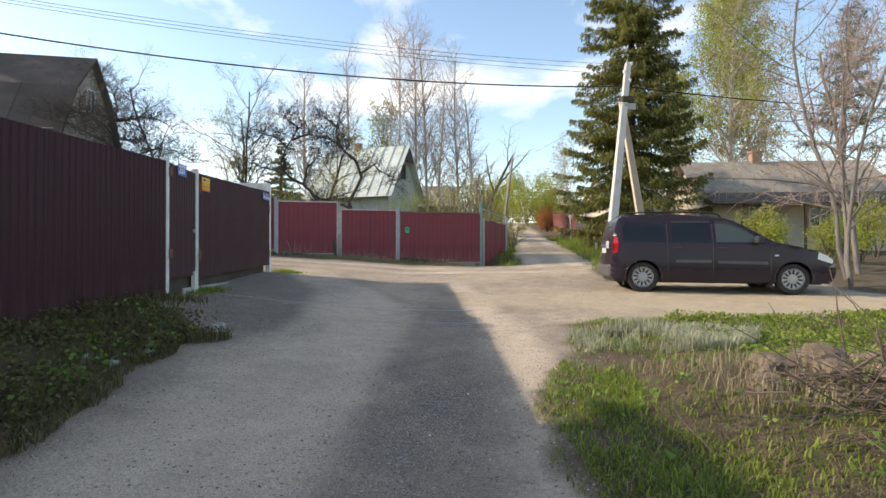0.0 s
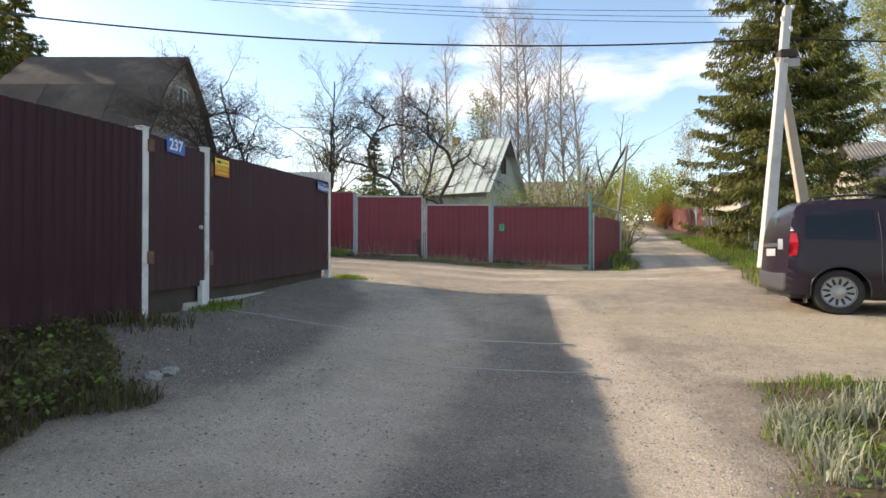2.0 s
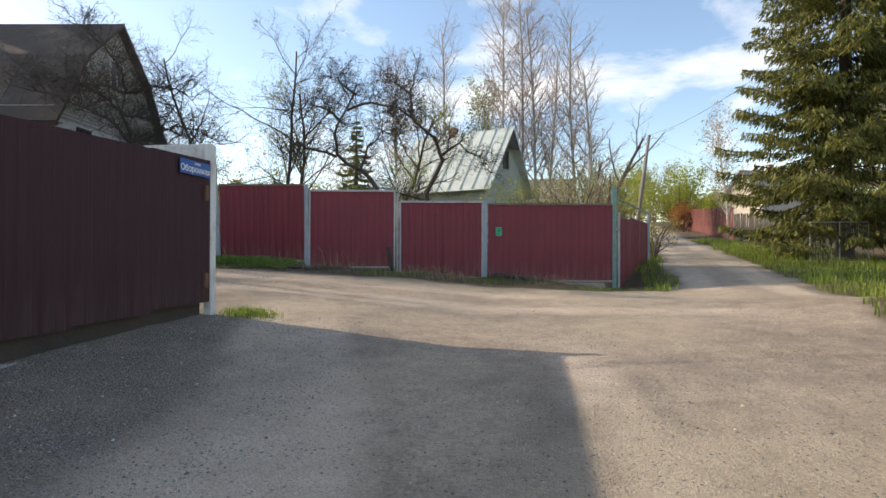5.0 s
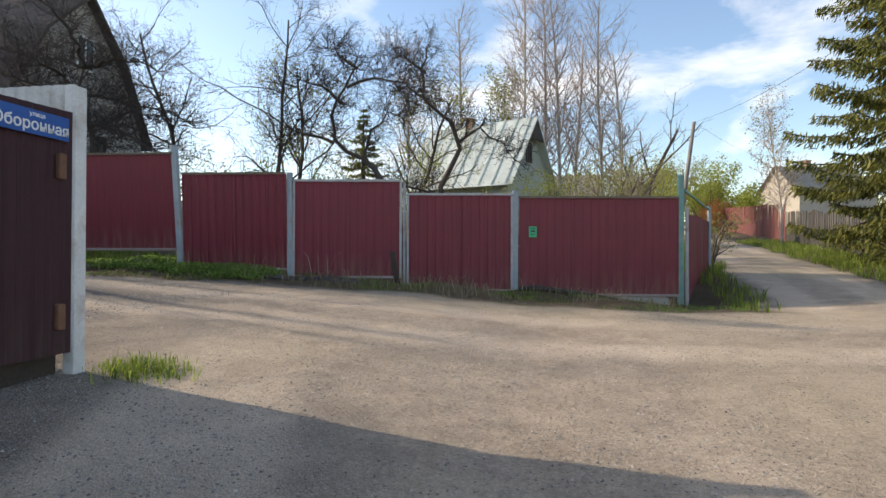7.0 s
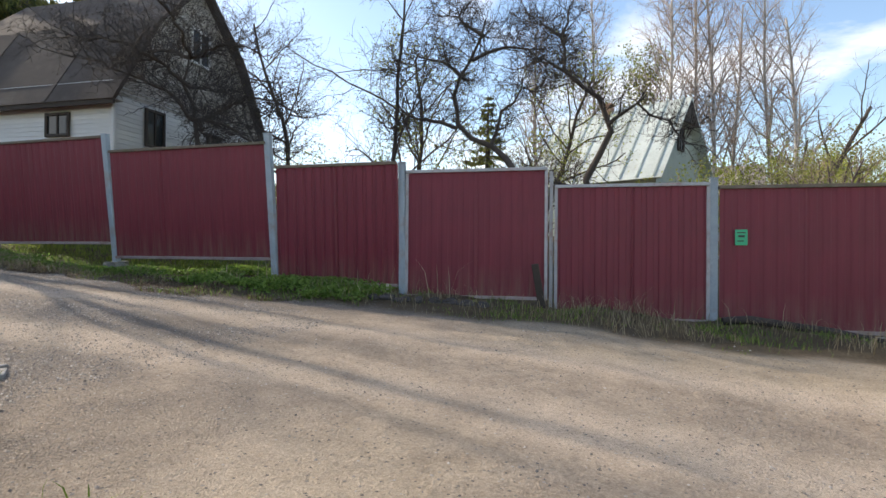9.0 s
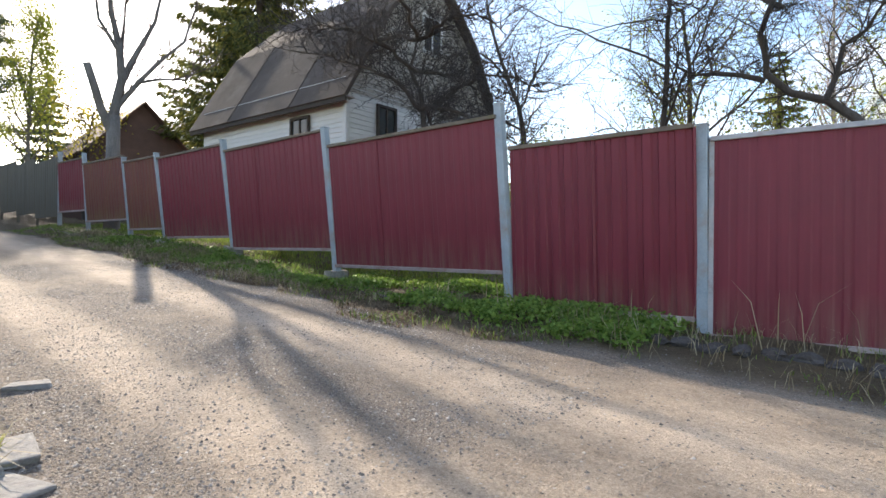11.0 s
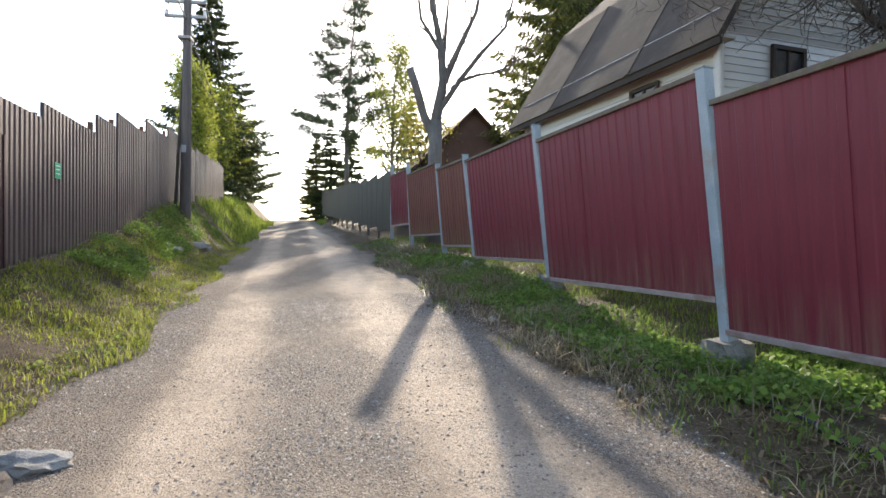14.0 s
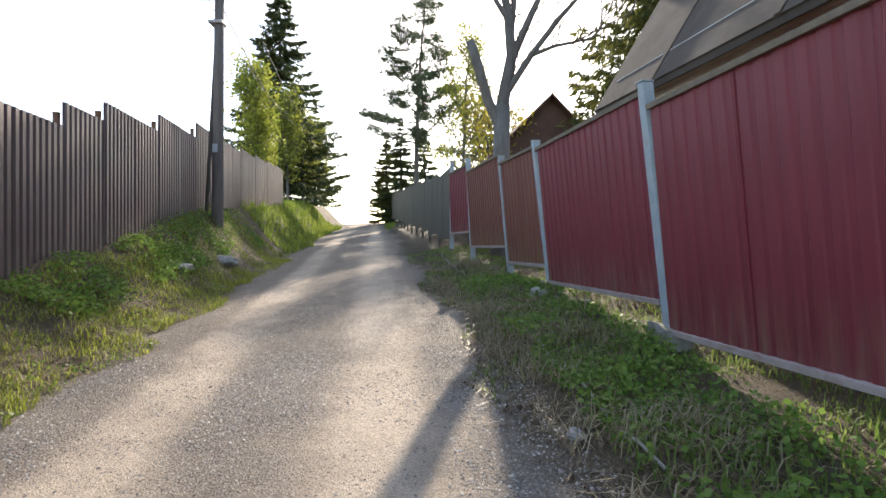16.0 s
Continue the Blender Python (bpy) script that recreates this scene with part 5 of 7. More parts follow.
def plant_trees():
    # gardens behind the red fence
    crooked_tree(-12.4, 21.3, 3, [[(0, 0, 0), (0.05, 0, 1.5), (0.3, 0, 2.2), (0.05, 0, 3.2), (-0.1, 0, 4.0), (-0.2, 0.1, 4.7)]], 0.11, "old bare apple tree in front of the white house", 3, 1.1, 9)
    crooked_tree(-4.7, 23.3, 8, [[(0, 0, 0), (-0.25, 0, 1.2), (-0.58, 0, 2.23), (-1.2, 0.1, 2.85), (-1.94, 0, 3.27), (-2.0, -0.1, 3.9), (-1.6, 0, 4.73), (-1.35, 0.1, 5.5)],
                 [(-1.75, 0, 4.3), (-2.4, 0.2, 4.9), (-3.0, 0.3, 5.1), (-3.5, 0.2, 4.8)], [(-1.94, 0, 3.27), (-2.6, -0.2, 3.4), (-3.2, -0.1, 3.7), (-3.7, 0, 3.4)],
                 [(-1.6, 0, 4.7), (-1.0, 0.3, 5.0), (-0.4, 0.2, 4.8), (0, 0.1, 4.3)], [(-1.2, 0.1, 2.85), (-1.1, 0.4, 3.6), (-0.6, 0.5, 4.1), (0, 0.4, 4.0)], [(-1.35, 0, 5.2), (-1.9, 0.2, 5.7), (-2.2, 0.1, 5.8)]],
                 0.105, "gnarled leaning apple tree with bare twigs", 5, 0.95)
    crooked_tree(-4.3, 25.5, 15, [[(0, 0, 0), (0.05, 0, 1.2), (0.12, 0, 2.1), (0.52, 0, 3.3), (0.3, 0, 4.0), (-0.48, 0, 4.75), (-0.5, 0.1, 5.6), (-0.45, 0, 6.2)],
                 [(0.5, 0, 3.4), (1.1, 0.1, 3.75), (1.8, 0.1, 3.4), (2.1, 0, 2.9)], [(-0.4, 0, 4.7), (-1.1, 0.2, 5.2), (-1.7, 0.1, 5.0)],
                 [(0.05, 0, 1.8), (-0.7, 0.1, 2.1), (-1.4, 0.2, 2.3), (-2.0, 0.1, 2.0)], [(-0.5, 0, 5.5), (-1.1, 0, 6.0), (-1.4, 0.1, 6.1)]],
                 0.115, "crooked bare apple tree before the silver roof", 5, 0.9)
    tree("garden_tree", -8.46, 23.3, 21, BARE, 6.7, 0.07, M_BARK, M_TWIG, "slender bare garden tree", M_LEAF_PALE, 700, 0.045)
    tree("garden_tree", -13.2, 25.4, 22, BARE, 6.8, 0.09, M_BARK, M_TWIG, "slender bare garden tree beside the white house", M_LEAF_PALE, 500, 0.045)
    tree("garden_tree", -10.8, 29.0, 23, BARE, 6.2, 0.10, M_BARK, M_TWIG, "spreading garden tree just in bud", M_LEAF_YOUNG, 2600, 0.06)
    tree("garden_tree", -6.8, 31.0, 24, BARE, 6.0, 0.10, M_BARK, M_TWIG, "small garden tree with young leaves", M_LEAF_YOUNG, 2200, 0.07)
    conifer("spruce_tree", -9.6, 33.0, 25, 6.0, 1.9, "small dark conifer in the garden", M_SPRUCE, M_SPRUCE_LIT, tiers=24, blades=90, per=7)
    for i, (x, y, hh) in enumerate(((-12.6, 23.6, 2.6), (-10.2, 24.6, 2.9), (-7.4, 25.0, 2.7), (-2.2, 26.5, 2.4), (-6.2, 28.5, 3.2), (-1.0, 30.0, 2.8), (0.6, 33.0, 3.2))):
        tree("shrub", x, y, 200 + i, SHRUB, hh, 0.035, M_TWIG, M_TWIG_PALE, "garden shrub in fresh yellow-green leaf behind the red fence", M_LEAF_YOUNG, 1700, 0.06, stems=((0.25, 0.1, 1), (-0.3, 0.1, 0.85), (0.05, -0.3, 0.9)), group="garden shrubs", category="shrub", leaf_from=1)
    # tall thin trees behind the silver-roofed house
    for i, (x, y, h, m) in enumerate(((-7.6, 46, 15, None), (-5.0, 47, 10, M_LEAF_YOUNG), (-3.7, 45, 16, None), (-2.6, 47, 17, None), (-1.2, 45.5, 16.5, None), (-0.4, 48, 14, None), (1.3, 46, 14.5, None), (2.2, 44, 11, None), (-11.5, 47, 13, None))):
        tree("birch_tree", x, y, 40 + i, BIRCH, h, 0.13, M_BARK_BIRCH, M_TWIG_PALE, "tall thin birch with bare reddish twigs" if m is None else "birch covered in fresh yellow-green leaves", m, 5000 if m else 0, 0.12, group="birches behind the garden house")
    tree("topped_tree", 2.2, 47.0, 55, SNAG, 9.0, 0.24, M_BARK, M_TWIG, "dark topped tree with one bent limb", lean=(0.12, 0), stems=((0, 0, 0.62), (0.35, 0, 0.9)))
    # lane shrubs
    for i, (x, y, h) in enumerate(((0.6, 27.0, 2.8), (1.2, 29.5, 3.2), (1.6, 32.5, 3.6), (2.0, 36, 3.8), (3.0, 41, 3.6), (3.9, 47, 3.8), (0.6, 38, 4.6), (3.4, 27.6, 1.5))):
        tree("shrub", x, y, 70 + i, SHRUB, h, 0.05, M_TWIG, M_TWIG_PALE, "leggy roadside shrub in thin young leaf", M_LEAF_PALE, 900, 0.07, stems=((0.2, 0.1, 1), (-0.25, 0.1, 0.8), (0.05, -0.2, 0.9), (-0.1, 0.3, 0.7)), group="lane shrubs", category="shrub", leaf_from=1)
    for i, (x, y, h, mt) in enumerate(((15.2, 66, 3.4, M_LEAF_YOUNG), (13.5, 74, 4.5, M_LEAF_YOUNG), (7.2, 66, 5.5, M_LEAF_YOUNG), (12.5, 70, 6, M_LEAF_YOUNG), (5.5, 75, 7, M_LEAF_PALE), (10.0, 82, 7, M_LEAF_YOUNG), (14, 92, 9, M_LEAF_PALE), (11.2, 60, 2.2, M_ORANGE), (12.4, 67, 2.4, M_ORANGE))):
        tree("shrub", x, y, 90 + i, SHRUB, h, 0.07, M_TWIG, M_TWIG_PALE, "thick green roadside bush" if mt is not M_ORANGE else "orange-tinged low bush by the lane fence", mt, 5200, 0.16 if mt is not M_ORANGE else 0.1, stems=((0.3, 0.1, 1), (-0.35, 0.1, 0.8), (0.05, -0.4, 0.9), (-0.1, 0.4, 0.8)), group="lane shrubs", category="shrub", leaf_from=1)
    # right of the crossing
    conifer("spruce_tree", 9.2, 27.2, 7, 20.0, 4.1, "tall spruce with drooping olive-green boughs behind the power pole", M_SPRUCE, M_SPRUCE_LIT, 0.46, 46, 9, 420, 0.19, 0.05, 0.26, 1.7, 0.3, profile=0.8)
    tree("birch_tree", 20.5, 40, 111, BIRCH, 19.5, 0.2, M_BARK_BIRCH, M_TWIG_PALE, "large birch in fresh green leaf behind the slate-roofed house", M_LEAF_YOUNG, 30000, 0.12, group="birches by the slate-roofed house")
    tree("birch_tree", 23.8, 42, 112, BIRCH, 18.5, 0.2, M_BARK_BIRCH, M_TWIG_PALE, "large birch in fresh green leaf behind the slate-roofed house", M_LEAF_YOUNG, 22000, 0.12, group="birches by the slate-roofed house")
    tree("birch_tree", 17.6, 44, 113, BIRCH, 12, 0.18, M_BARK_BIRCH, M_TWIG_PALE, "leafy birch partly hidden by the spruce", M_LEAF_YOUNG, 12000, 0.12, group="birches by the slate-roofed house")
    pine("pine_tree", 26.5, 37, 114, 16, 3.4, "dark pine beyond the bare roadside trees", 0.4)
    tree("roadside_tree", 8.45, 11.5, 121, BARE, 6.4, 0.045, M_BARK_GREY, M_TWIG_PALE, "crooked pale bare tree beside the parked car", lean=(-0.14, 0.05), stems=((0, 0, 1.0), (0.14, 0.1, 0.95)), group="bare roadside trees")
    tree("roadside_tree", 9.6, 13.2, 122, BARE, 7.6, 0.06, M_BARK_GREY, M_TWIG_PALE, "thin pale bare tree beside the parked car", M_LEAF_PALE, 500, 0.05, lean=(-0.1, 0.05), group="bare roadside trees")
    tree("roadside_tree", 11.2, 15.0, 123, BARE, 6.2, 0.08, M_BARK_GREY, M_TWIG_PALE, "thin bare tree with hanging twigs and small leaves", M_LEAF_PALE, 1800, 0.06, lean=(-0.15, 0.0), group="bare roadside trees")
    for i, (x, y, h) in enumerate(((11.6, 20.5, 1.7), (13.2, 19.0, 1.5), (15.0, 20.0, 1.8), (17.5, 22.5, 2.2), (20.0, 21.0, 2.2), (10.2, 17.5, 1.3))):
        tree("shrub", x, y, 130 + i, SHRUB, h, 0.04, M_TWIG, M_TWIG_PALE, "young-leaved shrub before the slate-roofed house", M_LEAF_YOUNG, 2200, 0.075, stems=((0.2, 0.1, 1), (-0.25, 0.1, 0.8), (0.05, -0.3, 0.9)), group="shrubs by the slate-roofed house", category="shrub", leaf_from=1)
    tree("birch_tree", lane_centre(38) + 2.6, 38, 141, BIRCH, 6.5, 0.06, M_BARK_BIRCH, M_TWIG_PALE, "young white-stemmed birch by the lane fence", M_LEAF_PALE, 900, 0.08)
    # up the hill
    hill_tree()
    far_woods()
    pine("pine_tree", -50, 14.2, 153, 17, 6.0, "tall pine beside the uphill road", 0.3, 2600)
    conifer("spruce_tree", -54, 11.6, 154, 7.5, 2.0, "small conifer near the hill's crest", M_SPRUCE, M_SPRUCE_LIT, tiers=26, blades=110, per=8, blade=0.26)
    conifer("spruce_tree", -52, 12.9, 155, 8.0, 2.2, "dark young spruce below the pine", M_PINE, M_SPRUCE, tiers=26, blades=110, per=8, blade=0.26)
    tree("birch_tree", -47, 17.5, 156, BIRCH, 12, 0.15, M_BARK_GREY, M_TWIG, "birch with thin golden-green leaves", M_LEAF_YOUNG, 8000, 0.15)
    tree("maple_tree", -29.5, 18.0, 157, BARE, 4.4, 0.09, M_BARK, M_TWIG, "small tree with bright yellow new leaves", M_LEAF_GOLD, 1500, 0.12)
    conifer("spruce_tree", -48, 4.9, 158, 16.0, 5.4, "dark spruce standing above the brown fence", M_SPRUCE, M_PINE, 0.3, 38, 9, 190, 0.34, 0.05)
    for i, (x, y, h) in enumerate(((-36.2, 7.4, 6.2), (-44, 6.6, 6.5), (-50, 6.0, 6.0), (-56, 5.2, 6.5))):
        tree("birch_tree", x, y, 160 + i, BIRCH, h, 0.09, M_BARK_GREY, M_TWIG, "young birch in yellow-green leaf beyond the brown fence", M_LEAF_YOUNG, 5600 if i == 0 else 4200, 0.15, group="birches up the hill", leaf_from=1)
    conifer("spruce_tree", -30.5, 25.5, 171, 19, 5.6, "big old spruce behind the white house", M_SPRUCE, M_SPRUCE_LIT, 0.35, 42, 9, 230, 0.34, 0.12, 0.3, 1.2, 0.4, profile=0.75)
    conifer("spruce_tree", -34, 33, 172, 17, 4.6, "dark spruce behind the white house", M_SPRUCE, M_SPRUCE_LIT, 0.35, 34, 8, 150, 0.34, 0.1)
    for i, (x, y, h) in enumerate(((-62, 20, 13), (-66, 3, 12), (-70, 14, 11))):
        conifer("spruce_tree", x, y, 180 + i, h, 3.0, "distant dark spruce beyond the hill's crest", M_SPRUCE, M_PINE, 0.3, 28, 7, 80, 0.42, 0.05)


# ---- houses ----
def slab(bm, a, b, c, d, thick):
    """A plate on four corners, thickened downwards along its normal."""
    v = [Vector(p) for p in (a, b, c, d)]
    nrm = (v[1] - v[0]).cross(v[3] - v[0]).normalized() * thick
    top = [bm.verts.new(p) for p in v]
    low = [bm.verts.new(p - nrm) for p in v]
    bm.faces.new(top)
    bm.faces.new(low[::-1])
    for i in range(4):
        j = (i + 1) % 4
        bm.faces.new((top[i], low[i], low[j], top[j]))


def window(parent, m, w, h, mat=None):
    """A framed window flat on a wall: m's x across, y up, z outwards."""
    fr = bmesh.new()
    for lo, hi in (((-w / 2 - 0.07, -h / 2 - 0.07, 0), (w / 2 + 0.07, -h / 2, 0.06)), ((-w / 2 - 0.07, h / 2, 0), (w / 2 + 0.07, h / 2 + 0.07, 0.06)),
                   ((-w / 2 - 0.07, -h / 2, 0), (-w / 2, h / 2, 0.06)), ((w / 2, -h / 2, 0), (w / 2 + 0.07, h / 2, 0.06)), ((-0.025, -h / 2, 0), (0.025, h / 2, 0.045))):
        box(fr, lo, hi, 0.006, m)
    wn_ = part("window", fr, mat or M_DARKWOOD, parent)
    part("pane", box_bm((-w / 2, -h / 2, -0.02), (w / 2, h / 2, 0.02), 0, m), M_WINDOW, wn_)


def white_house():
    """The white-sided house with a mansard roof; x runs from its near corner uphill, y into the garden."""
    x0, y0 = -14.65, 20.95
    g = 1.6
    h = thing("house", pose(x0, y0, g, 0, 0, 180 + 11.0), "white-sided house with a dark felt mansard roof", "house")
    L, D = 6.2, 6.1
    eave, brk, top = 4.15, 6.3, 7.95
    # local: x along the road wall uphill, y negative goes into the garden
    me = mesh_of("board", [(0, 0, 0), (1, 0, 0), (1, 0, 0.115), (0, 0, 0.115), (0, 0.018, 0), (1, 0.018, 0)], [(4, 5, 2, 3), (0, 1, 5, 4)], M_WHITE_SIDING)
    part("wall", box_bm((0.02, -D + 0.02, -1.0), (L, -0.02, eave + 0.05)), M_WHITE_SIDING, h)
    prof = [(0, eave), (-1.25, brk), (-D / 2, top), (-D + 1.25, brk), (-D, eave)]
    for xx in (0.02, L):
        gb = bmesh.new()
        gb.faces.new([gb.verts.new((xx, a * 0.985 - 0.02, z)) for a, z in prof])
        part("gable", gb, M_GABLE, h)
    for i in range(39):
        z = -0.1 + i * 0.115
        part_data("board", me, h, pose(0, 0, z) @ Matrix.Diagonal((L, 1, 1, 1)))
        part_data("board", me, h, pose(0, -D, z, 0, 0, 90) @ Matrix.Diagonal((D, 1, 1, 1)))
    me_top = me.copy()
    me_top.materials.clear()
    me_top.materials.append(M_GABLE)
    for i in range(int((top - eave) / 0.115)):
        z = eave - 0.1 + i * 0.115
        if z < brk:
            e = 1.25 * (z - eave) / (brk - eave)
        else:
            e = 1.25 + (D / 2 - 1.25) * (z - brk) / (top - brk)
        e = max(e, 0)
        if D - 2 * e > 0.3:
            part_data("board", me_top, h, pose(0, -D + e, z, 0, 0, 90) @ Matrix.Diagonal((D - 2 * e, 1, 1, 1)))
    part("corner_trim", box_bm((-0.05, -0.06, -0.5), (0.06, 0.05, eave), 0.006), M_WHITE_SIDING, h)
    o = 0.3
    a0, a1 = -o, L + o
    rows = [(0.32, eave - 0.3), (-1.2, brk + 0.05), (-D / 2, top + 0.12), (-D + 1.2, brk + 0.05), (-D - 0.32, eave - 0.3)]
    for (ya, za), (yb, zb) in zip(rows[:-1], rows[1:]):
        rf = bmesh.new()
        slab(rf, (a1, ya, za), (a0, ya, za), (a0, yb, zb), (a1, yb, zb), 0.09)
        part("roof_slope", rf, M_FELT, h)
    for i in range(2):
        xx = a0 + (i + 0.75) * (a1 - a0) / 2.5
        st = bmesh.new()
        slab(st, (xx + 0.05, 0.335, eave - 0.285), (xx - 0.05, 0.335, eave - 0.285), (xx - 0.05, -1.19, brk + 0.07), (xx + 0.05, -1.19, brk + 0.07), 0.03)
        part("batten", st, M_FELT, h)
    part("fascia", box_bm((a0, 0.24, eave - 0.42), (a1, 0.29, eave - 0.31), 0.005), M_DARKWOOD, h)
    part("soffit", box_bm((a0, 0.0, eave - 0.33), (a1, 0.26, eave - 0.30)), M_BEIGE, h)
    window(h, pose(1.6, 0.03, 3.36, 90, 0, 180), 0.6, 0.45)
    window(h, pose(-0.03, -1.3, 3.45, 90, 0, -90), 0.55, 0.85)
    window(h, pose(-0.03, -3.7, 3.3, 90, 0, -90), 0.55, 0.85)
    window(h, pose(-0.03, -D / 2, 6.2, 90, 0, -90), 0.7, 0.9, M_WHITE_SIDING)
    part("downpipe", box_bm((-0.16, 0.06, 0.0), (-0.08, 0.14, eave - 0.3), 0.03), M_WHITE_SIDING, h)


def gable_house(name, x, y, turn, L, D, wall_h, rise, roof, wall, label, over=0.3, seams=0, ground=None, flat=0.0, chimney=None, dark_gable=False, slate=False, base=0.6):
    """A plain gabled house; x along the ridge, the gable at x = 0 faces the viewer's side; y is the half-depth axis."""
    g = ground if ground is not None else ground_z(x, y)
    h = thing(name, pose(x, y, g, 0, 0, turn), label, "house")
    part("wall", box_bm((0, -D / 2, -base), (L, D / 2, wall_h)), wall, h)
    for xx in (0.0, L):
        gb = bmesh.new()
        ins = [gb.verts.new((xx + (0.08 if xx == 0 else -0.08), a, z)) for a, z in ((-D / 2, wall_h), (D / 2, wall_h), (0, wall_h + rise))]
        outs = [gb.verts.new((xx, a, z)) for a, z in ((-D / 2, wall_h), (D / 2, wall_h), (0, wall_h + rise))]
        gb.faces.new(ins)
        gb.faces.new(outs[::-1])
        for i in range(3):
            gb.faces.new((ins[i], outs[i], outs[(i + 1) % 3], ins[(i + 1) % 3]))
        part("gable", gb, M_DARKWOOD if dark_gable else wall, h)
    slope = rise / (D / 2)
    for s in (-1, 1):
        e = D / 2 + over
        za, zb = wall_h - over * slope, wall_h + rise + 0.03
        if slate:
            n = int((L + 2 * over) / 0.15)
            vs, fs = [], []
            for i in range(n * 4 + 1):
                xx = -over + i * 0.0375
                d = 0.028 * math.cos(i * math.pi / 2)
                vs += [(xx, s * e, za + d + 0.06), (xx, 0, zb + d + 0.06), (xx, s * e, za + d + 0.045), (xx, 0, zb + d + 0.045)]
            for i in range(n * 4):
                q = i * 4
                fs += [(q, q + 4, q + 5, q + 1), (q + 2, q + 3, q + 7, q + 6), (q, q + 2, q + 6, q + 4)]
            part_data("roof", mesh_of("roof", vs, fs, roof, True), h)
        else:
            rb = bmesh.new()
            slab(rb, (-over, s * e, za), (L + over, s * e, za), (L + over, 0, zb), (-over, 0, zb), -0.06 * s)
            part("roof", rb, roof, h)
            for i in range(seams):
                xx = -over + (i + 0.5) * (L + 2 * over) / seams
                sb = bmesh.new()
                slab(sb, (xx - 0.02, s * e, za + 0.10), (xx + 0.02, s * e, za + 0.10), (xx + 0.02, 0, zb + 0.10), (xx - 0.02, 0, zb + 0.10), -0.04 * s)
                part("seam", sb, roof, h)
    if chimney:
        cx, w, ch = chimney
        cb = box_bm((cx - w / 2, -w / 2, wall_h + rise - 0.4), (cx + w / 2, w / 2, wall_h + rise + ch), 0.01)
        box(cb, (cx - w / 2 - 0.05, -w / 2 - 0.05, wall_h + rise + ch), (cx + w / 2 + 0.05, w / 2 + 0.05, wall_h + rise + ch + 0.1), 0.01)
        part("chimney", cb, M_BRICK, h)
    return h


def build_houses():
    white_house()
    # out of view; added for the long shadow over road and verge
    gable_house("house", -8.3, 4.1, -90, 9.0, 6.0, 3.3, 1.6, M_FELT, M_BEIGE, "unseen beige house behind the maroon fence, added to shade the verge", 0.4, ground=0.2)
    h = gable_house("house", -2.75, 39.2, 160, 5.9, 5.2, 3.2, 3.25, M_SILVER_ROOF, M_GREEN_WALL, "small garden house with a steep silver seamed roof", 0.45, 9, chimney=(3.6, 0.4, 0.3), dark_gable=False)
    window(h, pose(-0.02, 0.2, 4.6, 90, 0, -90), 0.5, 0.9)
    dg = bmesh.new()
    slab(dg, (-0.40, -0.85, 5.25), (-0.40, 0.85, 5.25), (-0.40, 0.02, 6.3), (-0.40, -0.02, 6.3), 0.05)
    part("gable_boards", dg, M_DARKWOOD, h, "dark boards under the ridge")
    part("eave_board", box_bm((0, 2.6, 2.85), (5.9, 2.75, 3.0), 0.01), M_DARKWOOD, h)
    gable_house("shed", 1.2, 52, 180, 5, 4.5, 2.6, 1.8, M_SLATE, M_REDWOOD, "weathered brown shed behind the birches", 0.3)
    h = gable_house("house", 13.6, 31.0, -6, 8.8, 6.4, 2.2, 2.3, M_SLATE, M_BEIGE, "low house with a grey corrugated slate roof", 0.5, chimney=(3.6, 0.5, 0.55), slate=True)
    window(h, pose(2.4, -3.22, 1.35, 90, 0, 0), 0.9, 0.9, M_WHITE_SIDING)
    window(h, pose(5.2, -3.22, 1.35, 90, 0, 0), 0.9, 0.9, M_WHITE_SIDING)
    pr = bmesh.new()
    slab(pr, (-0.4, -5.0, 1.9), (8.6, -5.0, 1.9), (8.6, -3.3, 2.55), (-0.4, -3.3, 2.55), 0.05)
    part("porch_roof", pr, M_FELT, h, "dark porch roof")
    porch = bmesh.new()
    for xx in (1.0, 3.8):
        box(porch, (xx - 0.05, -4.75, -0.3), (xx + 0.05, -4.65, 1.95), 0.006)
    box(porch, (0.8, -4.8, 1.86), (4.0, -4.6, 1.96), 0.006)
    part("porch", porch, M_REDWOOD, h)
    gable_house("house", 21.5, 78, 20, 9, 6.4, 3.6, 3.0, M_SLATE, M_BEIGE, "distant house with a brown corrugated roof beside the lane", 0.4, chimney=(3.5, 0.6, 0.7), slate=True)
    gable_house("house", -29.2, 20.0, 186, 6, 3.9, 2.9, 1.95, M_REDWOOD, M_REDWOOD, "brown wooden house with a steep gable behind the fence", 0.35)
    gable_house("house", -36.5, 25, 186, 6, 5.0, 4.0, 1.8, M_SLATE, M_WHITE_SIDING, "pale house further up the hill", 0.4)


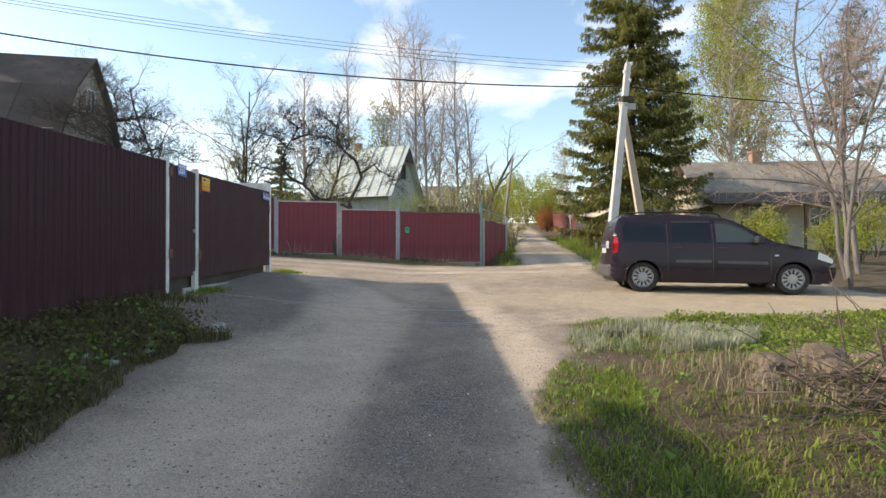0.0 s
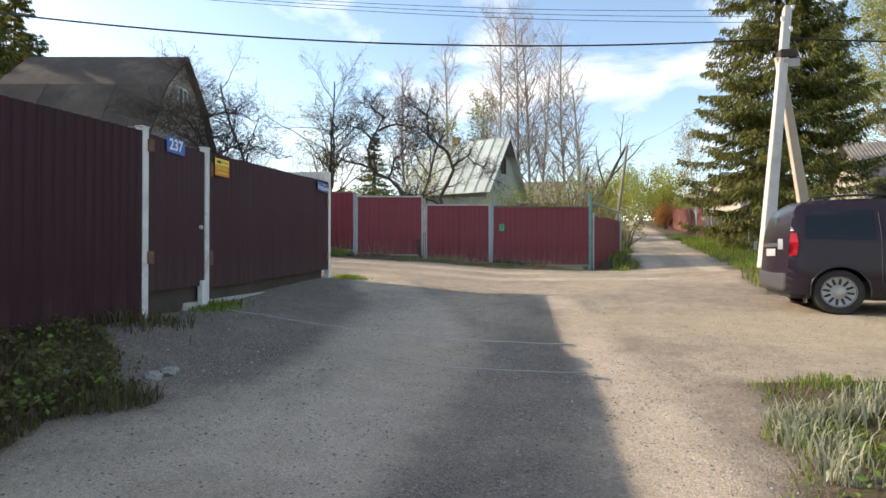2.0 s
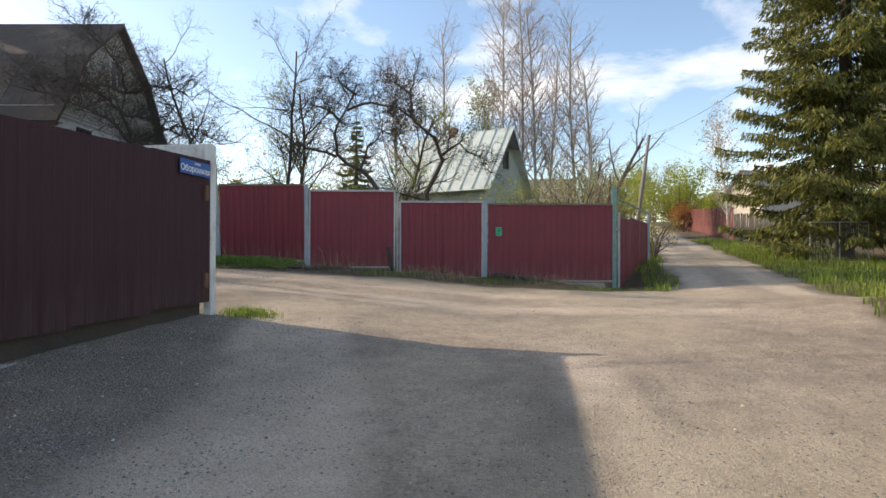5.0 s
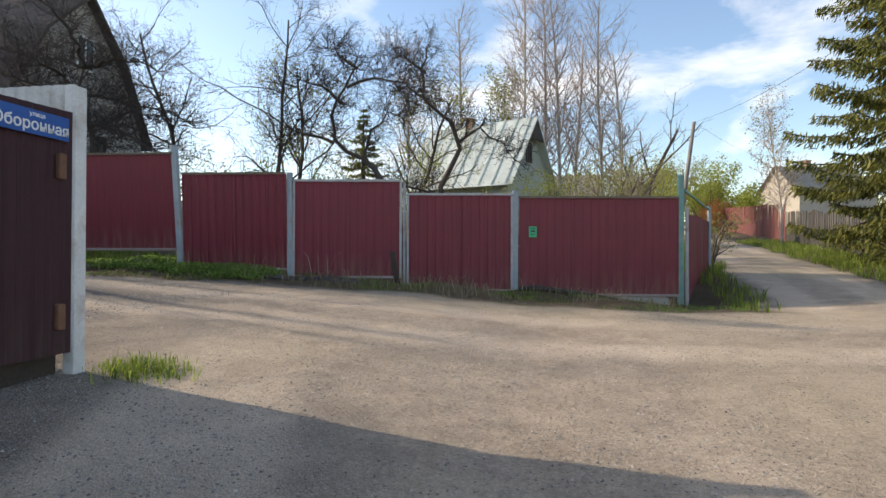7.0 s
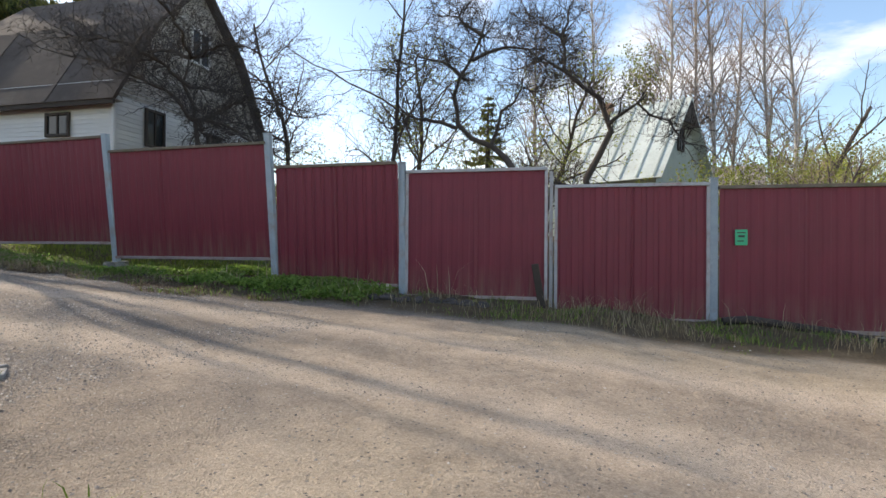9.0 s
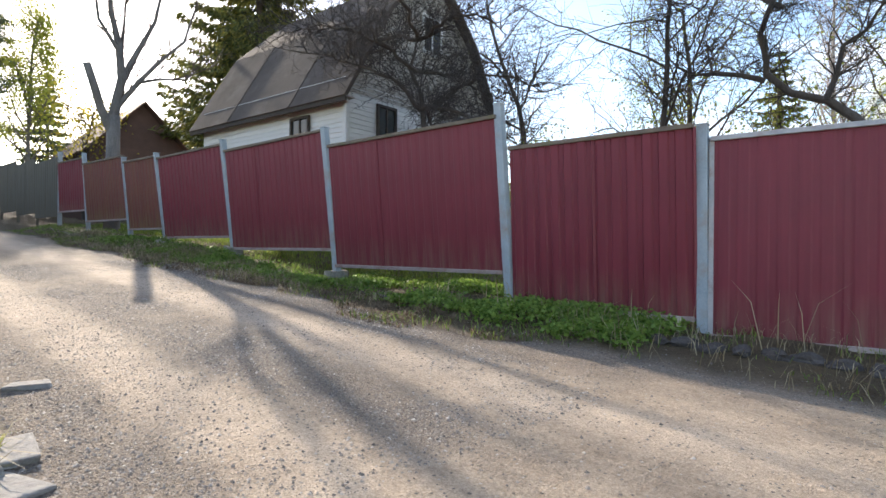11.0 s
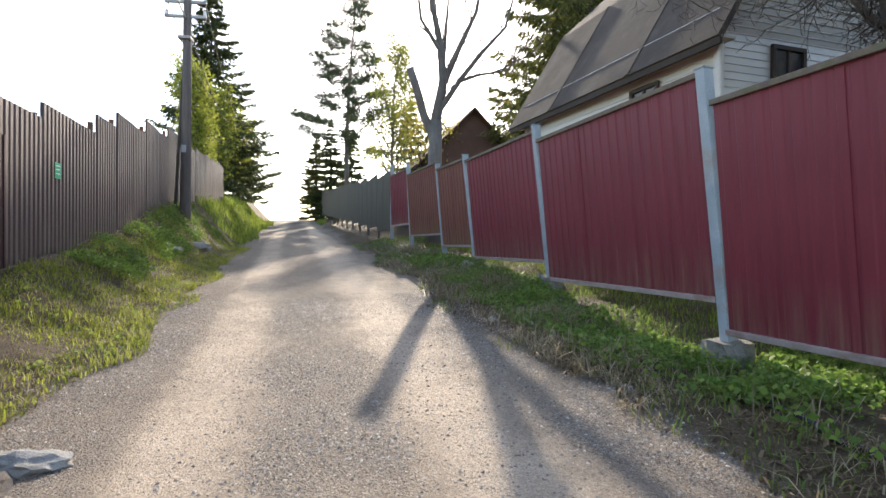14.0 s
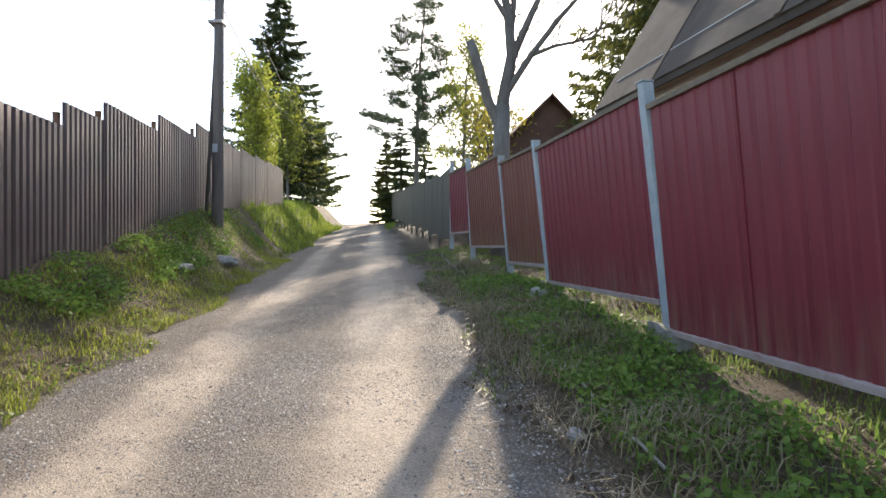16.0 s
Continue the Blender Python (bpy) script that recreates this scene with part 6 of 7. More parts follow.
# ---- poles and cables ----
def concrete_pole():
    p = thing("power_pole", pose(0, 0, 0), "concrete A-frame power pole with a leaning strut", "power pole")
    base, top = Vector((4.68, 15.75, 0.8)), Vector((5.88, 17.65, 7.3))
    bm = bmesh.new()
    for (a, b, w0, w1) in ((base - (top - base) * 0.05, top, 0.125, 0.085),):
        ax = (b - a).normalized()
        sx = ax.cross(Vector((0, 1, 0))).normalized()
        sy = ax.cross(sx)
        lo = [bm.verts.new(a + sx * i * w0 + sy * j * w0) for i, j in ((-1, -1), (1, -1), (1, 1), (-1, 1))]
        hi = [bm.verts.new(b + sx * i * w1 + sy * j * w1) for i, j in ((-1, -1), (1, -1), (1, 1), (-1, 1))]
        bm.faces.new(lo[::-1])
        bm.faces.new(hi)
        for i in range(4):
            bm.faces.new((lo[i], lo[(i + 1) % 4], hi[(i + 1) % 4], hi[i]))
    bmesh.ops.bevel(bm, geom=list(bm.edges), offset=0.018, segments=2, affect="EDGES", profile=0.5)
    part("post", bm, M_POLECONC, p)
    jn = base.lerp(top, 0.80)
    foot = Vector((7.0, 18.9, 0.75))
    bm = bmesh.new()
    ax = (jn - foot).normalized()
    sx = ax.cross(Vector((0, 1, 0))).normalized()
    sy = ax.cross(sx)
    lo = [bm.verts.new(foot + sx * i * 0.13 + sy * j * 0.11) for i, j in ((-1, -1), (1, -1), (1, 1), (-1, 1))]
    hi = [bm.verts.new(jn + sx * (i * 0.08 + 0.1) + sy * j * 0.08) for i, j in ((-1, -1), (1, -1), (1, 1), (-1, 1))]
    bm.faces.new(lo[::-1])
    bm.faces.new(hi)
    for i in range(4):
        bm.faces.new((lo[i], lo[(i + 1) % 4], hi[(i + 1) % 4], hi[i]))
    bmesh.ops.bevel(bm, geom=list(bm.edges), offset=0.018, segments=2, affect="EDGES", profile=0.5)
    part("strut", bm, mottled("tan_concrete", (0.40, 0.34, 0.28), (0.55, 0.48, 0.40), 3, 50, 0.9, 0.4, 0.01), p, "tan concrete strut")
    part("clamp", box_bm((-0.16, -0.14, -0.1), (0.2, 0.14, 0.1), 0.02, Matrix.Translation(jn + Vector((0.05, 0, 0.02)))), M_DARKWOOD, p)
    part("bracket", box_bm((-0.05, -0.16, -0.12), (0.30, -0.08, 0.08), 0.01, Matrix.Translation(jn + Vector((0, 0, -0.2)))), M_RAIL, p)
    for k in range(3):
        q = base.lerp(top, 0.985 - k * 0.045)
        bm = bmesh.new()
        bmesh.ops.create_cone(bm, cap_ends=True, segments=10, radius1=0.035, radius2=0.05, depth=0.1, matrix=Matrix.Translation(q + Vector((-0.1 if k % 2 else 0.1, -0.05, 0.05))))
        part("insulator", bm, M_WHITE_PAINT, p)
    return base, top, jn


def wooden_pole(x, y, tall, radius, label, lean=(0, 0), brace=True, arms=True):
    g = ground_z(x, y)
    p = thing("power_pole", pose(x, y, g), label, "power pole")
    pts = [Vector((lean[0] * u, lean[1] * u, -0.4 + (tall + 0.4) * u)) for u in (0, 0.5, 1)]
    part_data("post", mesh_of("post", *tube_lists([(pts, [radius, radius * 0.85, radius * 0.7], 12)]), M_POLEWOOD if not brace else M_POLEDARK, True), p)
    if arms:
        for k, z in enumerate((tall - 0.15, tall - 0.55)):
            part("cross_arm", box_bm((-0.04, -0.55, z - 0.04), (0.04, 0.55, z + 0.04), 0.008), M_RAIL, p)
            for yy in (-0.5, 0.5):
                bm = bmesh.new()
                bmesh.ops.create_cone(bm, cap_ends=True, segments=10, radius1=0.05, radius2=0.035, depth=0.13, matrix=pose(0, yy, z + 0.1))
                part("insulator", bm, M_WHITE_PAINT, p)
    if brace:
        s = tube_lists([([Vector((0.1, -0.25, -0.3)), Vector((0.02, 0.0, tall * 0.82))], [0.045, 0.035], 8)])
        part_data("stay", mesh_of("stay", *s, M_DARKWOOD, True), p)
        part("band", box_bm((-radius - 0.02, -radius - 0.02, tall * 0.8), (radius + 0.02, radius + 0.02, tall * 0.8 + 0.08), 0.02), M_RAIL, p)
        part("plate", box_bm((radius * 0.9, -0.06, 1.7), (radius * 0.95 + 0.01, 0.06, 1.9), 0.003), M_RAIL, p)
    return Vector((x + lean[0], y + lean[1], g + tall))


def cable(a, b, sag, radius, label, dip=None):
    a, b = Vector(a), Vector(b)
    n = 24
    pts = []
    for i in range(n + 1):
        u = i / n
        q = a.lerp(b, u)
        q.z -= sag * 4 * u * (1 - u)
        pts.append(q)
    me = mesh_of("cable", *tube_lists([(pts, [radius] * (n + 1), 5)]), M_WIRE, True)
    return tagged(new("overhead_cable", me), label, "cable", "overhead cables")


def build_poles():
    base, top, jn = concrete_pole()
    t2 = wooden_pole(-23.2, 10.85, 6.0, 0.15, "weathered grey wooden power pole with a stay", (0, 0.05))
    t3 = wooden_pole(-49, 6.2, 6.2, 0.12, "wooden power pole near the crest", brace=False)
    t4 = wooden_pole(3.6, 34.5, 5.3, 0.1, "leaning wooden pole beside the lane", (0.75, 0.2), False, False)
    west = Vector((-23.2, 10.85, t2.z))
    main = top + Vector((0, 0, -0.75))
    cable(main, west + Vector((0, 0, -0.6)), 1.1, 0.02, "thick black overhead power cable between poles")
    for k in range(3):
        cable(top + Vector((0.1 * k - 0.1, 0, -0.05 - 0.16 * k)), west + Vector((0, 0.5 - 0.5 * k, 0.1 - 0.2 * k)), 0.75, 0.006, "thin overhead wire between poles")
    for k in (-0.5, 0.5):
        cable(west + Vector((0, k, -0.1)), t3 + Vector((0, k * 0.8, -0.1)), 0.7, 0.012, "overhead wire up the hill")
    cable(west + Vector((0, 0.0, -0.5)), t3 + Vector((0, 0, -0.4)), 1.0, 0.016, "overhead wire up the hill")
    cable(main, (34, 16.5, 6.6), 1.0, 0.02, "thick black overhead power cable towards the slate-roofed house")
    cable(main + Vector((0, 0, 0.1)), t4, 0.5, 0.006, "thin overhead wire along the lane")
    cable(t4, (21.5, 78, 12.5), 0.6, 0.006, "thin overhead wire to a lane house")


# ---- lane fence and other small things ----
def picket_fence(name, a, b, tall, mat, label, pitch=0.14, gap=0.03):
    m, n = along(a, b)
    f = thing(name, pose(0, 0, 0), label, "fence")
    rnd = random.Random(int(a[1] * 10))
    me = mesh_of("picket", *box_lists(pitch - gap, 0.02, tall), mat)
    k = int(n / pitch)
    for i in range(k):
        p = m @ Vector((i * pitch, 0, 0))
        part_data("picket", me, f, pose(p.x, p.y, ground_z(p.x, p.y) + 0.08 + rnd.uniform(-0.04, 0.04), rnd.uniform(-1, 1), rnd.uniform(-2, 2), math.degrees(math.atan2(b[1] - a[1], b[0] - a[0]))))


def box_lists(w, d, h):
    v = [(x, y, z) for z in (0, h) for x, y in ((0, 0), (w, 0), (w, d), (0, d))]
    return v, [(3, 2, 1, 0), (4, 5, 6, 7), (0, 1, 5, 4), (1, 2, 6, 5), (2, 3, 7, 6), (3, 0, 4, 7)]


def stone(name, x, y, size, label, mat, seed, flat=0.5, group=""):
    bm = bmesh.new()
    bmesh.ops.create_icosphere(bm, subdivisions=3, radius=1)
    off = Vector((seed * 3.1, seed * 1.7, 0))
    for v in bm.verts:
        d = 1 + 0.38 * noise.noise(v.co * 1.4 + off) + 0.20 * noise.noise(v.co * 3.2 + off) + 0.07 * noise.noise(v.co * 8 + off)
        v.co = Vector((v.co.x * size[0] * d, v.co.y * size[1] * d, v.co.z * size[2] * d))
    me = bpy.data.meshes.new("rock")
    bm.to_mesh(me)
    bm.free()
    me.materials.append(mat)
    ob = new(name, me)
    ob.matrix_world = pose(x, y, ground_z(x, y) + size[2] * 0.12, 0, 0, seed * 40)
    return tagged(ob, label, "stone", group)


def small_things():
    picket_fence("picket_fence", (lane_centre(40) + 3.2, 40), (lane_centre(74) + 3.0, 74), 1.85, M_PICKET_RED, "old red board fence along the lane")
    picket_fence("picket_fence", (lane_centre(29) + 3.4, 29), (lane_centre(40) + 3.2, 40), 1.45, M_PICKET_GREY, "dark weathered picket fence along the lane", 0.15, 0.07)
    # leaning wire-mesh gate leaf
    g = thing("mesh_panel", pose(lane_centre(26) + 3.0, 26.0, ground_z(lane_centre(26) + 3.0, 26.0), 0, 0, 5), "grey steel frame with wire mesh leaning by the lane", "mesh panel")
    fr = bmesh.new()
    for lo, hi in (((0, 0, 0), (1.7, 0.03, 0.03)), ((0, 0, 1.2), (1.7, 0.03, 1.23)), ((0, 0, 0), (0.03, 0.03, 1.2)), ((1.67, 0, 0), (1.7, 0.03, 1.2)), ((0.85, 0, 0), (0.88, 0.03, 1.2))):
        box(fr, lo, hi, 0.004)
    part("frame", fr, M_RAIL, g)
    ms = []
    for i in range(1, 24):
        ms.append(([Vector((i * 0.07, 0.015, 0.03)), Vector((i * 0.07, 0.015, 1.2))], [0.003, 0.003], 3))
    for i in range(1, 17):
        ms.append(([Vector((0.03, 0.015, i * 0.07)), Vector((1.67, 0.015, i * 0.07))], [0.003, 0.003], 3))
    part_data("mesh", mesh_of("mesh", *tube_lists(ms), M_RAIL), g)
    # string across the road
    for (xa, ya, xb, yb, r, n, label) in ((-3.8, 8.95, 0.45, 8.60, 0.005, 60, "pale cord lying across the gravel road"), (-1.42, 7.66, 0.5, 7.5, 0.004, 30, "short pale cord half buried in the gravel")):
        pts = []
        for i in range(n):
            u = i / (n - 1)
            x, y = xa + (xb - xa) * u, ya + (yb - ya) * u - 0.10 * math.sin(u * math.pi)
            pts.append(Vector((x, y + 0.012 * math.sin(i * 0.9), ground_z(x, y) + r * 0.8)))
        tagged(new("string", mesh_of("string", *tube_lists([(pts, [r] * n, 5)]), M_STRING)), label, "cord")
    # fallen pipe on the verge below the red fence
    pts = []
    for i in range(40):
        u = i / 39
        x = -12.3 - 11 * u
        y = hill_centre(x) + 2.15 + 0.03 * math.sin(u * 5) + 0.3 * u
        pts.append(Vector((x, y, ground_z(x, y) + 0.03)))
    tagged(new("hose", mesh_of("hose", *tube_lists([(pts, [0.009] * 40, 6)]), M_CONCRETE, True)), "long pale water pipe lying on the verge", "pipe")
    pts = []
    for i in range(30):
        u = i / 29
        x = -10.4 + 2.9 * u
        y = 18.14 + 0.36 * u + 0.06 * math.sin(u * 9)
        pts.append(Vector((x, y, ground_z(x, y) + 0.03 + 0.01 * math.sin(i * 1.3))))
    tagged(new("hose", mesh_of("hose", *tube_lists([(pts, [0.022] * 30, 8)]), M_WIRE, True)), "black plastic pipe half hidden in the verge weeds", "pipe")
    # slabs and stones
    for i, (x, y, s) in enumerate(((-6.80, 14.45, 0.20), (-6.42, 14.42, 0.16), (-6.20, 14.34, 0.15), (-7.85, 14.60, 0.12), (-6.62, 14.22, 0.17), (-6.3, 14.12, 0.18))):
        bm = box_bm((-s, -s * 0.62, -0.04), (s, s * 0.62, 0.016), 0.012)
        for v in bm.verts:
            v.co.x += 0.04 * noise.noise(v.co * 9 + Vector((i, 0, 0)))
            v.co.y += 0.05 * noise.noise(v.co * 8 + Vector((0, i, 0)))
        t = thing("paving_slab", pose(x, y, ground_z(x, y) + 0.006, random.Random(i).uniform(-3, 3), random.Random(i + 9).uniform(-3, 3), 25 * i), "broken concrete slab lying at the roadside", "slab", "broken slabs")
        part("slab", bm, M_STONE, t)
    stone("stone", -9.6, 14.08, (0.36, 0.2, 0.15), "dark angular boulder at the road's edge", M_DARKSTONE, 9)
    stone("stone", -10.1, 14.16, (0.2, 0.12, 0.06), "flat grey stone beside a boulder", M_STONE, 2)
    stone("stone", -9.35, 13.85, (0.2, 0.14, 0.1), "dark stone beside a boulder", M_DARKSTONE, 18)
    stone("stone", -21.5, 11.7, (0.3, 0.2, 0.13), "flat pale stone on the bank", M_STONE, 3)
    stone("stone", -19.4, 11.8, (0.25, 0.16, 0.08), "flat pale stone on the bank", M_STONE, 4)
    stone("stone", -11.9, 18.1, (0.10, 0.08, 0.06), "pale stone on the verge below the fence", M_STONE, 5)
    stone("stone", -16.2, 18.05, (0.09, 0.07, 0.06), "pale stone on the verge below the fence", M_STONE, 6)
    stone("stone", -18.7, 17.0, (0.11, 0.09, 0.1), "pale stone at a fence post", M_STONE, 7)
    stone("stone", -16.9, 17.6, (0.2, 0.11, 0.08), "rough stone under the fence", M_CONCRETE, 8)
    stone("stone", -12.8, 17.15, (0.08, 0.05, 0.03), "flat pale stone on the verge", M_STONE, 9)
    rnd = random.Random(4)
    for i in range(14):
        x, y = rnd.uniform(-3.75, -2.5), rnd.uniform(1.5, 7.5)
        s = rnd.uniform(0.035, 0.085)
        stone("stone", x, y, (s, s * 0.8, s * 0.6), "weathered pale stone among the fence weeds", M_STONE, 20 + i, group="verge stones")
    for i in range(8):
        x, y = -6.0 + i * 0.22, 18.95 + 0.05 * i
        stone("stone", x, y, (0.13, 0.07, 0.06), "dark flat stone edging the verge", M_DARKSTONE, 40 + i, group="edging stones")
    # broken board leaning where two fence bays meet, wooden slats, sill under the last bay
    t = thing("leaning_board", pose(-3.84, 19.98, ground_z(-3.84, 19.98), 6, -9, 12), "dark rotten board leaning on the fence", "board")
    part("plank", box_bm((-0.05, -0.02, -0.05), (0.05, 0.02, 0.62), 0.01), M_DARKWOOD, t)
    s = thing("slat_guard", pose(0, 0, 0), "row of short pale slats closing the gap under the fence", "slats")
    for i in range(9):
        x = -6.75 + i * 0.09
        y = 19.42 + 0.2 * (x + 6)
        part("slat", box_bm((x - 0.02, y - 0.012, ground_z(x, y) - 0.05), (x + 0.02, y + 0.012, 1.42), 0.004), M_BEIGE, s)
    s = thing("concrete_block", pose(0, 0, 0), "pale concrete block under the fence bay", "concrete block")
    m, n = along((POSTS[1][0], POSTS[1][1]), (POSTS[0][0], POSTS[0][1]))
    bm = box_bm((1.75, -0.05, 0.55), (2.95, 0.15, 0.86), 0.02)
    bmesh.ops.transform(bm, matrix=m, verts=bm.verts)
    part("block", bm, M_CONCRETE, s)
    pts = [Vector((-1.55 + 0.3 * i, 20.28 + 0.05 * i + 0.05 * math.sin(i * 1.2), ground_z(-1.55 + 0.3 * i, 20.28 + 0.05 * i) + 0.05 + 0.02 * math.sin(i))) for i in range(7)]
    tagged(new("log", mesh_of("log", *tube_lists([(pts, [0.05, 0.055, 0.05, 0.05, 0.045, 0.04, 0.03], 8)]), M_DARKWOOD, True)), "dark rotten branch lying below the red fence", "branch")
    # brush heap on the sunny verge
    rnd = random.Random(77)
    t = thing("brush_heap", pose(2.95, 3.3, ground_z(2.95, 3.3)), "heap of dry cut branches and dead stems on the verge", "branches")
    tw = []
    for i in range(420):
        a = rnd.uniform(0, 6.28)
        r = abs(rnd.gauss(0, 0.42))
        p = Vector((r * math.cos(a) * 1.3, r * math.sin(a), rnd.uniform(-0.02, 0.16)))
        d = Vector((rnd.gauss(0, 1), rnd.gauss(0, 1), rnd.gauss(0.12, 0.25)))
        L = rnd.uniform(0.25, 0.9)
        q = wander(rnd, p, d, L, 4, 0.15, -0.03)
        rr = rnd.uniform(0.002, 0.006) if rnd.random() < 0.9 else rnd.uniform(0.008, 0.016)
        tw.append((q, [rr, rr * 0.9, rr * 0.8, rr * 0.6, rr * 0.4], 4))
    part_data("branchwork", mesh_of("branchwork", *tube_lists(tw), M_TWIG, True), t)["kind"] = "stuff"
    tw = []
    for i in range(16):
        a = rnd.uniform(0, 6.28)
        p = Vector((rnd.gauss(0.2, 0.5), rnd.gauss(0, 0.4), 0))
        tw.append((wander(rnd, p, Vector((rnd.gauss(0, 0.6), rnd.gauss(0, 0.6), 1)), rnd.uniform(0.4, 0.8), 5, 0.12, 0), [0.008, 0.007, 0.006, 0.005, 0.004, 0.003], 4))
    part_data("stem_work", mesh_of("stem_work", *tube_lists(tw), M_TWIG, True), t)["kind"] = "stuff"
    for i, (x, y, sz) in enumerate(((2.35, 4.05, 0.11), (2.72, 3.9, 0.16), (2.95, 3.62, 0.13), (3.3, 3.75, 0.17), (2.55, 3.55, 0.09))):
        stone("stone", x, y, (sz * 0.8, sz * 0.65, sz * 0.5), "rough brownish stone lying on the brush heap", M_EARTH, 60 + i, group="heap stones")
    for i, (x, y, sz) in enumerate(((2.5, 4.25, 0.16), (2.85, 4.2, 0.2), (3.15, 4.05, 0.18), (2.2, 3.8, 0.13))):
        stone("earth_clod", x, y, (sz, sz * 0.85, sz * 0.6), "lump of dry brown earth on the verge", M_EARTH, 70 + i, group="earth clods")


def loose_stones():
    """Crushed stone lying on the roads: small angular chips and a few larger ones, as one sheet of stuff."""
    rn = np.random.default_rng(9)
    boxes_ = ((26000, -4.5, 3.5, 1.0, 14), (40000, -20, 3, 12.5, 19), (110000, -15, -5.5, 13.4, 17.6), (14000, -4.3, -1.6, 6.5, 13.2), (9000, -0.9, 1.3, 1.2, 8.5))
    p = np.concatenate([np.column_stack([rn.uniform(x0, x1, n), rn.uniform(y0, y1, n)]) for n, x0, x1, y0, y1 in boxes_])
    d = road_depth(p[:, 0], p[:, 1])
    up = np.abs(np.abs(p[:, 1] - hill_centre(p[:, 0]) - 0.05) - 0.78)
    rut = (p[:, 0] < -6) & (up < 0.38) & (rn.random(len(p)) < 0.6)
    ok = (d > -0.3) & ~rut & (vnoise(p[:, 0], p[:, 1], 0.7, 7) + 0.35 * ss((0.45 - d) / 0.4) > rn.uniform(0.1, 0.8, len(p)))
    p = p[ok]
    n = len(p)
    s = 0.004 + 0.011 * rn.random(n) ** 4.0
    z = height(p[:, 0], p[:, 1])
    knob = np.array([(1, 0.1, 0), (0.1, 0.9, 0), (-0.9, 0.2, 0), (-0.1, -0.9, 0), (0.15, 0.05, 0.75)], float)
    v = knob[None] * rn.uniform(0.6, 1.3, (n, 5, 1)) * s[:, None, None]
    a = rn.uniform(0, 6.28, n)
    c, si = np.cos(a)[:, None], np.sin(a)[:, None]
    v = np.stack([v[:, :, 0] * c - v[:, :, 1] * si, v[:, :, 0] * si + v[:, :, 1] * c, v[:, :, 2]], 2)
    v += np.stack([p[:, 0], p[:, 1], z - s * 0.05], 1)[:, None, :]
    f = np.array([(0, 1, 4), (1, 2, 4), (2, 3, 4), (3, 0, 4)])
    faces = (np.arange(n)[:, None, None] * 5 + f[None]).reshape(-1, 3)
    m, nn, l, b = material("crushed_stone", 0.9)
    geo = nn.new("ShaderNodeNewGeometry")
    l.new(ramp_node(nn, l, geo.outputs["Random Per Island"], [(0.0, (0.12, 0.106, 0.094)), (0.45, (0.25, 0.220, 0.190)), (0.85, (0.38, 0.335, 0.285)), (1.0, (0.62, 0.56, 0.48))]).outputs["Color"], b.inputs["Base Color"])
    tagged(new("gravel", fast_mesh("gravel", v.reshape(-1, 3), faces, m)), "loose crushed grey stone on the road", "gravel", kind="stuff")


build_houses()
build_poles()
small_things()
loose_stones()
plant_trees()
plant_ground()


# ---- the parked car ----
def car_materials():
    m, n, l, b = material("car_paint", 0.3, 0.0)
    b.inputs["Base Color"].default_value = (0.022, 0.022, 0.027, 1)
    b.inputs["Coat Weight"].default_value, b.inputs["Coat Roughness"].default_value = 0.15, 0.15
    b.inputs["Specular IOR Level"].default_value = 0.2
    co = n.new("ShaderNodeTexCoord")
    dust = noise_node(n, l, 3.0, 6, 0.65, co.outputs["Object"])
    z = n.new("ShaderNodeSeparateXYZ")
    l.new(co.outputs["Object"], z.inputs[0])
    low = ramp_node(n, l, z.outputs["Z"], [(0.2, (0.3, 0.3, 0.3)), (0.6, (0.02, 0.02, 0.02))]).outputs["Color"]
    f = mix_node(n, l, 1.0, low, dust.outputs["Fac"], "MULTIPLY")
    l.new(mix_node(n, l, f, (0.026, 0.018, 0.028), (0.10, 0.082, 0.078)), b.inputs["Base Color"])
    rr = n.new("ShaderNodeMapRange")
    rr.inputs["To Min"].default_value, rr.inputs["To Max"].default_value = 0.25, 0.75
    l.new(f, rr.inputs["Value"])
    l.new(rr.outputs[0], b.inputs["Roughness"])
    glass = material("car_glass", 0.05)[0]
    g = glass.node_tree.nodes["Principled BSDF"]
    g.inputs["Base Color"].default_value = (0.010, 0.012, 0.014, 1)
    clear = material("front_glass", 0.05)[0]
    clear.node_tree.nodes["Principled BSDF"].inputs["Base Color"].default_value = (0.06, 0.075, 0.07, 1)
    black = mottled("black_plastic", (0.018, 0.018, 0.019), (0.035, 0.034, 0.033), 5, 80, 0.6, 0.15, 0.003)
    grey = mottled("grey_plastic", (0.055, 0.055, 0.058), (0.085, 0.085, 0.088), 5, 80, 0.5, 0.1, 0.003)
    rubber = mottled("tyre_rubber", (0.016, 0.015, 0.015), (0.05, 0.046, 0.042), 6, 60, 0.9, 0.3, 0.004)
    rim = mottled("wheel_cover", (0.30, 0.30, 0.30), (0.46, 0.46, 0.46), 6, 60, 0.4, 0.0, metal=0.3)
    red = material("tail_lamp_red", 0.12)[0]
    red.node_tree.nodes["Principled BSDF"].inputs["Base Color"].default_value = (0.45, 0.012, 0.02, 1)
    lens = material("clear_lens", 0.1)[0]
    lens.node_tree.nodes["Principled BSDF"].inputs["Base Color"].default_value = (0.62, 0.62, 0.62, 1)
    return m, glass, clear, black, grey, rubber, rim, red, lens


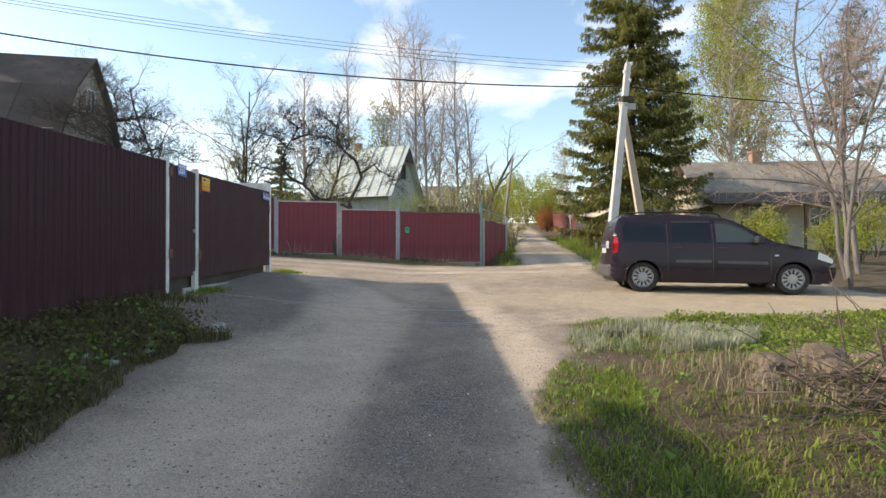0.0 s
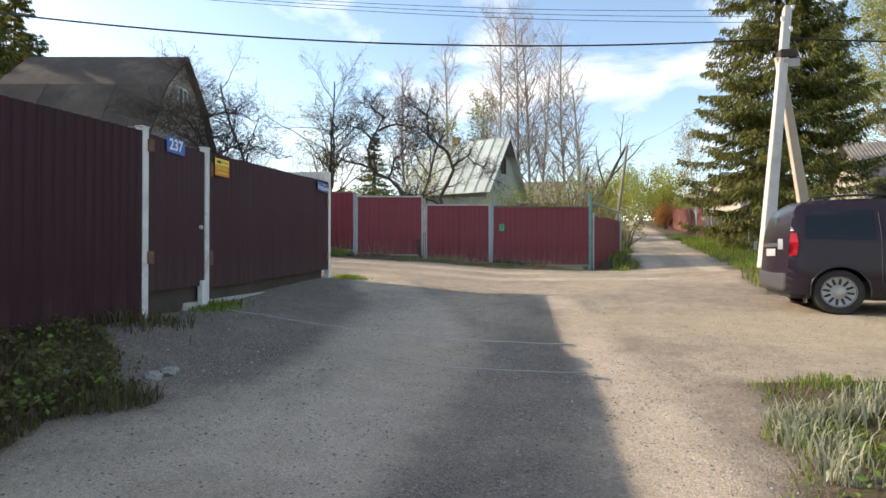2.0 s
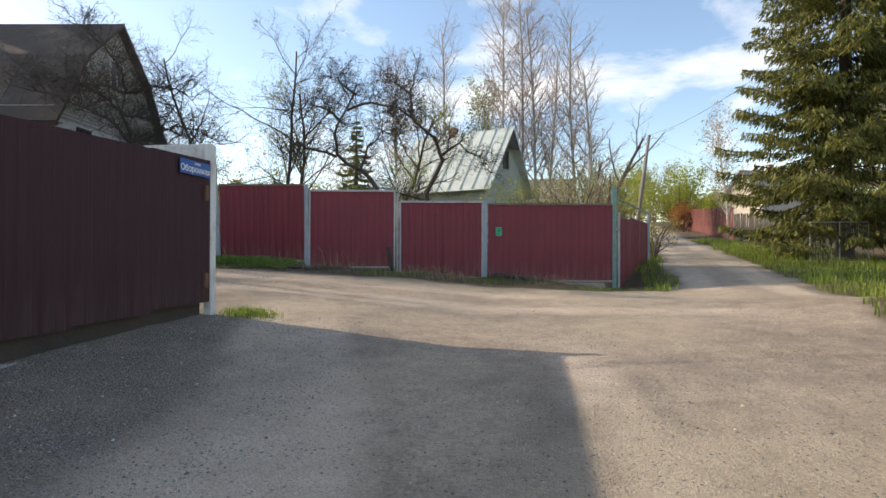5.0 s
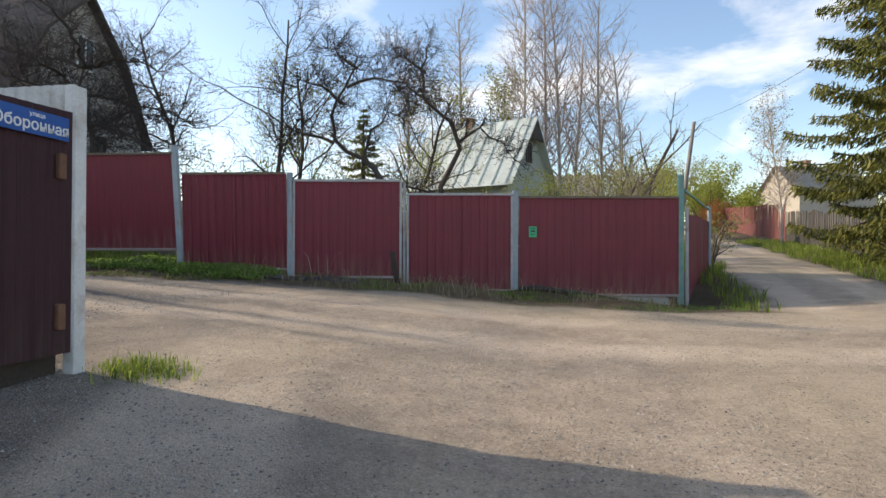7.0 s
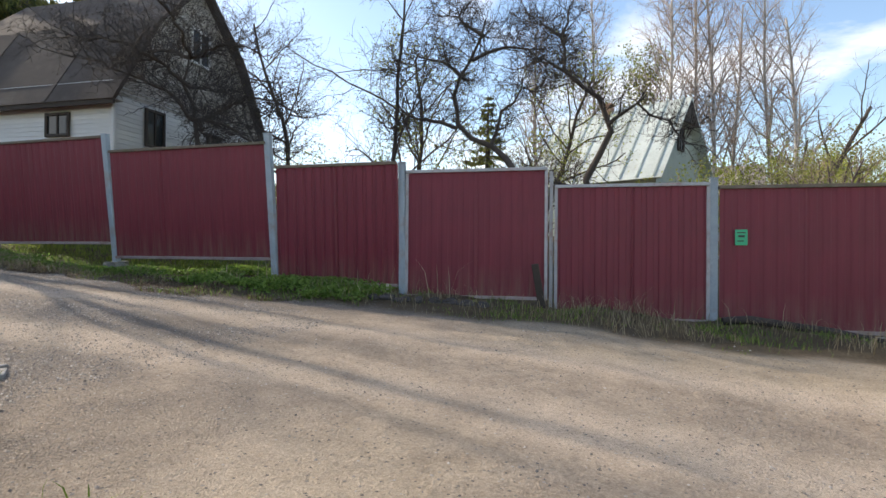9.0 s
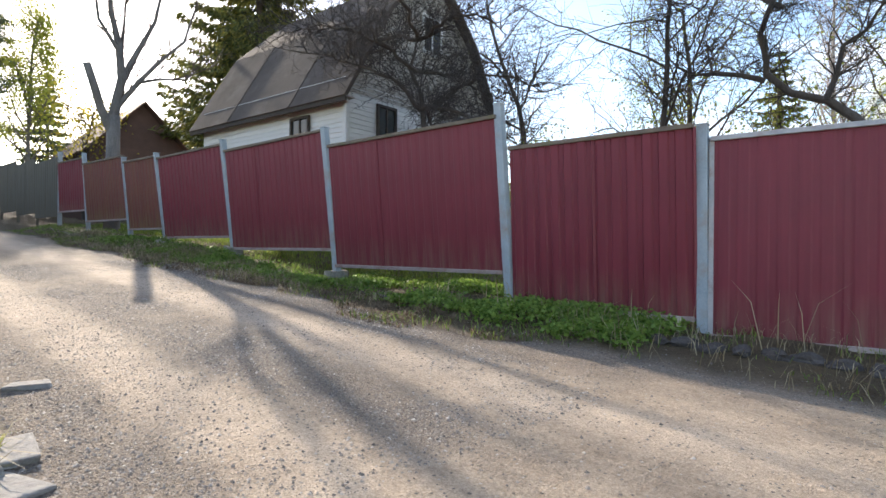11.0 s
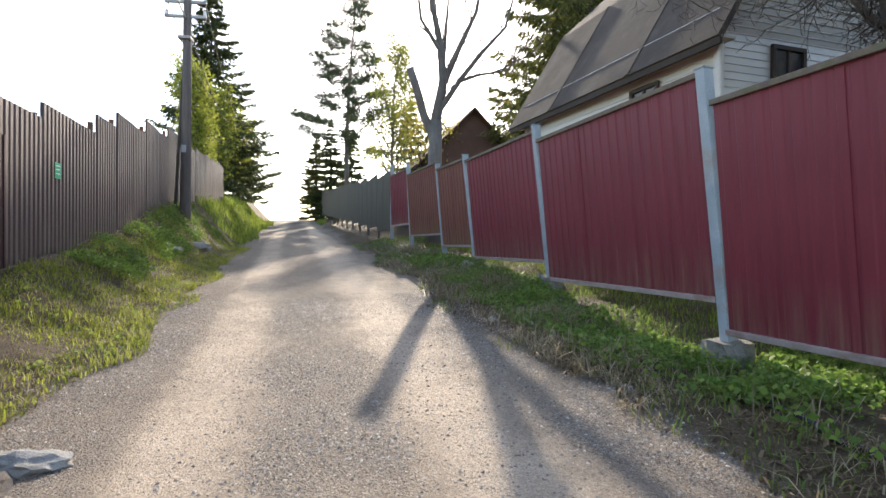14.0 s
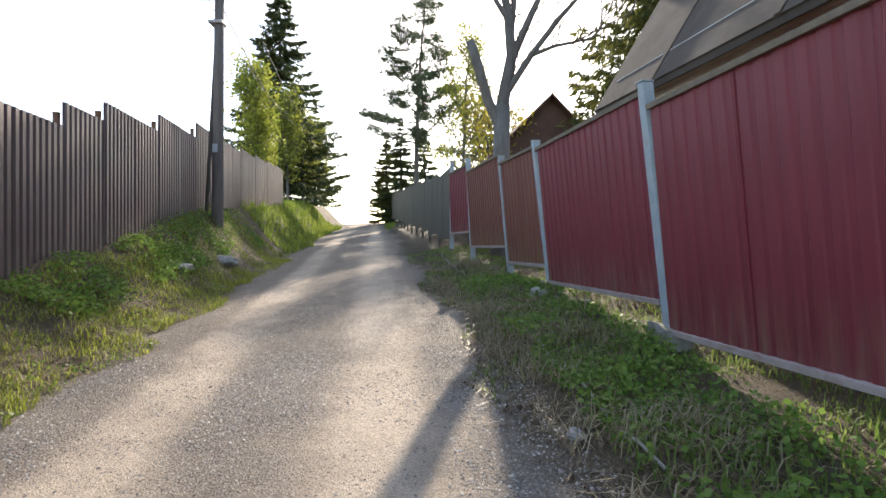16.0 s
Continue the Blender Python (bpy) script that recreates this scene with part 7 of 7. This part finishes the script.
def car_half(x, z):
    """Half the body's width at a place on its side."""
    w = 0.865
    if z > 0.95:
        w -= 0.235 * ((z - 0.95) / 0.68) ** 1.35
    if z < 0.42:
        w -= 0.05 * (0.42 - z) / 0.2
    w += 0.012 * math.sin((z - 0.35) * 7) if z < 0.95 else 0
    if x > 2.7:
        w -= 0.20 * ((x - 2.7) / 1.0) ** 2
    if x < -0.35:
        w -= 0.09 * ((-0.35 - x) / 0.45) ** 2
    return w


def side_panel(outline, sign, lift=0.0, cuts_x=(), cuts_z=()):
    """A piece of the car's side: an outline in x and z, cut into bands and laid on the body's curve."""
    bm = bmesh.new()
    bm.faces.new([bm.verts.new((x, 0, z)) for x, z in outline])
    for x in cuts_x:
        bmesh.ops.bisect_plane(bm, geom=bm.verts[:] + bm.edges[:] + bm.faces[:], plane_co=(x, 0, 0), plane_no=(1, 0, 0))
    for z in cuts_z:
        bmesh.ops.bisect_plane(bm, geom=bm.verts[:] + bm.edges[:] + bm.faces[:], plane_co=(0, 0, z), plane_no=(0, 0, 1))
    for v in bm.verts:
        v.co.y = sign * (car_half(v.co.x, v.co.z) + lift)
    return bm


TOP_LINE = [(3.60, 0.22), (3.68, 0.33), (3.71, 0.48), (3.69, 0.60), (3.62, 0.72), (3.50, 0.81), (3.28, 0.89), (2.95, 0.965), (2.62, 1.03), (2.46, 1.07), (2.22, 1.22), (1.98, 1.37), (1.76, 1.49), (1.60, 1.545),
            (1.30, 1.585), (0.80, 1.615), (0.30, 1.62), (-0.15, 1.605), (-0.42, 1.575), (-0.56, 1.52), (-0.64, 1.40), (-0.70, 1.20), (-0.735, 1.0), (-0.745, 0.82), (-0.76, 0.62), (-0.785, 0.52), (-0.79, 0.40), (-0.75, 0.28)]


def build_car():
    paint, glass, clear, black, grey, rubber, rim, red, lens = car_materials()
    rx, ry, fx, fy = 3.93, 10.98, 6.70, 10.62
    yaw = math.degrees(math.atan2(fy - ry, fx - rx))
    base = 2.85
    zr, zf = ground_z(rx, ry + 0.1), ground_z(fx, fy + 0.1)
    pitch = math.degrees(math.atan2(zf - zr, base))
    m = pose(rx, ry, zr, 0, 0, yaw) @ pose(0, 0.74, 0) @ pose(0, 0, 0.0, 0, -pitch, 0)
    m = m @ Matrix.Diagonal((0.965, 0.95, 0.945, 1))
    c = thing("car", m, "parked dark grey estate car with tinted side windows, dusty", "car")
    sill = 0.25
    arc = lambda cx: [(cx + 0.355 * math.cos(a), 0.31 + 0.355 * math.sin(a)) for a in [math.pi * (1.06 - 1.12 * i / 16) for i in range(17)]]
    low = [(-0.70, 0.27)] + [(x, z) for x, z in arc(0.0)] + [(0.40, sill), (1.4, sill - 0.02), (2.45, sill)] + [(x, z) for x, z in arc(base)] + [(3.3, 0.24)]
    outline = low + TOP_LINE
    xs = [-0.6, -0.45, -0.2, 0.1, 0.5, 1.0, 1.5, 2.0, 2.4, 2.7, 2.9, 3.1, 3.3, 3.5]
    zs = [0.35, 0.45, 0.55, 0.65, 0.75, 0.85, 0.95, 1.05, 1.15, 1.25, 1.35, 1.45, 1.53]
    bm = bmesh.new()
    for s in (-1, 1):
        sb = side_panel(outline, s, 0, xs, zs)
        me = bpy.data.meshes.new("t")
        sb.to_mesh(me)
        sb.free()
        bm.from_mesh(me)
        bpy.data.meshes.remove(me)
    rows = []
    for i, (x, z) in enumerate(TOP_LINE):
        w = car_half(x, z)
        row = []
        for k in range(9):
            u = -1 + k / 4
            b = 1 - u * u
            nx = 0.05 * b if x > 3.3 else (-0.045 * b if x < -0.5 else 0)
            nz = 0.035 * b if -0.5 <= x <= 3.4 and z > 0.8 else 0
            row.append(bm.verts.new((x + nx, u * w, z + nz)))
        rows.append(row)
    for a, b in zip(rows[:-1], rows[1:]):
        for k in range(8):
            bm.faces.new((a[k], a[k + 1], b[k + 1], b[k]))
    bmesh.ops.remove_doubles(bm, verts=bm.verts, dist=0.004)
    body = part("body", bm, paint, c, "", True)
    try:
        body.data.set_sharp_from_angle(angle=radians(38))
    except AttributeError:
        pass
    part("underbody", box_bm((-0.68, -0.70, 0.2), (3.45, 0.70, 0.5), 0.03), black, c)
    for cx in (0.0, base):
        for s in (-1, 1):
            w = tube_lists([([Vector((cx + 0.36 * math.cos(a), s * (car_half(cx, 0.6) - 0.004), 0.31 + 0.36 * math.sin(a))) for a in [math.pi * (1.05 - 1.1 * i / 20) for i in range(21)]], [0.014] * 21, 6)])
            part_data("arch_lip", mesh_of("arch_lip", *w, paint, True), c)
    zz = [1.1, 1.2, 1.3, 1.4]
    for s in (-1, 1):
        for nm, ol, mt in (("quarter_window", [(-0.46, 1.06), (0.38, 1.05), (0.40, 1.46), (-0.30, 1.46), (-0.42, 1.36)], glass),
                           ("rear_door_window", [(0.56, 1.05), (1.28, 1.045), (1.28, 1.455), (0.58, 1.46)], glass),
                           ("front_door_window", [(1.40, 1.045), (2.28, 1.045), (2.24, 1.10), (1.78, 1.40), (1.64, 1.455), (1.40, 1.455)], clear)):
            part(nm, side_panel(ol, s, 0.005, (0.0, 0.9, 1.8, 2.0), zz), mt, c)
        part("rain_guard", side_panel([(0.56, 1.445), (1.30, 1.44), (1.30, 1.48), (0.56, 1.485)], s, 0.016, (0.9,), ()), black, c)
        part("rain_guard", side_panel([(1.40, 1.44), (1.64, 1.44), (2.0, 1.25), (2.02, 1.28), (1.66, 1.48), (1.40, 1.48)], s, 0.014, (1.6, 1.8), (1.3, 1.38)), black, c)
        for ol in ([(0.62, 0.62), (1.30, 0.62), (1.30, 0.68), (0.62, 0.68)], [(1.42, 0.61), (2.36, 0.60), (2.36, 0.66), (1.42, 0.67)]):
            bmm = side_panel(ol, s, 0.018, (0.9, 1.1, 1.7, 2.0), ())
            part("side_moulding", bmm, grey, c)
        for x in (0.47, 1.34, 2.42):
            ln = [Vector((x + (0.0 if z > 0.6 or x > 0.5 else 0.06 * (0.6 - z)), s * (car_half(x, z) + 0.001), z)) for z in [0.30 + 0.07 * i for i in range(17 if x < 2 else 11)]]
            part_data("door_gap", mesh_of("door_gap", *tube_lists([(ln, [0.005] * len(ln), 4)]), black), c)
        for x in (0.66, 1.52):
            y = s * (car_half(x, 0.92) + 0.012)
            part("door_handle", box_bm((x - 0.085, min(y, y - s * 0.02), 0.905), (x + 0.085, max(y, y - s * 0.02), 0.94), 0.008), black, c)
        y = s * (car_half(2.1, 1.06))
        mb = box_bm((2.10, min(y, y + s * 0.2), 1.02), (2.24, max(y, y + s * 0.2), 1.17), 0.03)
        mir = part("mirror", mb, black, c)
        rails = [Vector((x, s * 0.60, 1.60 + z)) for x, z in ((-0.35, -0.02), (-0.28, 0.05), (0.2, 0.075), (0.9, 0.075), (1.35, 0.055), (1.5, 0.03), (1.56, -0.04))]
        part_data("roof_rail", mesh_of("roof_rail", *tube_lists([(rails, [0.016] * len(rails), 8)]), black, True), c)
        # lamps
        tl = side_panel([(-0.728, 0.80), (-0.60, 0.82), (-0.58, 0.98), (-0.60, 1.13), (-0.70, 1.14), (-0.735, 0.98)], s, 0.008, (-0.66,), (0.9, 1.0, 1.06))
        lamp = part("tail_lamp", tl, red, c, "red tail lamp")
        wl_ = side_panel([(-0.738, 0.90), (-0.68, 0.90), (-0.68, 1.05), (-0.735, 1.05)], s, 0.012, (), (0.98,))
        part("clear_segment", wl_, lens, lamp, "clear lamp segment")
        hl = side_panel([(3.30, 0.72), (3.62, 0.63), (3.64, 0.70), (3.50, 0.80), (3.33, 0.86)], s, 0.008, (3.4, 3.5), (0.75,))
        part("headlamp", hl, lens, c, "clear headlamp")
        y = s * (car_half(2.52, 0.78) + 0.004)
        part("side_repeater", box_bm((2.49, y - 0.006, 0.77), (2.56, y + 0.006, 0.80), 0.003), lens, c)
        y = s * 0.66
        part("rear_reflector", box_bm((-0.815, y - 0.1, 0.40), (-0.79, y + 0.1, 0.44), 0.005), red, c)
        part("mud_flap", box_bm((-0.40, s * 0.70 - 0.09, 0.14), (-0.385, s * 0.70 + 0.09, 0.36), 0.004), grey, c)
        part("mud_flap", box_bm((base - 0.42, s * 0.70 - 0.09, 0.14), (base - 0.405, s * 0.70 + 0.09, 0.36), 0.004), grey, c)
    # rear face
    rg = bmesh.new()
    vs = [[rg.verts.new((x - 0.05 * (1 - u * u) - 0.008, u * (car_half(x, z) - 0.1), z)) for u in (-1, -0.5, 0, 0.5, 1)] for x, z in ((-0.69, 1.16), (-0.665, 1.28), (-0.63, 1.40), (-0.58, 1.48))]
    for a, b in zip(vs[:-1], vs[1:]):
        for k in range(4):
            rg.faces.new((a[k], a[k + 1], b[k + 1], b[k]))
    part("rear_window", rg, glass, c)
    part("tailgate_handle", box_bm((-0.815, -0.55, 0.94), (-0.77, 0.55, 1.0), 0.01), grey, c)
    part("number_plate", box_bm((-0.825, -0.27, 0.80), (-0.805, 0.27, 0.915), 0.004), lens, c)
    part("rear_bumper", box_bm((-0.85, -0.78, 0.30), (-0.66, 0.78, 0.56), 0.06), grey, c)
    # windscreen
    ws = bmesh.new()
    vs = [[ws.verts.new((x + 0.012, u * (car_half(x, z) - 0.07), z + 0.035 * (1 - u * u) + 0.012)) for u in (-1, -0.5, 0, 0.5, 1)] for x, z in ((2.42, 1.095), (2.22, 1.22), (1.98, 1.37), (1.80, 1.468))]
    for a, b in zip(vs[:-1], vs[1:]):
        for k in range(4):
            ws.faces.new((a[k], a[k + 1], b[k + 1], b[k]))
    part("windscreen", ws, glass, c)
    # wheels
    def lathe(prof, n, name, mat):
        vs, fs = [], []
        for i in range(n):
            a = 2 * math.pi * i / n
            for r, y in prof:
                vs.append((r * math.cos(a), y, r * math.sin(a)))
        k = len(prof)
        for i in range(n):
            j = (i + 1) % n
            for q in range(k - 1):
                fs.append((i * k + q, i * k + q + 1, j * k + q + 1, j * k + q))
        return mesh_of(name, vs, fs, mat, True)
    tyre_me = lathe([(0.20, 0.075), (0.285, 0.095), (0.305, 0.08), (0.312, 0.04), (0.312, -0.04), (0.305, -0.08), (0.285, -0.095), (0.20, -0.075)], 36, "tyre", rubber)
    disc_me = lathe([(0.0, -0.055), (0.06, -0.062), (0.08, -0.045), (0.19, -0.06), (0.215, -0.085), (0.21, -0.02)], 36, "rim", rim)
    slot = bmesh.new()
    box(slot, (0.10, -0.082, -0.016), (0.185, -0.03, 0.016), 0.008)
    slot_me = bpy.data.meshes.new("rim_slot")
    slot.to_mesh(slot_me)
    slot.free()
    slot_me.materials.append(black)
    for cx in (0.0, base):
        for s in (-1, 1):
            w = new("wheel")
            w.parent = c
            w.matrix_local = pose(cx, s * 0.735, 0.312, 0, 0, 0 if s < 0 else 180)
            part_data("tyre", tyre_me, w)
            part_data("rim", disc_me, w)
            for k in range(12):
                part_data("rim_slot", slot_me, w, pose(0, 0.012, 0, 0, 30 * k + 7, 0))

    # the tail behind the rear wheels is short
    for ob in c.children:
        if ob.type == "MESH":
            for v in ob.data.vertices:
                if v.co.x < -0.33:
                    v.co.x = -0.33 + (v.co.x + 0.33) * 0.66


build_car()
